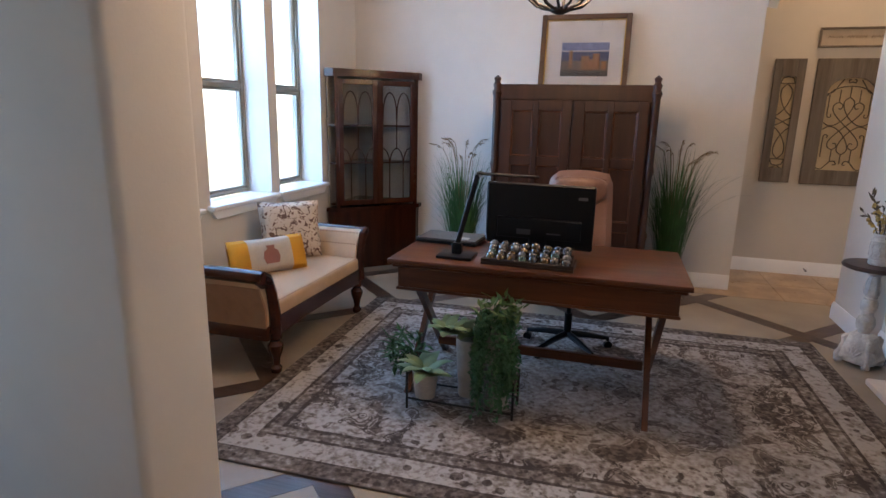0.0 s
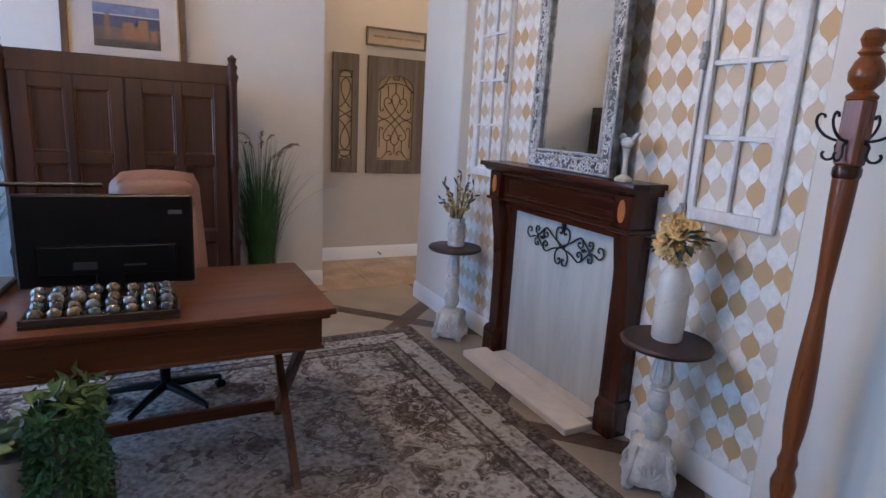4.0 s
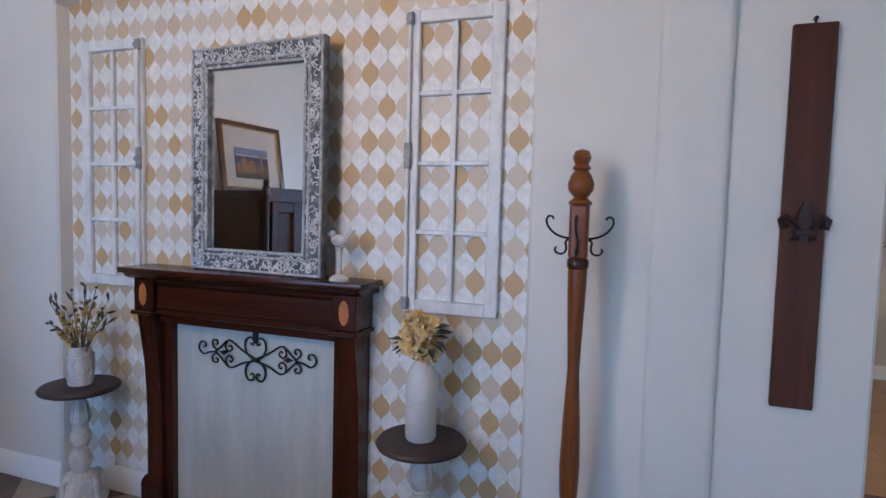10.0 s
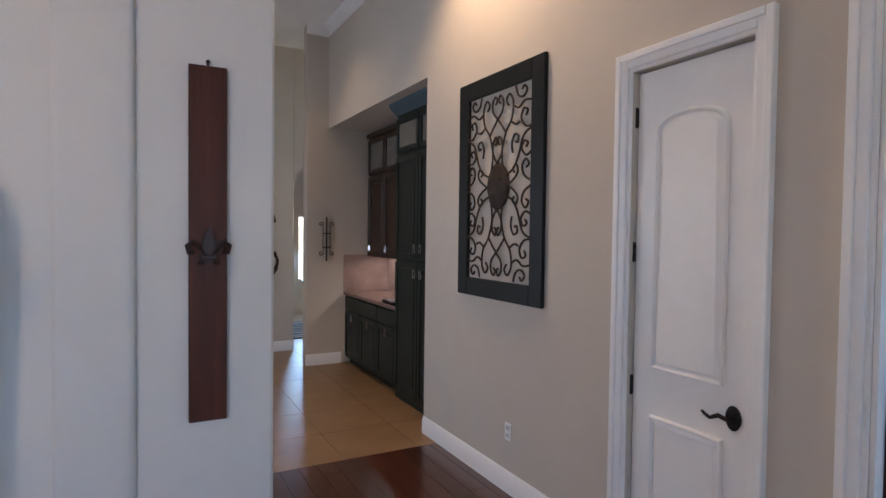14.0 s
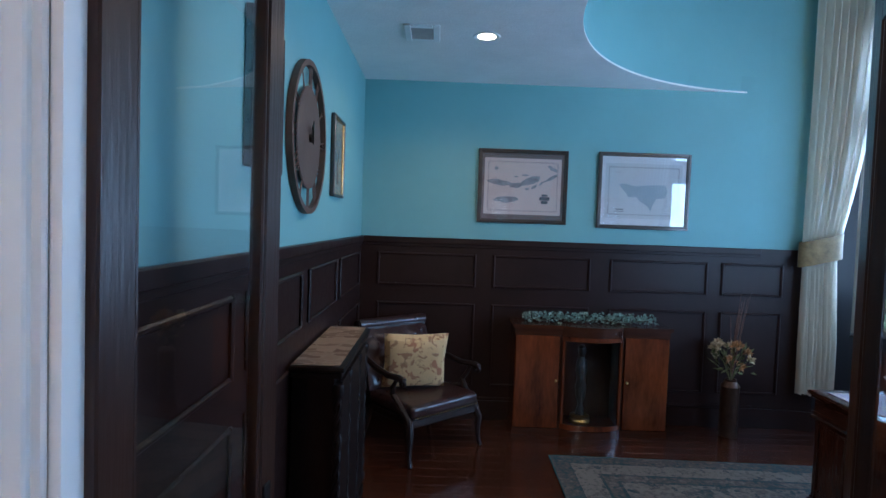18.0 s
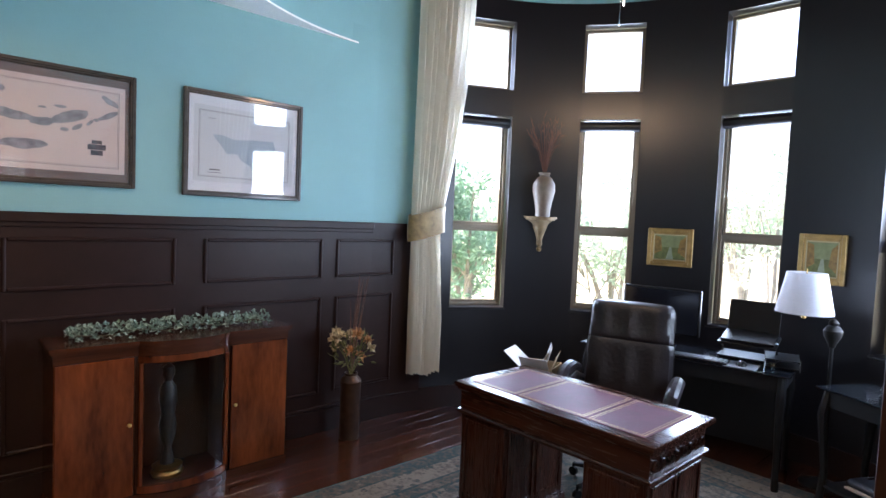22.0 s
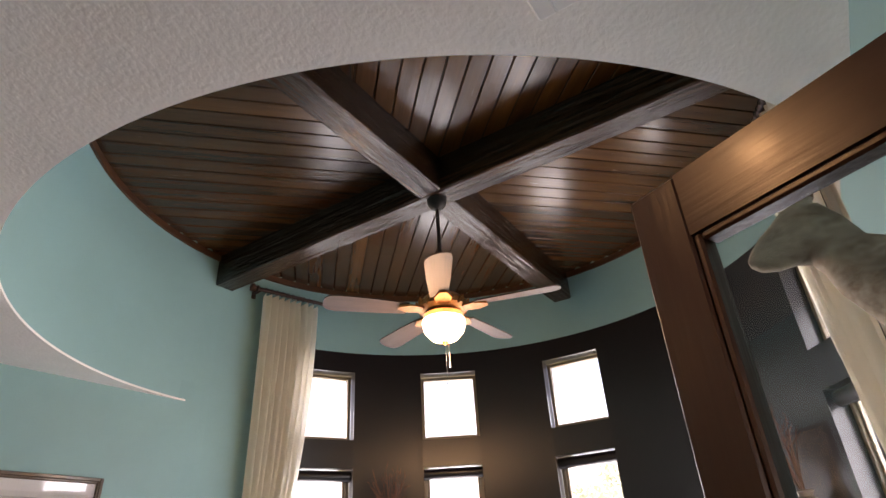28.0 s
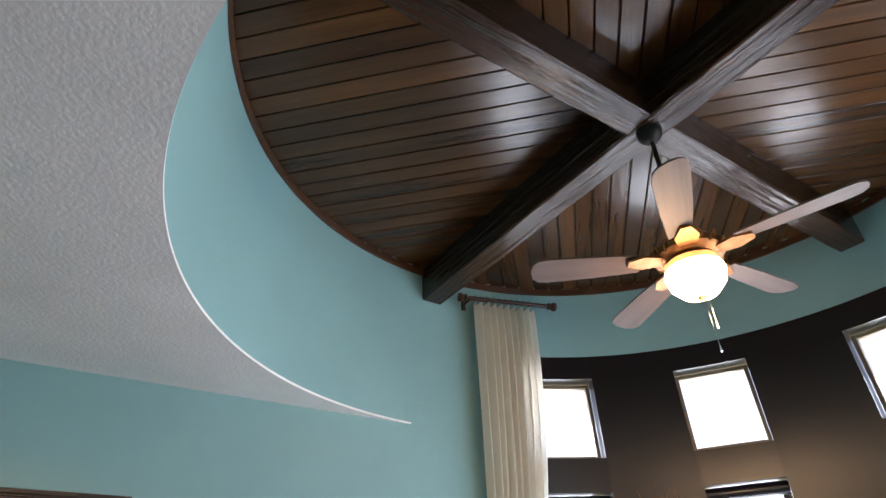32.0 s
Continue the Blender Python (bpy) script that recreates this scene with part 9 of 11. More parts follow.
def radio_cabinet():
    """A bow-fronted cabinet with veneered doors and a curved glass bay; its front faces +y."""
    ob = thing("display_cabinet", (-0.65, -4.86, 0), 0, "walnut veneered cabinet with bow fronted glass centre", "cabinet")
    w, d, h = 0.64, 0.31, 0.92
    bay = [(0.25 - 0.5 * k / 16, d + 0.075 * (1 - (2 * k / 16 - 1) ** 2) ** 0.75) for k in range(17)]
    full = [(w, 0), (w, d)] + bay + [(-w, d), (-w, 0)]
    grow = lambda o, q: [(x + (q if x > 0 else -q) * (abs(x) > 0.3), y + (q if y > 0.1 else 0)) for x, y in o]
    part("top", mesh((prism, grow(full, 0.022), h - 0.022, h, "xy"), (prism, grow(full, 0.012), h - 0.034, h - 0.022, "xy"), (prism, grow(full, 0.004), h - 0.085, h - 0.034, "xy")), wood("dark walnut top", (0.030, 0.009, 0.005), (0.085, 0.027, 0.012), 0.2, "x", coat=0.6), ob)
    part("base", mesh((prism, grow(full, 0.008), 0, 0.055, "xy")), wood("dark walnut top", (0.03, 0.009, 0.005), (0.085, 0.027, 0.012), 0.2, "x"), ob)
    part("side", box(-w, 0.0, 0.056, -w + 0.022, d - 0.006, h - 0.086), VENEER, ob), part("side", box(w - 0.022, 0, 0.056, w, d - 0.006, h - 0.086), VENEER, ob)
    part("back", box(-w + 0.022, 0.002, 0.056, w - 0.022, 0.016, h - 0.086), OAKD, ob)
    part("divider", box(-0.265, 0.016, 0.056, -0.25, d - 0.006, h - 0.086), OAKD, ob), part("divider", box(0.25, 0.016, 0.056, 0.265, d - 0.006, h - 0.086), OAKD, ob)
    for s in (-1, 1):
        a, b = sorted((s * 0.27, s * (w - 0.002)))
        dr = part("door", box(a, d - 0.0055, 0.058, b, d + 0.012, h - 0.088, 0.004), VENEER, ob, "figured walnut door")
        part("knob", lathe(bmesh.new(), [(0.009, 0), (0.006, 0.008), (0.010, 0.014), (0, 0.02)], n=10, m=Matrix.Translation((s * 0.295, d + 0.012, 0.46)) @ Matrix.Rotation(radians(-90), 4, "X")), BRASS, dr)
    inner = [(x * 0.93, y - 0.012) for x, y in bay]
    gd = part("glass_door", mesh(*[(prism, bay + [(x * 0.995, y - 0.02) for x, y in bay[::-1]], z0, z1, "xy") for z0, z1 in ((0.058, 0.10), (h - 0.125, h - 0.088))], (bx, -0.25, d - 0.01, 0.10, -0.225, d + 0.022, h - 0.125, 0.004), (bx, 0.225, d - 0.01, 0.10, 0.25, d + 0.022, h - 0.125, 0.004)), VENEER, ob, "bow fronted door frame")
    part("pane", mesh((prism, bay[1:-1] + [(x, y - 0.004) for x, y in bay[-2:0:-1]], 0.10, h - 0.125, "xy")), GLASS, gd)
    part("shelf", box(-0.248, 0.017, 0.058, 0.248, d - 0.02, 0.075), OAKD, ob)
    fg = thing("figurine", (-0.60, -4.68, 0.0755), 0, "dark cast statuette on a round gilt base behind glass", "figurine")
    part("gilt_base", lathe(bmesh.new(), [(0, 0), (0.085, 0), (0.09, 0.02), (0.08, 0.035), (0.085, 0.055), (0.06, 0.065), (0, 0.065)], n=24), BRASS, fg)
    part("statuette", lathe(bmesh.new(), [(0, 0.066), (0.04, 0.066), (0.03, 0.12), (0.02, 0.16), (0.04, 0.22), (0.05, 0.30), (0.035, 0.36), (0.05, 0.44), (0.045, 0.52), (0.02, 0.56), (0.035, 0.60), (0.033, 0.64), (0, 0.67)], n=14), mat("dark patinated metal", (0.05, 0.05, 0.05), 0.35, 0.8, 0.3, 20), fg)


radio_cabinet()


def garland():
    """A strand of silvery green eucalyptus leaves along the cabinet's top."""
    random.seed(31)
    ob = thing("leaf_garland", (-0.65, -4.70, 0.921), 0, "silvery green eucalyptus garland lying on walnut cabinet", "garland")
    st = bmesh.new()
    tube(st, [(-0.55 + 1.1 * i / 20, 0.02 * math.sin(i * 1.3), 0.02 + 0.008 * math.sin(i)) for i in range(21)], 0.005, 5)
    part("stem", st, mat("garland stem", (0.08, 0.07, 0.04), 0.8), ob)
    gm = mat("eucalyptus leaf", (0.12, 0.25, 0.18), 0.6, var=0.45, scale=25, color2=(0.42, 0.56, 0.46))
    bm = bmesh.new()
    for i in range(760):
        x = rnd(-0.565, 0.565)
        a = rnd(0, math.pi)
        r = rnd(0.02, 0.085)
        p = Vector((x, r * math.cos(a) * 1.1 + 0.01, 0.012 + r * 0.8 * math.sin(a)))
        dv = Vector((rnd(-1, 1), math.cos(a) + rnd(-0.6, 0.6), math.sin(a) + rnd(-0.4, 0.5)))
        leaf(bm, p, dv, rnd(0.02, 0.036), rnd(0.016, 0.026), (rnd(-1, 1), rnd(-1, 1), 1))
    part("leaves", bm, gm, ob, "small rounded silver green leaves", kind="stuff")


garland()


def floor_vase():
    random.seed(12)
    ob = thing("floor_vase", (-1.87, -4.655, 0), 0, "tall brown metal floor vase with dried flowers and twigs", "vase")
    brz = mat("brown hammered metal", (0.075, 0.04, 0.027), 0.35, 0.6, 0.3, 14, 0.4, 30)
    part("vase_body", lathe(bmesh.new(), [(0, 0), (0.072, 0), (0.076, 0.012), (0.073, 0.03), (0.075, 0.40), (0.078, 0.43), (0.060, 0.46), (0.046, 0.475), (0.05, 0.492), (0.042, 0.492), (0.04, 0.46), (0, 0.45)], n=28), brz, ob)
    fa = mat("dried cream petals", (0.60, 0.46, 0.27), 0.8, var=0.3, scale=30)
    fb = mat("dried rust petals", (0.52, 0.24, 0.09), 0.8, var=0.3, scale=30)
    fg = mat("dried olive leaves", (0.17, 0.17, 0.06), 0.8, var=0.4, scale=20)
    stems = bmesh.new()
    for i in range(13):
        a, b = rnd(0, 6.28), rnd(0.02, 0.15)
        c = Vector((b * math.cos(a) * 1.1, b * math.sin(a) * 0.8, rnd(0.58, 0.78)))
        tube(stems, [(0, 0, 0.46), c * 0.5 + Vector((0, 0, 0.28)), c], 0.003, 4)
        bm = bmesh.new()
        up = (c - Vector((0, 0, 0.55))).normalized()
        for k in range(34):
            dv = (ball_dir() + up * 0.9).normalized()
            leaf(bm, c + dv * 0.01, dv, rnd(0.03, 0.055), rnd(0.018, 0.03), ball_dir())
        part("flower_head", bm, fa if i % 3 else fb, ob, "dried papery bloom")
    bm = bmesh.new()
    for k in range(60):
        a = rnd(0, 6.28)
        c = Vector((0.13 * math.cos(a) * rnd(0.2, 1.2), 0.10 * math.sin(a) * rnd(0.2, 1.2), rnd(0.53, 0.76)))
        leaf(bm, c, (c - Vector((0, 0, 0.55))) + ball_dir() * 0.05, rnd(0.05, 0.09), rnd(0.015, 0.03), ball_dir())
    part("dried_leaves", bm, fg, ob, "curled olive leaves", kind="stuff")
    part("stems", stems, fg, ob)
    for k in range(9):
        a = rnd(-1, 1)
        tube_pts = [(0, 0, 0.46), (0.05 * a, rnd(-0.02, 0.02), 0.8), (0.13 * a + rnd(-0.02, 0.02), rnd(-0.04, 0.04), rnd(1.02, 1.22))]
        part("twig", tube(bmesh.new(), tube_pts, [0.004, 0.003, 0.0015], 4), mat("red brown twig", (0.20, 0.10, 0.07), 0.8), ob)


floor_vase()


# ---- study: pictures, maps, clock ----
def islands(bm, seed, spots, y, n=22):
    """Flat patches with ragged shores."""
    random.seed(seed)
    for cx, cz, rx, rz_, tilt in spots:
        pts = []
        for k in range(n):
            a = 2 * math.pi * k / n
            q = 1 + 0.35 * noise.noise((math.cos(a) * 2 + cx * 30, math.sin(a) * 2 + cz * 30, seed))
            u, v = rx * q * math.cos(a), rz_ * q * math.sin(a)
            pts.append((cx + u * math.cos(tilt) - v * math.sin(tilt), cz + u * math.sin(tilt) + v * math.cos(tilt)))
        prism(bm, pts, y, y + 0.0006, "xz")


def framed_map(x0, x1, z0, z1, kind):
    label = "dark framed antique island map with mauve mat" if kind == 1 else "dark framed pale blue map with white mat"
    ob = thing("framed_map", ((x0 + x1) / 2, S_Y + 0.002, (z0 + z1) / 2), 180, label, "framed map", "framed maps on aqua wall")
    w, h = (x1 - x0) / 2, (z1 - z0) / 2
    fr = wood("dark bronze frame wood", (0.028, 0.019, 0.014), (0.075, 0.055, 0.042), 0.3, "x", coat=0.4)
    part("frame", mesh((frame_bars, -w, -h, w, h, 0.022, -0.026, -0.001), (frame_bars, -w + 0.02, -h + 0.02, w - 0.02, h - 0.02, 0.014, -0.019, -0.001)), fr, ob)
    matc = mat("mauve mount", (0.15, 0.115, 0.11), 0.9, var=0.05) if kind == 1 else mat("white mount", (0.68, 0.68, 0.70), 0.9, var=0.03)
    part("mount", box(-w + 0.03, -0.008, -h + 0.03, w - 0.03, -0.003, h - 0.03), matc, ob)
    m_ = 0.062 if kind == 1 else 0.085
    mb = m_ * 0.75
    sheet = mat("pink cream map sheet", (0.56, 0.48, 0.46), 0.9, var=0.04, scale=4) if kind == 1 else mat("pale map sheet", (0.58, 0.59, 0.60), 0.9, var=0.05, scale=4)
    sx, sz = w - 0.03 - mb * 0.55, h - 0.03 - mb
    part("map_sheet", box(-sx, -0.0095, -sz, sx, -0.0082, sz), sheet, ob)
    part("neat_line", mesh((frame_bars, -sx + 0.03, -sz + 0.03, sx - 0.03, sz - 0.03, 0.0022, -0.0105, -0.0097, "xz", 0.0), (frame_bars, -sx + 0.037, -sz + 0.037, sx - 0.037, sz - 0.037, 0.0012, -0.0105, -0.0097, "xz", 0.0)), mat("map ink", (0.12, 0.12, 0.13), 0.9), ob)
    land = mat("grey map land", (0.25, 0.26, 0.29), 0.9, var=0.35, scale=22) if kind == 1 else mat("blue grey map land", (0.36, 0.42, 0.47), 0.9, var=0.08, scale=12)
    bm = bmesh.new()
    if kind == 1:
        islands(bm, 3, [(-0.20, 0.03, 0.11, 0.024, -0.1), (-0.06, 0.01, 0.06, 0.022, 0.1), (0.07, 0.055, 0.09, 0.032, 0.35), (0.25, 0.08, 0.055, 0.014, 0.5), (0.26, 0.16, 0.05, 0.015, -0.5), (-0.14, -0.115, 0.105, 0.028, 0.05), (0.10, 0.0, 0.03, 0.012, 0.6), (0.16, 0.03, 0.022, 0.009, 0.8), (0.02, 0.10, 0.03, 0.008, 0), (-0.06, 0.085, 0.02, 0.006, 0), (0.04, -0.02, 0.02, 0.01, 0), (0.19, 0.05, 0.015, 0.008, 0)], -0.0103)
        part("printed_land", bm, land, ob, kind="stuff")
        part("compass_rose", mesh((prism, [(-0.235 + r * math.cos(math.pi * k / 8), 0.155 + r * math.sin(math.pi * k / 8)) for k in range(16) for r in [0.022 if k % 2 else 0.013]], -0.0103, -0.0097, "xz")), land, ob)
        part("title_emblem", mesh((bx, 0.165, -0.0104, -0.145, 0.225, -0.0097, -0.118), (bx, 0.15, -0.0103, -0.115, 0.24, -0.0097, -0.085), (bx, 0.17, -0.0103, -0.082, 0.22, -0.0097, -0.062)), mat("map emblem", (0.09, 0.09, 0.11), 0.9, var=0.5, scale=60), ob)
    else:
        out = [(-0.22, 0.06), (-0.16, 0.065), (-0.08, 0.04), (0.05, 0.055), (0.19, 0.06), (0.21, 0.0), (0.19, -0.055), (0.12, -0.06), (0.09, -0.11), (0.07, -0.17), (0.03, -0.12), (-0.03, -0.09), (-0.06, -0.05), (-0.13, -0.055), (-0.16, -0.01), (-0.20, 0.03)]
        prism(bm, out, -0.0103, -0.0097, "xz")
        part("printed_land", bm, land, ob)
        part("title_lines", mesh((bx, -0.24, -0.0104, -0.165, -0.17, -0.0097, -0.158), (bx, -0.255, -0.0104, -0.182, -0.165, -0.0097, -0.178), (bx, -0.25, -0.0104, 0.16, -0.20, -0.0097, 0.163)), mat("map ink", (0.12, 0.12, 0.13), 0.9), ob, kind="stuff")
    part("picture_glass", box(-w + 0.03, -0.0135, -h + 0.03, w - 0.03, -0.0120, h - 0.03), GLASS, ob)


framed_map(-0.455, 0.328, 1.752, 2.395, 1)
framed_map(-1.53, -0.721, 1.735, 2.402, 2)


def print_picture(yc, z0, z1, w, seed, label):
    """A thin framed print of a windswept tree; it hangs on the clock wall and faces -x."""
    random.seed(seed)
    ob = thing("framed_print", (K_X - 0.002, yc, z0), 90, label, "picture", "prints on clock wall")
    h = z1 - z0
    part("frame", frame_bars(bmesh.new(), -w, 0, w, h, 0.016, -0.0, 0.028), mat("black brown frame", (0.022, 0.014, 0.010), 0.3, coat=0.4), ob)
    part("gilt_lip", frame_bars(bmesh.new(), -w + 0.016, 0.016, w - 0.016, h - 0.016, 0.006, 0.004, 0.022), BRASS, ob)
    part("print_sheet", box(-w + 0.02, 0.004, 0.02, w - 0.02, 0.010, h - 0.02), mat("tan aged paper", (0.43, 0.31, 0.18), 0.85, var=0.25, scale=5, color2=(0.58, 0.47, 0.31)), ob)
    ink = mat("grey print ink", (0.16, 0.15, 0.13), 0.9, var=0.5, scale=40)
    part("printed_trunk", mesh((tube, [(0.02, 0.0108, 0.08), (0.035, 0.0108, h * 0.4), (-0.01, 0.0108, h * 0.62), (0.03, 0.0108, h * 0.8)], [0.012, 0.010, 0.008, 0.004], 5)), ink, ob)
    bm = bmesh.new()
    for k in range(16):
        c = (rnd(-0.5, 0.5) * w, h * rnd(0.42, 0.86))
        prism(bm, [(c[0] + rnd(0.014, 0.04) * math.cos(a * 0.7), c[1] + rnd(0.008, 0.022) * math.sin(a * 0.7)) for a in range(9)], 0.0102, 0.0102 + 0.0006 * (1 + k % 3), "xz")
    part("printed_foliage", bm, ink, ob, kind="stuff")
    part("caption_bar", box(-0.06, 0.0102, 0.055, 0.06, 0.0106, 0.061), ink, ob)
    part("picture_glass", box(-w + 0.02, 0.016, 0.02, w - 0.02, 0.0175, h - 0.02), GLASS, ob)


print_picture(-3.55, 1.87, 2.375, 0.185, 5, "thin framed tan print of a twisted tree")
print_picture(-2.005, 1.895, 2.44, 0.20, 8, "thin framed tan print of a mountain tree")


def wall_clock():
    ob = thing("wall_clock", (K_X - 0.003, -2.70, 2.12), 0, "large openwork brown metal wall clock with roman numerals", "clock")
    rust = mat("rusty brown metal", (0.11, 0.06, 0.042), 0.55, 0.3, 0.25, 9, 0.25, 60)
    at = lambda r, a, x: (x, r * math.sin(a), r * math.cos(a))
    ring = lambda r, x, t: tube(bmesh.new(), [at(r, 2 * math.pi * k / 72, x) for k in range(72)], t, 6, True)
    bm = bmesh.new()
    turn = Matrix.Rotation(radians(-90), 4, "Y")
    lathe(bm, [(0.345, 0.0), (0.372, 0.0), (0.372, 0.03), (0.345, 0.03), (0.345, 0.0)], n=72, m=turn)
    bmesh.ops.delete(bm, geom=[f for f in bm.faces if len(f.verts) > 4], context="FACES_ONLY")
    part("outer_ring", bm, rust, ob)
    part("dial", lathe(bmesh.new(), [(0, 0.012), (0.246, 0.012), (0.25, 0.017), (0.246, 0.022), (0, 0.022)], n=64, m=turn), mat("dull brown sheet metal", (0.10, 0.065, 0.052), 0.6, 0.3, 0.15, 5), ob, "plain brown metal dial")
    numerals = ["XII", "I", "II", "III", "IIII", "V", "VI", "VII", "VIII", "IX", "X", "XI"]
    for k, word in enumerate(numerals):
        a = -2 * math.pi * k / 12
        bm = bmesh.new()
        n = len(word)
        for i, ch in enumerate(word):
            o = (i - (n - 1) / 2) * 0.026
            pairs = {"I": [(o, o)], "V": [(o - 0.009, o), (o + 0.009, o)], "X": [(o - 0.010, o + 0.010), (o + 0.010, o - 0.010)]}[ch]
            for p, q in pairs:
                pa, pb = Vector((-0.018, p, 0.347)), Vector((-0.018, q, 0.248))
                tube(bm, [pa, pb], 0.0036, 4)
        nu = part("numeral", bm, rust, ob)
        nu.rotation_euler = (a, 0, 0)
    part("hub", lathe(bmesh.new(), [(0, 0.022), (0.022, 0.022), (0.020, 0.032), (0, 0.034)], n=16, m=turn), IRON, ob)
    part("hand_short", mesh((prism, [(-0.012, -0.02), (0.012, -0.02), (0.010, 0.05), (0, 0.06), (-0.010, 0.05)], -0.036, -0.032, "yz")), IRON, ob)
    ob.children[-1].rotation_euler = (radians(170), 0, 0)
    part("hand_long", mesh((prism, [(-0.008, -0.03), (0.008, -0.03), (0.006, 0.07), (0, 0.085), (-0.006, 0.07)], -0.042, -0.038, "yz")), IRON, ob)
    ob.children[-1].rotation_euler = (radians(182), 0, 0)


wall_clock()


def bay_picture(a0, a1, z0, z1, label, sky_c):
    a = radians((a0 + a1) / 2)
    ob = new("framed_painting")
    r = R - 0.012
    ob.matrix_world = pose(CX + r * math.cos(a), CY + r * math.sin(a), z0, 0, 0, math.degrees(a) - 90)
    tagged(ob, label, "painting", "small paintings on dark round wall")
    w, h = r * math.sin(radians((a1 - a0) / 2)), z1 - z0
    gold = mat("old gold frame", (0.27, 0.165, 0.055), 0.4, 0.6, 0.3, 15, 0.3, 40)
    part("frame", mesh((frame_bars, -w, 0, w, h, 0.03, -0.022, 0.004), (frame_bars, -w + 0.028, 0.028, w - 0.028, h - 0.028, 0.02, -0.014, 0.002)), gold, ob)
    part("linen_slip", frame_bars(bmesh.new(), -w + 0.046, 0.046, w - 0.046, h - 0.046, 0.012, -0.010, 0.0), mat("linen slip", (0.3, 0.24, 0.13), 0.8), ob)
    x0, x1, b0, b1 = -w + 0.056, w - 0.056, 0.056, h - 0.056
    hb = b1 - b0
    part("painted_sky", box(x0, -0.006, b0 + hb * 0.5, x1, 0.0, b1), mat("painted sky " + label[:5], sky_c, 0.7, var=0.25, scale=20), ob)
    part("painted_field", box(x0, -0.006, b0, x1, 0.0, b0 + hb * 0.5), mat("painted field", (0.075, 0.085, 0.018), 0.7, var=0.5, scale=25), ob)
    autumn = mat("painted autumn tree", (0.16, 0.09, 0.015), 0.7, var=0.5, scale=30)
    part("painted_tree", prism(bmesh.new(), [(x0, b0 + hb * 0.2), (x0 + w * 0.35, b0 + hb * 0.35), (x0 + w * 0.28, b1 - 0.02), (x0, b1 - 0.005)], -0.0075, -0.0062, "xz"), autumn, ob)
    part("painted_tree", prism(bmesh.new(), [(x1, b0 + hb * 0.1), (x1 - w * 0.35, b0 + hb * 0.3), (x1 - w * 0.25, b0 + hb * 0.8), (x1, b1 - 0.01)], -0.0075, -0.0062, "xz"), autumn, ob)
    part("painted_path", mesh((prism, [(-0.03, b0), (0.03, b0), (0.012, b0 + hb * 0.5), (-0.004, b0 + hb * 0.5)], -0.007, -0.0062, "xz")), mat("painted path", (0.16, 0.18, 0.12), 0.7, var=0.3, scale=20), ob)


bay_picture(191.6, 201.5, 1.337, 1.655, "small gold framed autumn landscape painting", (0.13, 0.145, 0.06))
bay_picture(161.6, 170.3, 1.31, 1.663, "small gold framed teal mountain landscape painting", (0.035, 0.14, 0.15))


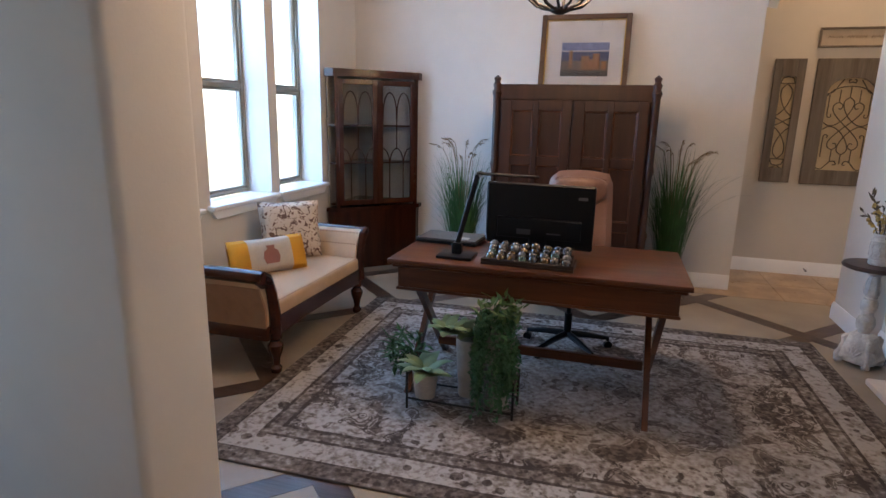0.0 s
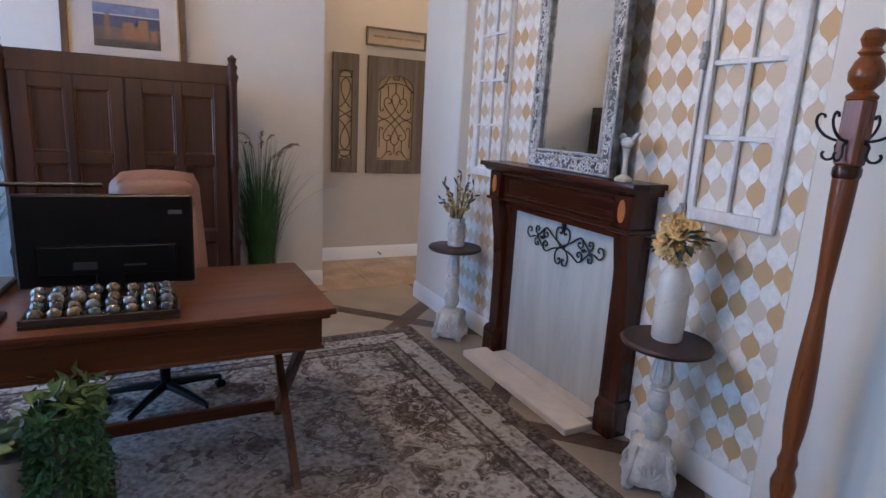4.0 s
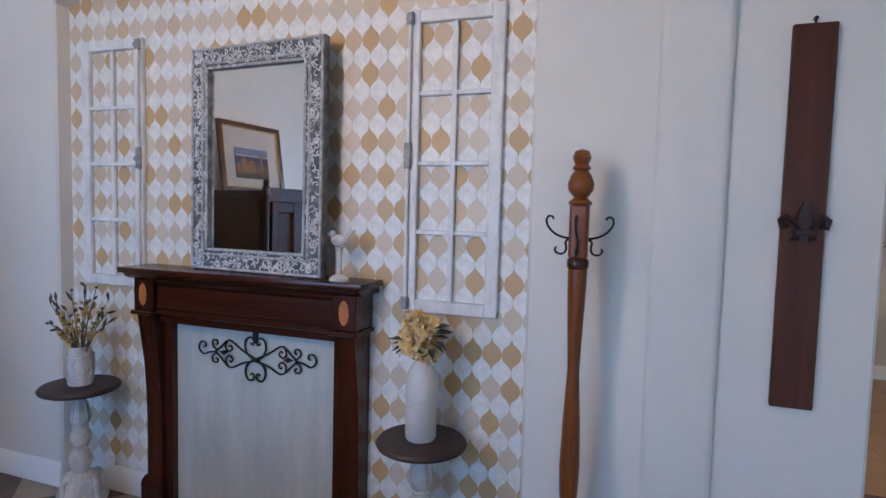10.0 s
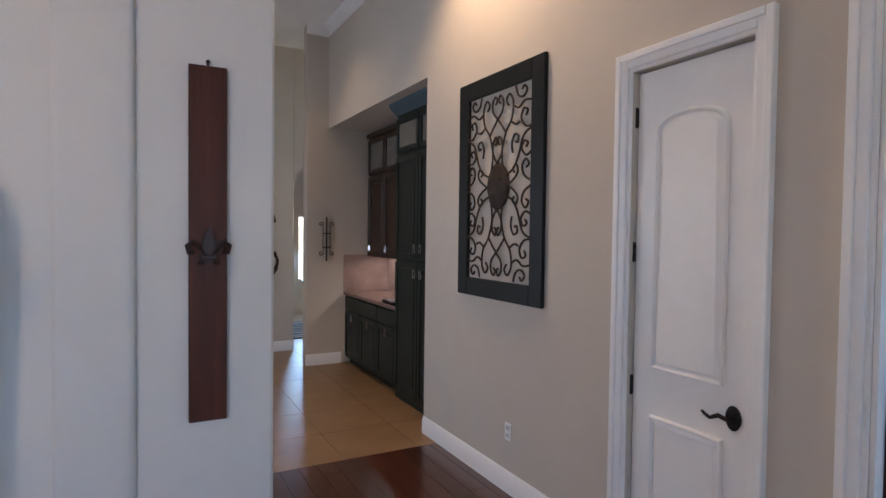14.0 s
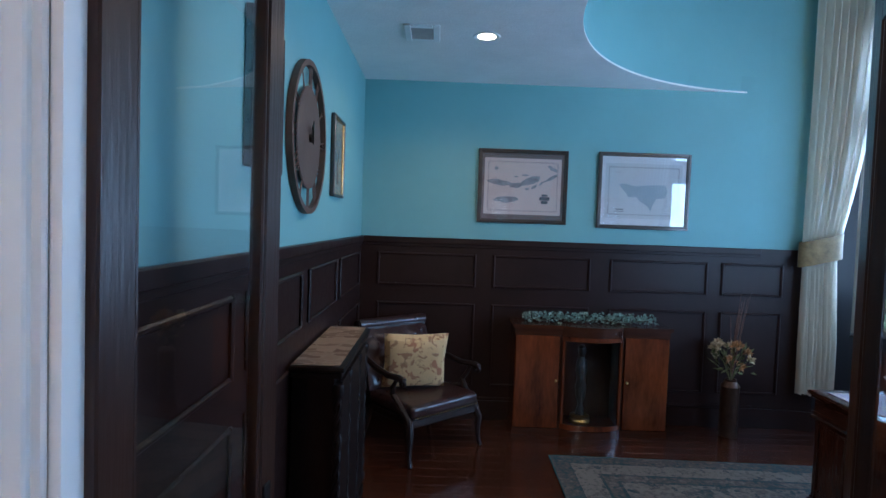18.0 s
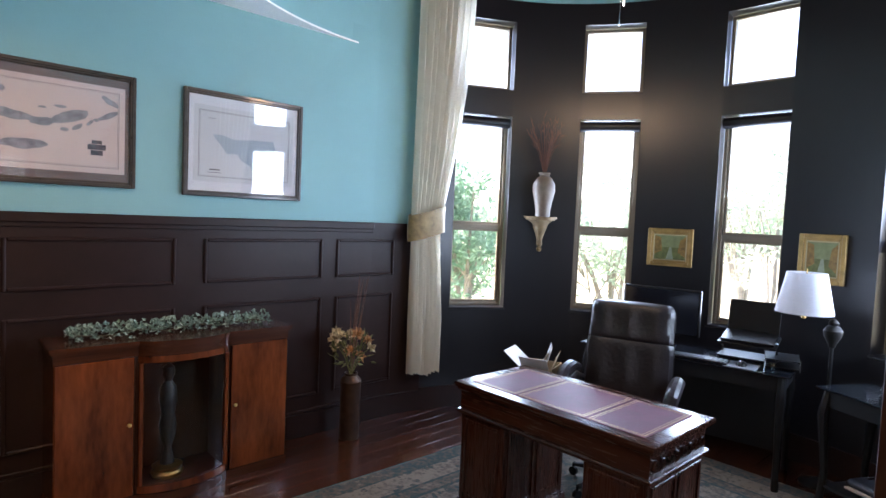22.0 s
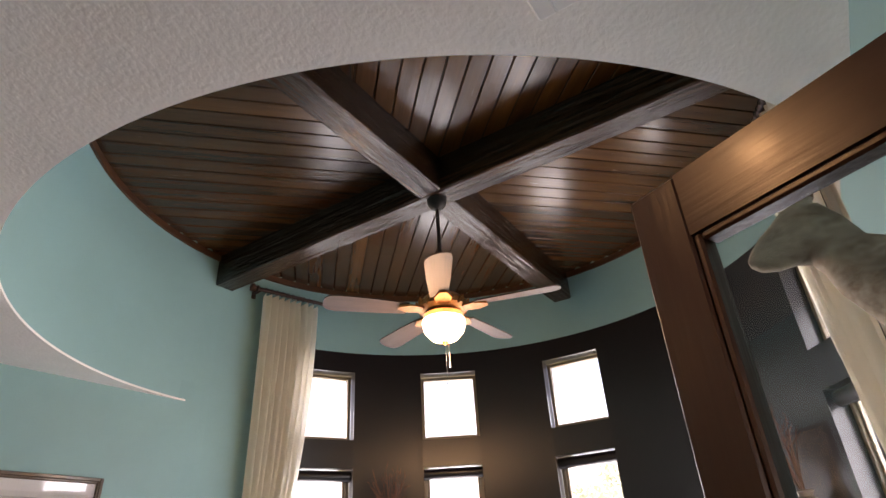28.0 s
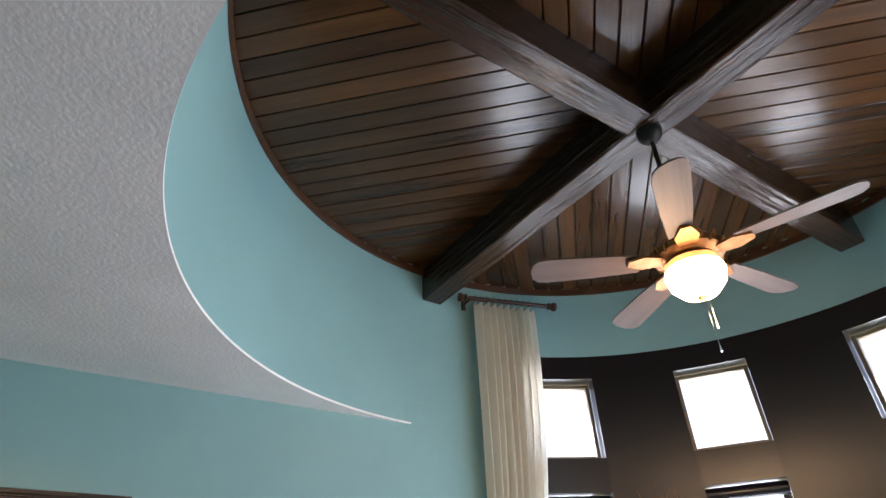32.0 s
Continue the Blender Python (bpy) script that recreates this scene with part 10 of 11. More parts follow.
def corbel_vase(angle, seed):
    random.seed(seed)
    a = radians(angle)
    c, s = math.cos(a), math.sin(a)
    gold = mat("cream gilded plaster", (0.17, 0.11, 0.05), 0.55, 0.3, 0.35, 15, 0.4, 50)
    ob = new("corbel_shelf")
    ob.matrix_world = pose(CX + (R - 0.002) * c, CY + (R - 0.002) * s, 1.392, 0, 0, angle - 90)
    tagged(ob, "gilded plaster corbel shelf on dark round wall", "shelf", "corbel shelves")
    half = [(0.145 * math.cos(math.pi * k / 14), -0.145 * math.sin(math.pi * k / 14)) for k in range(15)]
    part("shelf_top", mesh((prism, [(0.15, -0.004)] + [(x * 1.03, y * 1.0) for x, y in half] + [(-0.15, -0.004)], 0.302, 0.318, "xy"), (prism, [(x * 0.9, y * 0.9 - 0.001) for x, y in half], 0.285, 0.302, "xy")), gold, ob)
    m = Matrix.Diagonal((1, 0.85, 1, 1))
    bm = lathe(bmesh.new(), [(0, 0), (0.018, 0.01), (0.026, 0.03), (0.016, 0.05), (0.028, 0.07), (0.024, 0.11), (0.04, 0.16), (0.062, 0.22), (0.07, 0.25), (0.11, 0.285)], n=20)
    bmesh.ops.bisect_plane(bm, geom=bm.verts[:] + bm.edges[:] + bm.faces[:], plane_co=(0, -0.001, 0), plane_no=(0, 1, 0), clear_outer=True)
    bmesh.ops.holes_fill(bm, edges=bm.edges[:])
    part("bracket", bm, gold, ob, "turned carved bracket")
    r2 = R - 0.105
    v = thing("ceramic_vase", (CX + r2 * c, CY + r2 * s, 1.7105), 0, "cream crackled ceramic vase with dried twigs on corbel", "vase", "vases on corbels")
    part("vase_body", lathe(bmesh.new(), [(0, 0), (0.062, 0), (0.066, 0.012), (0.064, 0.05), (0.078, 0.13), (0.098, 0.22), (0.096, 0.28), (0.064, 0.335), (0.042, 0.35), (0.044, 0.37), (0.055, 0.378), (0.05, 0.384), (0.036, 0.37), (0.034, 0.34), (0, 0.32)], n=28), mat("cream crackle glaze", (0.15, 0.108, 0.078), 0.45, var=0.15, scale=30, coat=0.3), v)
    tw = mat("reddish dried twig", (0.12, 0.05, 0.033), 0.85, var=0.3)
    for k in range(24):
        b = rnd(0, 6.28)
        sp = rnd(0.05, 0.24)
        tip = Vector((sp * math.cos(b) * 0.8 - 0.05 * c, sp * math.sin(b) * 0.8 - 0.05 * s, rnd(0.68, 0.86)))
        bm = bmesh.new()
        mid = Vector((tip.x * 0.35, tip.y * 0.35, 0.55))
        tube(bm, [(0, 0, 0.34), mid, tip], [0.003, 0.0025, 0.0015], 4)
        for q in range(7):
            o = mid.lerp(tip, rnd(0.2, 1.0))
            leaf(bm, o, (tip - mid).normalized() + ball_dir() * 0.6, rnd(0.03, 0.08), 0.006, ball_dir())
        part("twig", bm, tw, v)


corbel_vase(227, 3)
corbel_vase(133, 5)


# ---- study: curtains ----
CURT = mat("cream linen curtain", (0.88, 0.83, 0.74), 0.9, var=0.06, scale=3, bump=0.25, bscale=260, stretch=(1, 1, 1))
nt_ = CURT.node_tree
tl = nt_.nodes.new("ShaderNodeBsdfTranslucent")
tl.inputs[0].default_value = (0.90, 0.86, 0.76, 1)
mxs = nt_.nodes.new("ShaderNodeMixShader")
mxs.inputs[0].default_value = 0.45
nt_.links.new(nt_.nodes["Principled BSDF"].outputs[0], mxs.inputs[1])
nt_.links.new(tl.outputs[0], mxs.inputs[2])
nt_.links.new(mxs.outputs[0], nt_.nodes["Material Output"].inputs[0])


def curtain(sign, label):
    """A tied-back curtain on a short straight rod; sign is -1 for the south side of the bay, 1 for the north."""
    def pl(a, r, z):
        g = radians(a if sign < 0 else 360 - a)
        return Vector((CX + r * math.cos(g), CY + r * math.sin(g), z))
    ob = thing("curtain", (0, 0, 0), 0, label, "curtain", "curtains at the bay")
    n, m_ = 84, 60
    bm = bmesh.new()
    g = []
    z_top, z_tie, z_bot = 3.93, 1.60, 0.345
    for i in range(n + 1):
        u = i / n
        row = []
        for j in range(m_ + 1):
            v = j / m_
            z = z_top + (z_bot - z_top) * v
            a0, a1 = 261.5, 247.5
            if z > z_tie:
                q = (z_top - z) / (z_top - z_tie)
                s = q ** 2.2
                lo_, hi_ = 261.3, 246.8 + (253.6 - 246.8) * s
                amp = 0.05 - 0.026 * q
            else:
                q = (z_tie - z) / (z_tie - z_bot)
                lo_, hi_ = 261.0 - 0.2 * q, 253.6 - 1.2 * min(1, q * 1.6)
                amp = 0.026 + 0.016 * min(1, q * 1.5)
            ang = lo_ + (hi_ - lo_) * u
            r = R - 0.115 + amp * math.sin(u * 2 * math.pi * 8.5 + 0.6 * math.sin(5 * u + z)) + 0.012 * math.sin(u * 31 + z * 1.3)
            row.append(bm.verts.new(pl(ang, r, z + 0.012 * math.sin(u * 9) * (v > 0.98))))
        g.append(row)
    for i in range(n):
        for j in range(m_):
            bm.faces.new((g[i][j], g[i + 1][j], g[i + 1][j + 1], g[i][j + 1]))
    part("curtain_panel", bm, CURT, ob)
    bm = bmesh.new()
    ga = []
    for i in range(25):
        t = 2 * math.pi * i / 24
        ang = 257.3 + 4.9 * math.cos(t)
        r = R - 0.11 + 0.075 * math.sin(t)
        slant = -0.045 * math.cos(t)
        ga.append([bm.verts.new(pl(ang, r + (0.008 if k in (1, 2) else 0), 1.50 + 0.215 * k / 3 + slant)) for k in range(4)])
    for p, q in zip(ga, ga[1:]):
        for k in range(3):
            bm.faces.new((p[k], q[k], q[k + 1], p[k + 1]))
    part("tie_back", bm, mat("gold brocade band", (0.27, 0.19, 0.085), 0.6, var=0.4, scale=18, bump=0.3, bscale=80, sheen=0.4), ob, "gold brocade tie back band")
    rod = thing("curtain_rod", (0, 0, 0), 0, "dark bronze curtain rod with turned finials", "curtain rod", "rods at the bay")
    p0, p1 = pl(263.2, R - 0.13, 3.955), pl(244.0, R - 0.18, 3.935)
    part("rod", mesh((cy, p0, p1, 0.016, None, 10)), OAKD, rod)
    dr = (p1 - p0).normalized()
    for p, d in ((p0, -dr), (p1, dr)):
        m = Matrix.Translation(p) @ d.to_track_quat("Z", "Y").to_matrix().to_4x4()
        part("finial", lathe(bmesh.new(), [(0.016, 0), (0.03, 0.012), (0.02, 0.025), (0.036, 0.05), (0.034, 0.07), (0, 0.08)], n=14, m=m), OAKD, rod)
    br = pl(262.4, R - 0.002, 3.955)
    part("bracket", mesh((cy, br, pl(262.4, R - 0.135, 3.955), 0.011), (slab, (br.x, br.y, 3.955), (0.03, 0.03, 0.08))), OAKD, rod)
    for k in range(10):
        q = p0.lerp(p1, 0.09 + 0.075 * k)
        m = Matrix.Translation(q) @ dr.to_track_quat("Z", "Y").to_matrix().to_4x4()
        part("ring", tube(bmesh.new(), [m @ Vector((0.022 * math.cos(t * 0.6283), 0.022 * math.sin(t * 0.6283), 0)) for t in range(10)], 0.003, 4, True), OAKD, rod)


curtain(-1, "cream linen curtain tied back beside the bay")
curtain(1, "cream linen curtain tied back on the north side")


# ---- study: computer corner ----
def glass_desk(name, fl, fr_, depth, h, label, cat):
    """A black desk with a glass top and curved legs; fl and fr_ are its front corners."""
    f0, f1 = Vector(fl), Vector(fr_)
    u = (f1 - f0).normalized()
    ob = new(name)
    ob.matrix_world = pose(f0.x, f0.y, 0, 0, 0, math.degrees(math.atan2(u.y, u.x)))
    tagged(ob, label, cat)
    w = (f1 - f0).length
    part("glass_top", box(0, 0, h - 0.01, w, depth, h, 0.003), BLACKG, ob, "glossy black glass")
    part("apron", mesh((bx, 0.03, 0.03, h - 0.11, w - 0.03, 0.05, h - 0.011), (bx, 0.03, depth - 0.05, h - 0.11, w - 0.03, depth - 0.03, h - 0.011), (bx, 0.03, 0.05, h - 0.11, 0.05, depth - 0.05, h - 0.011), (bx, w - 0.05, 0.05, h - 0.11, w - 0.03, depth - 0.05, h - 0.011)), BLACKM, ob)
    for x, sx in ((0.05, -1), (w - 0.05, 1)):
        for y, sy in ((0.05, -1), (depth - 0.05, 1)):
            part("leg", tube(bmesh.new(), [(x, y, h - 0.02), (x + sx * 0.004, y + sy * 0.03, h - 0.16), (x, y + sy * 0.015, h - 0.34), (x, y - sy * 0.005, 0.25), (x + sx * 0.004, y + sy * 0.02, 0.01), (x + sx * 0.004, y + sy * 0.02, 0.0)], [0.026, 0.03, 0.024, 0.02, 0.022, 0.022], 8), BLACKM, ob, "curved black leg")
    return ob


cdesk = glass_desk("computer_desk", (-3.27, -3.62), (-3.50, -2.24), 0.52, 0.76, "black glass topped computer desk in the bay", "desk")
part("modesty_panel", box(0.08, 0.47, 0.12, 1.32, 0.485, 0.65), BLACKM, cdesk)
ttab = glass_desk("side_table", (-3.445, -2.09), (-3.125, -1.505), 0.42, 0.76, "black glass topped side table with a lower shelf", "table")
part("lower_shelf", box(0.05, 0.04, 0.165, 0.61, 0.38, 0.18), BLACKM, ttab)
FRONT_D = math.degrees(math.atan2(1.38, -0.23))


def desk_monitor():
    ob = thing("computer_monitor", (-3.74, -3.22, 0.7605), FRONT_D, "large black flat computer monitor on glass desk", "monitor")
    part("screen_case", box(-0.29, -0.02, 0.09, 0.29, 0.02, 0.44, 0.008), BLACK, ob)
    part("screen", box(-0.275, -0.0225, 0.105, 0.275, -0.0205, 0.425), BLACKG, ob, "dark glossy screen")
    part("neck", box(-0.03, 0.0, 0.01, 0.03, 0.03, 0.12, 0.005), BLACK, ob)
    part("foot", mesh((prism, [(0.13 * math.cos(math.pi * k / 10), 0.09 * math.sin(math.pi * k / 10)) for k in range(20)], 0, 0.012, "xy")), BLACK, ob)


desk_monitor()


def riser_laptop():
    st = thing("laptop_stand", (-3.76, -2.58, 0.7605), FRONT_D, "black folding laptop riser with open shelf", "stand")
    part("upper_shelf", mesh((slab, (0, 0, 0.145), (0.36, 0.26, 0.012), (10, 0, 0), 0.003)), BLACK, st)
    part("lower_shelf", box(-0.18, -0.13, 0.03, 0.18, 0.13, 0.04, 0.003), BLACK, st)
    for x in (-0.17, 0.17):
        part("riser_leg", mesh((slab, (x, 0.02, 0.08), (0.012, 0.02, 0.16), (28, 0, 0)), (slab, (x, 0.0, 0.015), (0.02, 0.24, 0.03))), CHROME, st, "bright metal leg")
    lp = thing("laptop_computer", (-3.76, -2.58, 0.9135), FRONT_D, "black open laptop on a riser", "laptop")
    part("keyboard_base", mesh((slab, (0, 0, 0.012), (0.33, 0.23, 0.016), (10, 0, 0), 0.003)), BLACK, lp)
    part("lid", mesh((slab, (0, 0.145, 0.14), (0.33, 0.008, 0.225), (-12, 0, 0), 0.003)), BLACK, lp)
    part("screen", mesh((slab, (0, 0.139, 0.141), (0.31, 0.002, 0.20), (-12, 0, 0))), BLACK, lp)


riser_laptop()


def desk_bits():
    kb = thing("computer_keyboard", (-3.49, -2.84, 0.7605), FRONT_D, "black computer keyboard on glass desk", "keyboard")
    part("tray", box(-0.22, -0.065, 0, 0.22, 0.065, 0.014, 0.004), BLACK, kb)
    km = mat("grey black key", (0.016, 0.018, 0.023), 0.4)
    for r_ in range(5):
        for c_ in range(15):
            part("key", box(-0.212 + c_ * 0.0283, -0.056 + r_ * 0.0225, 0.0142, -0.212 + c_ * 0.0283 + 0.024, -0.056 + r_ * 0.0225 + 0.019, 0.021, 0.002), km, kb)
    ms = thing("computer_mouse", (-3.56, -2.55, 0.7605), FRONT_D, "black computer mouse on a pad", "mouse")
    bm = bmesh.new()
    bmesh.ops.create_uvsphere(bm, u_segments=14, v_segments=8, radius=1, matrix=Matrix.Translation((0, 0, 0.003)) @ Matrix.Diagonal((0.032, 0.055, 0.03, 1)))
    bmesh.ops.bisect_plane(bm, geom=bm.verts[:] + bm.edges[:] + bm.faces[:], plane_co=(0, 0, 0.003), plane_no=(0, 0, -1), clear_outer=True)
    part("shell", bm, BLACK, ms)
    part("wheel", mesh((cy, (-0.004, -0.025, 0.028), (0.004, -0.025, 0.028), 0.008)), CHROME, ms)
    part("mouse_pad", box(-0.10, -0.09, 0.0, 0.10, 0.10, 0.0028, 0.001), mat("grey mouse pad", (0.16, 0.17, 0.20), 0.8), ms, "grey mouse pad")
    tr = thing("letter_tray", (-3.80, -2.38, 0.7605), FRONT_D + 8, "black wire letter tray with bright rails", "tray")
    for z in (0.01, 0.06):
        part("tray_shelf", box(-0.10, -0.14, z, 0.10, 0.14, z + 0.006, 0.002), BLACK, tr)
    for x in (-0.1, 0.1):
        for y in (-0.13, 0.13):
            part("upright", mesh((cy, (x, y, 0), (x, y, 0.075), 0.005)), CHROME, tr)
    ph = thing("desk_phone", (-3.40, -1.635, 0.7605), 60, "black and grey office desk phone on glass table", "telephone")
    part("phone_body", mesh((prism, [(-0.10, 0.0), (0.11, 0.0), (0.11, 0.11), (0.07, 0.14), (-0.10, 0.03)], -0.10, 0.10, "yz")), BLACK, ph)
    part("display", mesh((slab, (0.03, 0.035, 0.124), (0.12, 0.06, 0.004), (33, 0, 0))), mat("grey phone display", (0.12, 0.14, 0.15), 0.25), ph, "pale grey display")
    part("handset", tube(bmesh.new(), [(-0.075, -0.09, 0.06), (-0.075, -0.07, 0.095), (-0.075, 0.0, 0.125), (-0.075, 0.07, 0.165), (-0.075, 0.10, 0.16)], [0.026, 0.024, 0.018, 0.024, 0.026], 10), BLACK, ph)
    for i in range(3):
        for j in range(4):
            part("button", mesh((slab, (0.005 + i * 0.03, -0.075 + j * 0.022, 0.043 + j * 0.0145), (0.018, 0.012, 0.006), (33, 0, 0))), km, ph)
    part("cord", tube(bmesh.new(), [(-0.09 - 0.012 * math.cos(k * 1.2), -0.10 - 0.004 * k, 0.014 + 0.008 * math.sin(k * 1.2)) for k in range(24)], 0.003, 4), BLACK, ph)
    bg = thing("document_bag", (-3.50, -1.72, 0.1805), 61, "dark blue folded bag with papers on the lower shelf", "bag")
    part("bag_body", box(-0.16, -0.12, 0, 0.16, 0.12, 0.075, 0.03, 3), mat("navy nylon", (0.012, 0.014, 0.022), 0.6, bump=0.4, bscale=25), bg)
    part("paper_edge", mesh((slab, (-0.02, -0.127, 0.03), (0.22, 0.03, 0.012), (0, 0, 6))), mat("cream papers", (0.5, 0.42, 0.36), 0.8), bg)
    part("strap", tube(bmesh.new(), [(-0.12, 0, 0.074), (-0.06, 0.02, 0.11), (0.06, 0.02, 0.11), (0.12, 0, 0.074)], 0.008, 5), BLACK, bg)


desk_bits()


def floor_lamp():
    ob = thing("floor_lamp", (-3.88, -2.12, 0), 0, "dark floor lamp with swing arm and white tapered shade", "floor lamp")
    part("lamp_base", lathe(bmesh.new(), [(0, 0), (0.13, 0), (0.13, 0.015), (0.07, 0.03), (0.03, 0.05), (0, 0.05)], n=24), BLACKM, ob)
    part("pole", mesh((cy, (0, 0, 0.05), (0, 0, 0.95), 0.011)), BLACKM, ob)
    part("urn", lathe(bmesh.new(), [(0, 0.93), (0.02, 0.93), (0.024, 0.95), (0.05, 1.0), (0.056, 1.04), (0.04, 1.065), (0.022, 1.075), (0.034, 1.09), (0.018, 1.11), (0, 1.12)], n=20), IRON, ob, "dark bronze urn")
    part("swing_arm", tube(bmesh.new(), [(0, 0, 1.10), (0.02, -0.08, 1.12), (0.03, -0.165, 1.12)], 0.007, 6), BLACKM, ob)
    part("socket", mesh((cy, (0.03, -0.165, 1.10), (0.03, -0.165, 1.24), 0.015)), BRASS, ob)
    sh = lathe(bmesh.new(), [(0.172, 1.135), (0.118, 1.405)], (0.03, -0.165, 0), 40)
    bmesh.ops.delete(sh, geom=[f for f in sh.faces if len(f.verts) > 4], context="FACES_ONLY")
    bmesh.ops.solidify(sh, geom=sh.faces, thickness=0.002)
    m = mat("white fabric shade", (0.74, 0.74, 0.76), 0.85, var=0.04, scale=40, bump=0.1, bscale=300)
    t2 = m.node_tree
    tr_, mx_ = t2.nodes.new("ShaderNodeBsdfTranslucent"), t2.nodes.new("ShaderNodeMixShader")
    tr_.inputs[0].default_value, mx_.inputs[0].default_value = (0.75, 0.75, 0.78, 1), 0.45
    t2.links.new(t2.nodes["Principled BSDF"].outputs[0], mx_.inputs[1]), t2.links.new(tr_.outputs[0], mx_.inputs[2]), t2.links.new(mx_.outputs[0], t2.nodes["Material Output"].inputs[0])
    part("shade", sh, m, ob, "white tapered fabric shade")
    part("shade_spider", mesh((cy, (-0.085, -0.165, 1.395), (0.145, -0.165, 1.395), 0.003), (cy, (0.03, -0.28, 1.395), (0.03, -0.05, 1.395), 0.003), (cy, (0.03, -0.165, 1.24), (0.03, -0.165, 1.43), 0.004)), BRASS, ob)


floor_lamp()


# ---- study: north wall seen through the glazed door ----
def carved_sideboard():
    ob = thing("carved_sideboard", (-1.97, -0.955, 0), 0, "glossy blackened sideboard with carved posts and drop handles", "sideboard")
    w, d, h = 0.47, 0.142, 1.16
    part("top", mesh((bx, -w, -d, h, w, d, h + 0.03, 0.008, 2)), BLACKW, ob, "scratched glossy dark top")
    bm = bmesh.new()
    for i in range(46):
        slab(bm, (-w + (i + 0.5) * 2 * w / 46, -d - 0.003, h + 0.014), (0.012, 0.008, 0.02), (0, 20, 0))
    for i in range(13):
        slab(bm, (w + 0.003, -d + (i + 0.5) * 2 * d / 13, h + 0.014), (0.008, 0.012, 0.02), (20, 0, 0))
    part("gadroon_edge", bm, BLACKW, ob, kind="stuff")
    part("body", box(-w + 0.03, -d + 0.02, 0.1, w - 0.03, d - 0.005, h - 0.001), EBON, ob)
    part("plinth", box(-w + 0.01, -d + 0.005, 0, w - 0.01, d - 0.005, 0.10, 0.005), EBON, ob)
    for x in (-w + 0.03, w - 0.03):
        part("twist_column", twist_post(bmesh.new(), (x, -d + 0.012), 0.14, h - 0.05, 0.022, 6), EBON, ob)
    for j in range(3):
        dr = part("drawer", box(-w + 0.07, -d + 0.008, 0.16 + j * 0.325, w - 0.07, -d + 0.0195, 0.455 + j * 0.325, 0.004), EBON, ob)
        for x in (-0.22, 0.22):
            part("drop_handle", tube(bmesh.new(), [(x + 0.05 * math.cos(a * 0.3927), -d - 0.006, 0.30 + j * 0.30 - 0.035 * math.sin(a * 0.3927)) for a in range(9)], 0.005, 5), BRASS, dr)


BLACKW = wood("polished black oak", (0.010, 0.007, 0.006), (0.03, 0.018, 0.014), 0.14, "x", coat=0.8, bump=0.2)
carved_sideboard()


def north_picture():
    ob = thing("framed_picture", (-1.85, N_Y - 0.003, 1.745), 0, "dark carved frame with grey print on aqua wall", "picture")
    w, h = 0.37, 0.48
    part("frame", mesh((frame_bars, -w, 0, w, h, 0.03, -0.04, 0), (frame_bars, -w + 0.028, 0.028, w - 0.028, h - 0.028, 0.03, -0.026, 0)), EBON, ob)
    part("mount", box(-w + 0.05, -0.012, 0.05, w - 0.05, -0.004, h - 0.05), mat("grey mount", (0.38, 0.40, 0.41), 0.9, var=0.05), ob)
    part("print", box(-w + 0.12, -0.014, 0.12, w - 0.12, -0.0122, h - 0.12), mat("grey engraving", (0.17, 0.18, 0.19), 0.9, var=0.6, scale=18), ob)
    part("picture_glass", box(-w + 0.05, -0.0185, 0.05, w - 0.05, -0.017, h - 0.05), GLASS, ob)


north_picture()


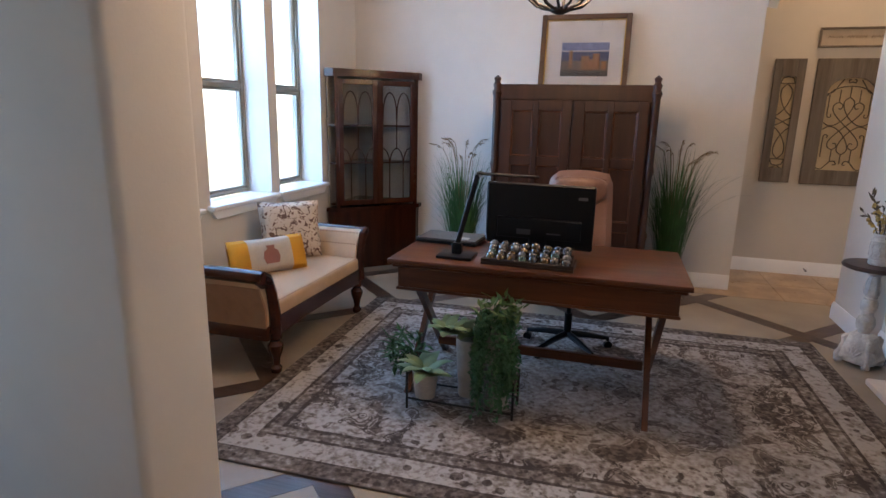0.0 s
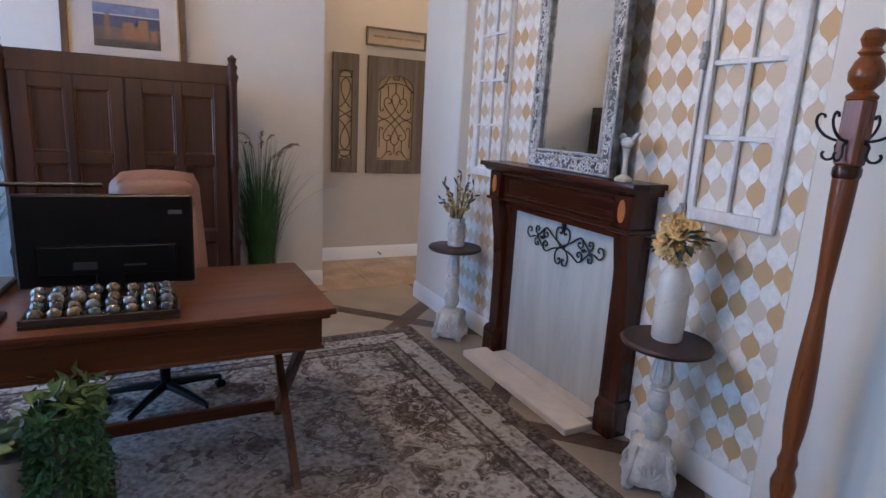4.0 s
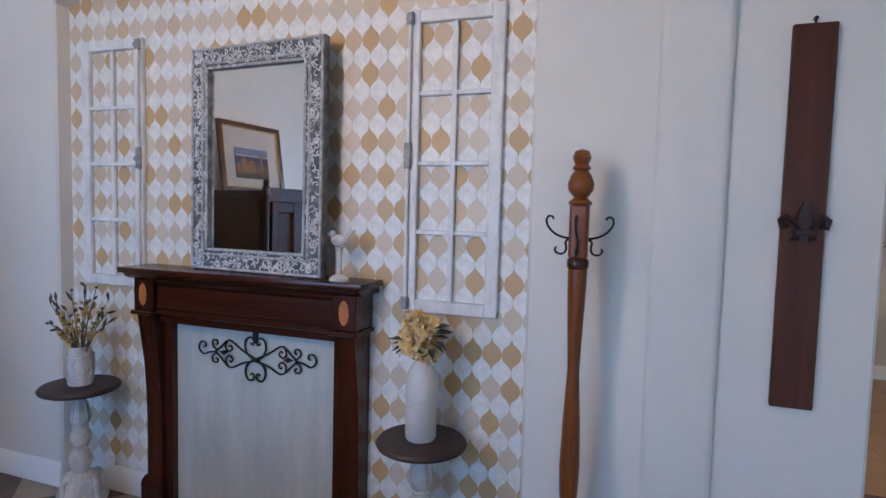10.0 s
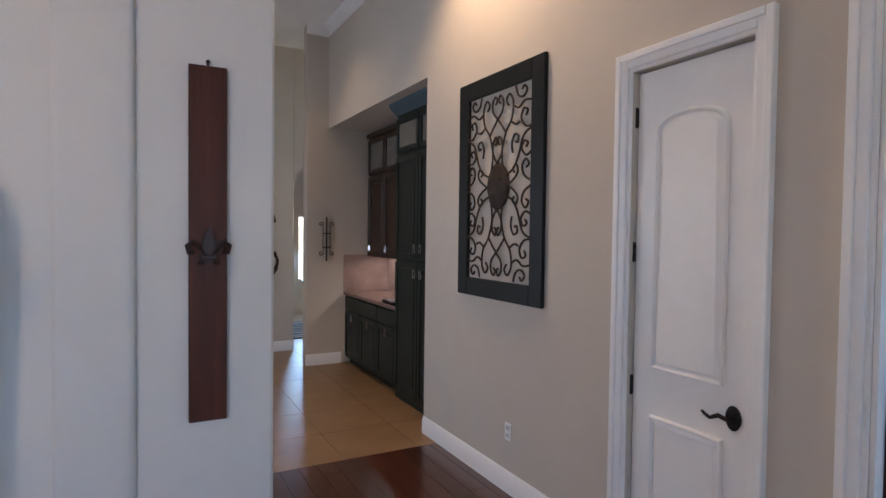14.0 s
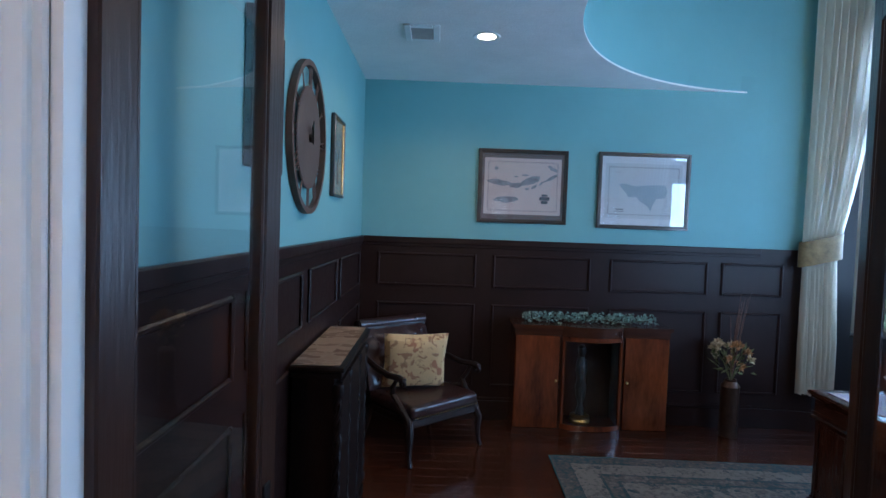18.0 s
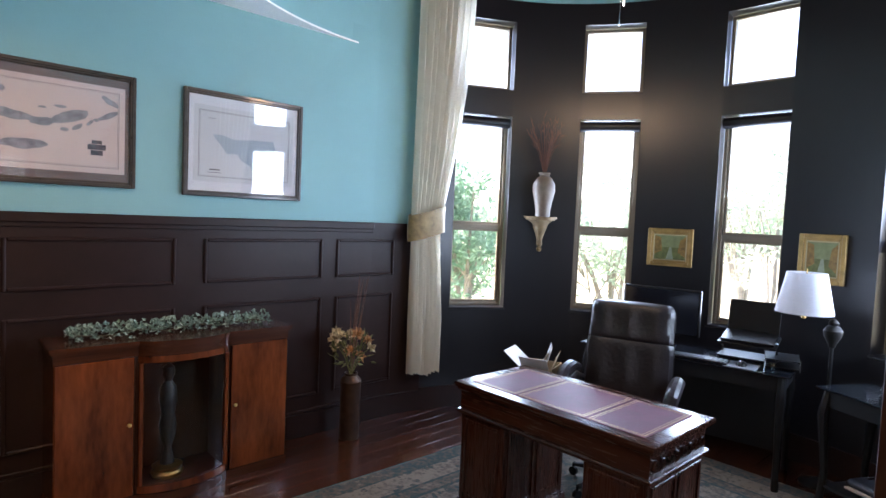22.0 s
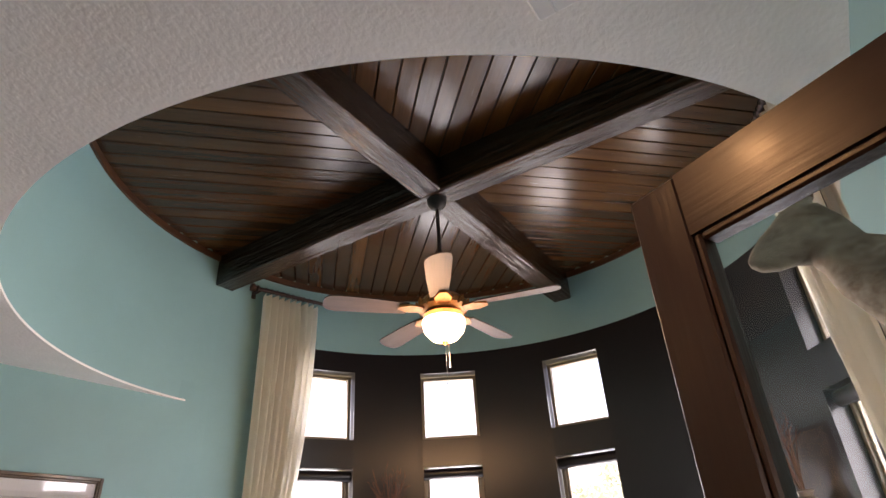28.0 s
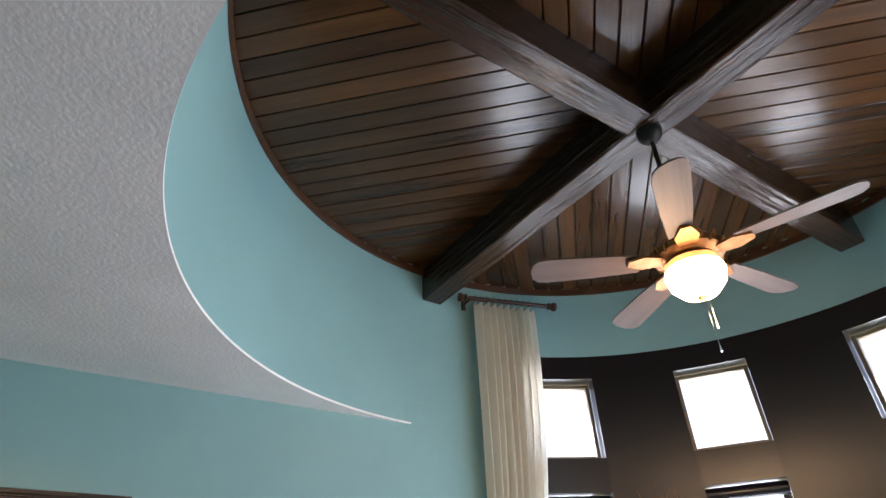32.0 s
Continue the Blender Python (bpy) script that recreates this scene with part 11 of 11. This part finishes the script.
def antelope_mount():
    """A stuffed antelope's head and neck in one plain mesh: its nose points south, the neck swells towards the wall."""
    bm = bmesh.new()
    x0 = -1.30
    # (top y, z), (bottom y, z), half width
    cuts = [((-1.182, 2.562), (-1.178, 2.540), 0.016), ((-1.168, 2.585), (-1.155, 2.520), 0.030), ((-1.135, 2.622), (-1.115, 2.512), 0.040), ((-1.095, 2.652), (-1.065, 2.515), 0.050), ((-1.062, 2.682), (-1.030, 2.505), 0.062), ((-1.015, 2.698), (-1.012, 2.470), 0.070), ((-0.965, 2.678), (-0.995, 2.405), 0.080), ((-0.925, 2.620), (-0.965, 2.355), 0.092), ((-0.893, 2.545), (-0.932, 2.300), 0.115), ((-0.855, 2.522), (-0.892, 2.245), 0.150), ((-0.815, 2.560), (-0.850, 2.190), 0.185), ((-0.788, 2.575), (-0.788, 2.130), 0.200)]
    n, rings = 18, []
    for (ty, tz), (by, bz), w in cuts:
        c, h = Vector((x0, (ty + by) / 2, (tz + bz) / 2)), Vector((0, (ty - by) / 2, (tz - bz) / 2))
        rings.append([bm.verts.new(c + h * math.cos(2 * math.pi * k / n) + Vector((w * math.sin(2 * math.pi * k / n), 0, 0)) * (1 + 0.05 * noise.noise((k * 0.7, ty * 9, tz * 9)))) for k in range(n)])
    for a, b in zip(rings, rings[1:]):
        for k in range(n):
            bm.faces.new((a[k], a[(k + 1) % n], b[(k + 1) % n], b[k]))
    bm.faces.new(rings[0][::-1]), bm.faces.new(rings[-1])
    for q in (-1, 1):
        tube(bm, [(x0 + q * 0.045, -1.035, 2.71), (x0 + q * 0.06, -1.03, 2.80), (x0 + q * 0.08, -1.01, 2.88), (x0 + q * 0.07, -0.99, 2.91)], [0.024, 0.020, 0.013, 0.005], 8)
        tube(bm, [(x0 + q * 0.062, -1.03, 2.80), (x0 + q * 0.07, -1.075, 2.84)], [0.012, 0.004], 6)
        tube(bm, [(x0 + q * 0.06, -1.0, 2.70), (x0 + q * 0.10, -0.985, 2.745), (x0 + q * 0.13, -0.97, 2.79), (x0 + q * 0.14, -0.96, 2.82)], [0.018, 0.030, 0.024, 0.004], 8, False, 0.45)
    m = mat("tan and white hide", (0.17, 0.088, 0.042), 0.9, var=0.2, scale=7, bump=0.35, bscale=120, stretch=(1, 1, 1.6), color2=(0.66, 0.56, 0.43))
    tagged(part("antelope_mount", bm, m), "stuffed tan and white antelope head mounted on aqua wall", "animal mount")


antelope_mount()


# ---- tassel hanging from the open study door's lever ----
def door_tassel(at):
    ob = thing("door_tassel", at, 0, "tan braided tassel hanging from the study door's lever", "tassel")
    tan = mat("tan thread", (0.33, 0.22, 0.10), 0.8, var=0.4, scale=90, bump=0.3, bscale=300, stretch=(1, 1, 0.1))
    part("cord", tube(bmesh.new(), [(0, 0, 0.17), (0.004, 0, 0.30), (0, 0, 0.495)], 0.003, 6), tan, ob)
    part("tassel_head", mesh((lathe, [(0, 0.125), (0.012, 0.127), (0.018, 0.14), (0.016, 0.155), (0.009, 0.165), (0, 0.17)], (0, 0, 0), 14)), mat("gilt thread", (0.5, 0.34, 0.12), 0.45, var=0.3, scale=120), ob)
    part("fringe", mesh((lathe, [(0, 0.0), (0.022, 0.0), (0.021, 0.05), (0.016, 0.11), (0.012, 0.127), (0, 0.127)], (0, 0, 0), 18)), tan, ob)


door_tassel((1.050, -1.292, 0.435))

# ---- outside the bay ----
# Bark lightened so that trunks look overexposed: outdoor glare put into the colour.
BARK = mat("glare-lightened grey bark", (0.34, 0.31, 0.275), 0.9, var=0.3, scale=8, bump=0.6, bscale=30)


def foliage_mat(name, dark, light):
    m = mat(name, dark, 0.6, var=0.3, scale=2.2, color2=light)
    N, L = m.node_tree.nodes, m.node_tree.links
    t, mx = N.new("ShaderNodeBsdfTranslucent"), N.new("ShaderNodeMixShader")
    t.inputs[0].default_value = (light[0], light[1] * 1.15, light[2], 1)
    mx.inputs[0].default_value = 0.35
    L.new(N["Principled BSDF"].outputs[0], mx.inputs[1]), L.new(t.outputs[0], mx.inputs[2]), L.new(mx.outputs[0], N["Material Output"].inputs[0])
    return m


# Leaf colours are lightened to imitate outdoor glare, LEAF_B the most.
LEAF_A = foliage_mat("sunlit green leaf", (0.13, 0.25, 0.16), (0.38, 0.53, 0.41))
LEAF_B = foliage_mat("glare-lightened olive leaf", (0.30, 0.39, 0.31), (0.54, 0.62, 0.53))


def shrub(name, at, r, h, low, count, material, label, seed, cat="shrub", size=0.09):
    """A many-stemmed shrub or small tree: leaning limbs and an uneven crown of leaf clumps with gaps."""
    random.seed(seed)
    ob = thing(name, (at[0], at[1], -0.3), 0, label, cat)
    wood_ = bmesh.new()
    tips = []
    for k in range(7):
        a = rnd(0, 6.28)
        q = rnd(0.25, 0.8) * r
        tip = Vector((q * math.cos(a), q * math.sin(a), h * rnd(0.6, 0.95)))
        tube(wood_, [(rnd(-0.06, 0.06), rnd(-0.06, 0.06), 0), tip * 0.4 + Vector((0, 0, h * 0.12)), tip], [0.05, 0.03, 0.008], 6)
        tips.append(tip)
        for j in range(3):
            b = ball_dir()
            t2 = tip * rnd(0.5, 0.9) + Vector((b.x * r * 0.4, b.y * r * 0.4, abs(b.z) * h * 0.2))
            tube(wood_, [tip * rnd(0.4, 0.6), t2], [0.015, 0.005], 5)
            tips.append(t2)
    part("trunk", wood_, BARK, ob)
    bm = bmesh.new()
    clumps = [(tips[k % len(tips)] if k < len(tips) else Vector((rnd(-1, 1) * r * 0.8, rnd(-1, 1) * r * 0.8, rnd(low, h * 0.95)))) for k in range(int(26 + r * 12))]
    for i in range(count):
        c = clumps[i % len(clumps)]
        d = ball_dir()
        p = c + Vector((d.x, d.y, d.z * 0.8)) * rnd(0.05, 0.34) * (0.5 + 0.4 * r)
        if p.z < low * 0.7:
            continue
        leaf(bm, p, d + ball_dir() * 0.7, rnd(0.6, 1.2) * size, rnd(0.35, 0.6) * size, ball_dir())
    part("crown", bm, material, ob, "sunlit leaves with gaps", kind="stuff")
    return ob


shrub("shrub", (-5.3, -6.9), 1.25, 2.75, 0.2, 7500, LEAF_A, "dense sunlit green shrub outside the bay window", 1, size=0.10)
shrub("shrub", (-7.4, -5.75), 1.2, 2.9, 0.1, 5200, LEAF_B, "olive shrub with glare-lightened leaves outside the bay window", 2)
shrub("tree", (-10.8, -4.55), 1.3, 3.3, 0.9, 3600, LEAF_B, "small tree with glare-lightened green leaves beyond the bay", 3, "tree", 0.11)
shrub("shrub", (-12.0, -3.3), 1.2, 1.3, 0.1, 2600, LEAF_B, "low shrub with glare-lightened leaves beyond the lawn", 4, size=0.11)
shrub("tree", (-13.2, -5.9), 1.6, 4.0, 1.0, 3200, LEAF_B, "spreading tree with glare-lightened leaves beyond the bay", 6, "tree", 0.13)
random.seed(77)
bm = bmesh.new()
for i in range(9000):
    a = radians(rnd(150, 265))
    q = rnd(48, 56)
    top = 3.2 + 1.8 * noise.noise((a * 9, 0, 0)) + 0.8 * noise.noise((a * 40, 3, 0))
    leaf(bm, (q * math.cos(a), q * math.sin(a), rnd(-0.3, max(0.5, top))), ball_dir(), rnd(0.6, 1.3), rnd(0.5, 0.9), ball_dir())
# Distance haze is painted into these leaves as a whiter green.
tagged(part("far_woods", bm, foliage_mat("far leaf with painted haze", (0.42, 0.45, 0.40), (0.62, 0.64, 0.58))), "distant green woods whitened by painted haze at the edge of the fields", "woods", kind="stuff")
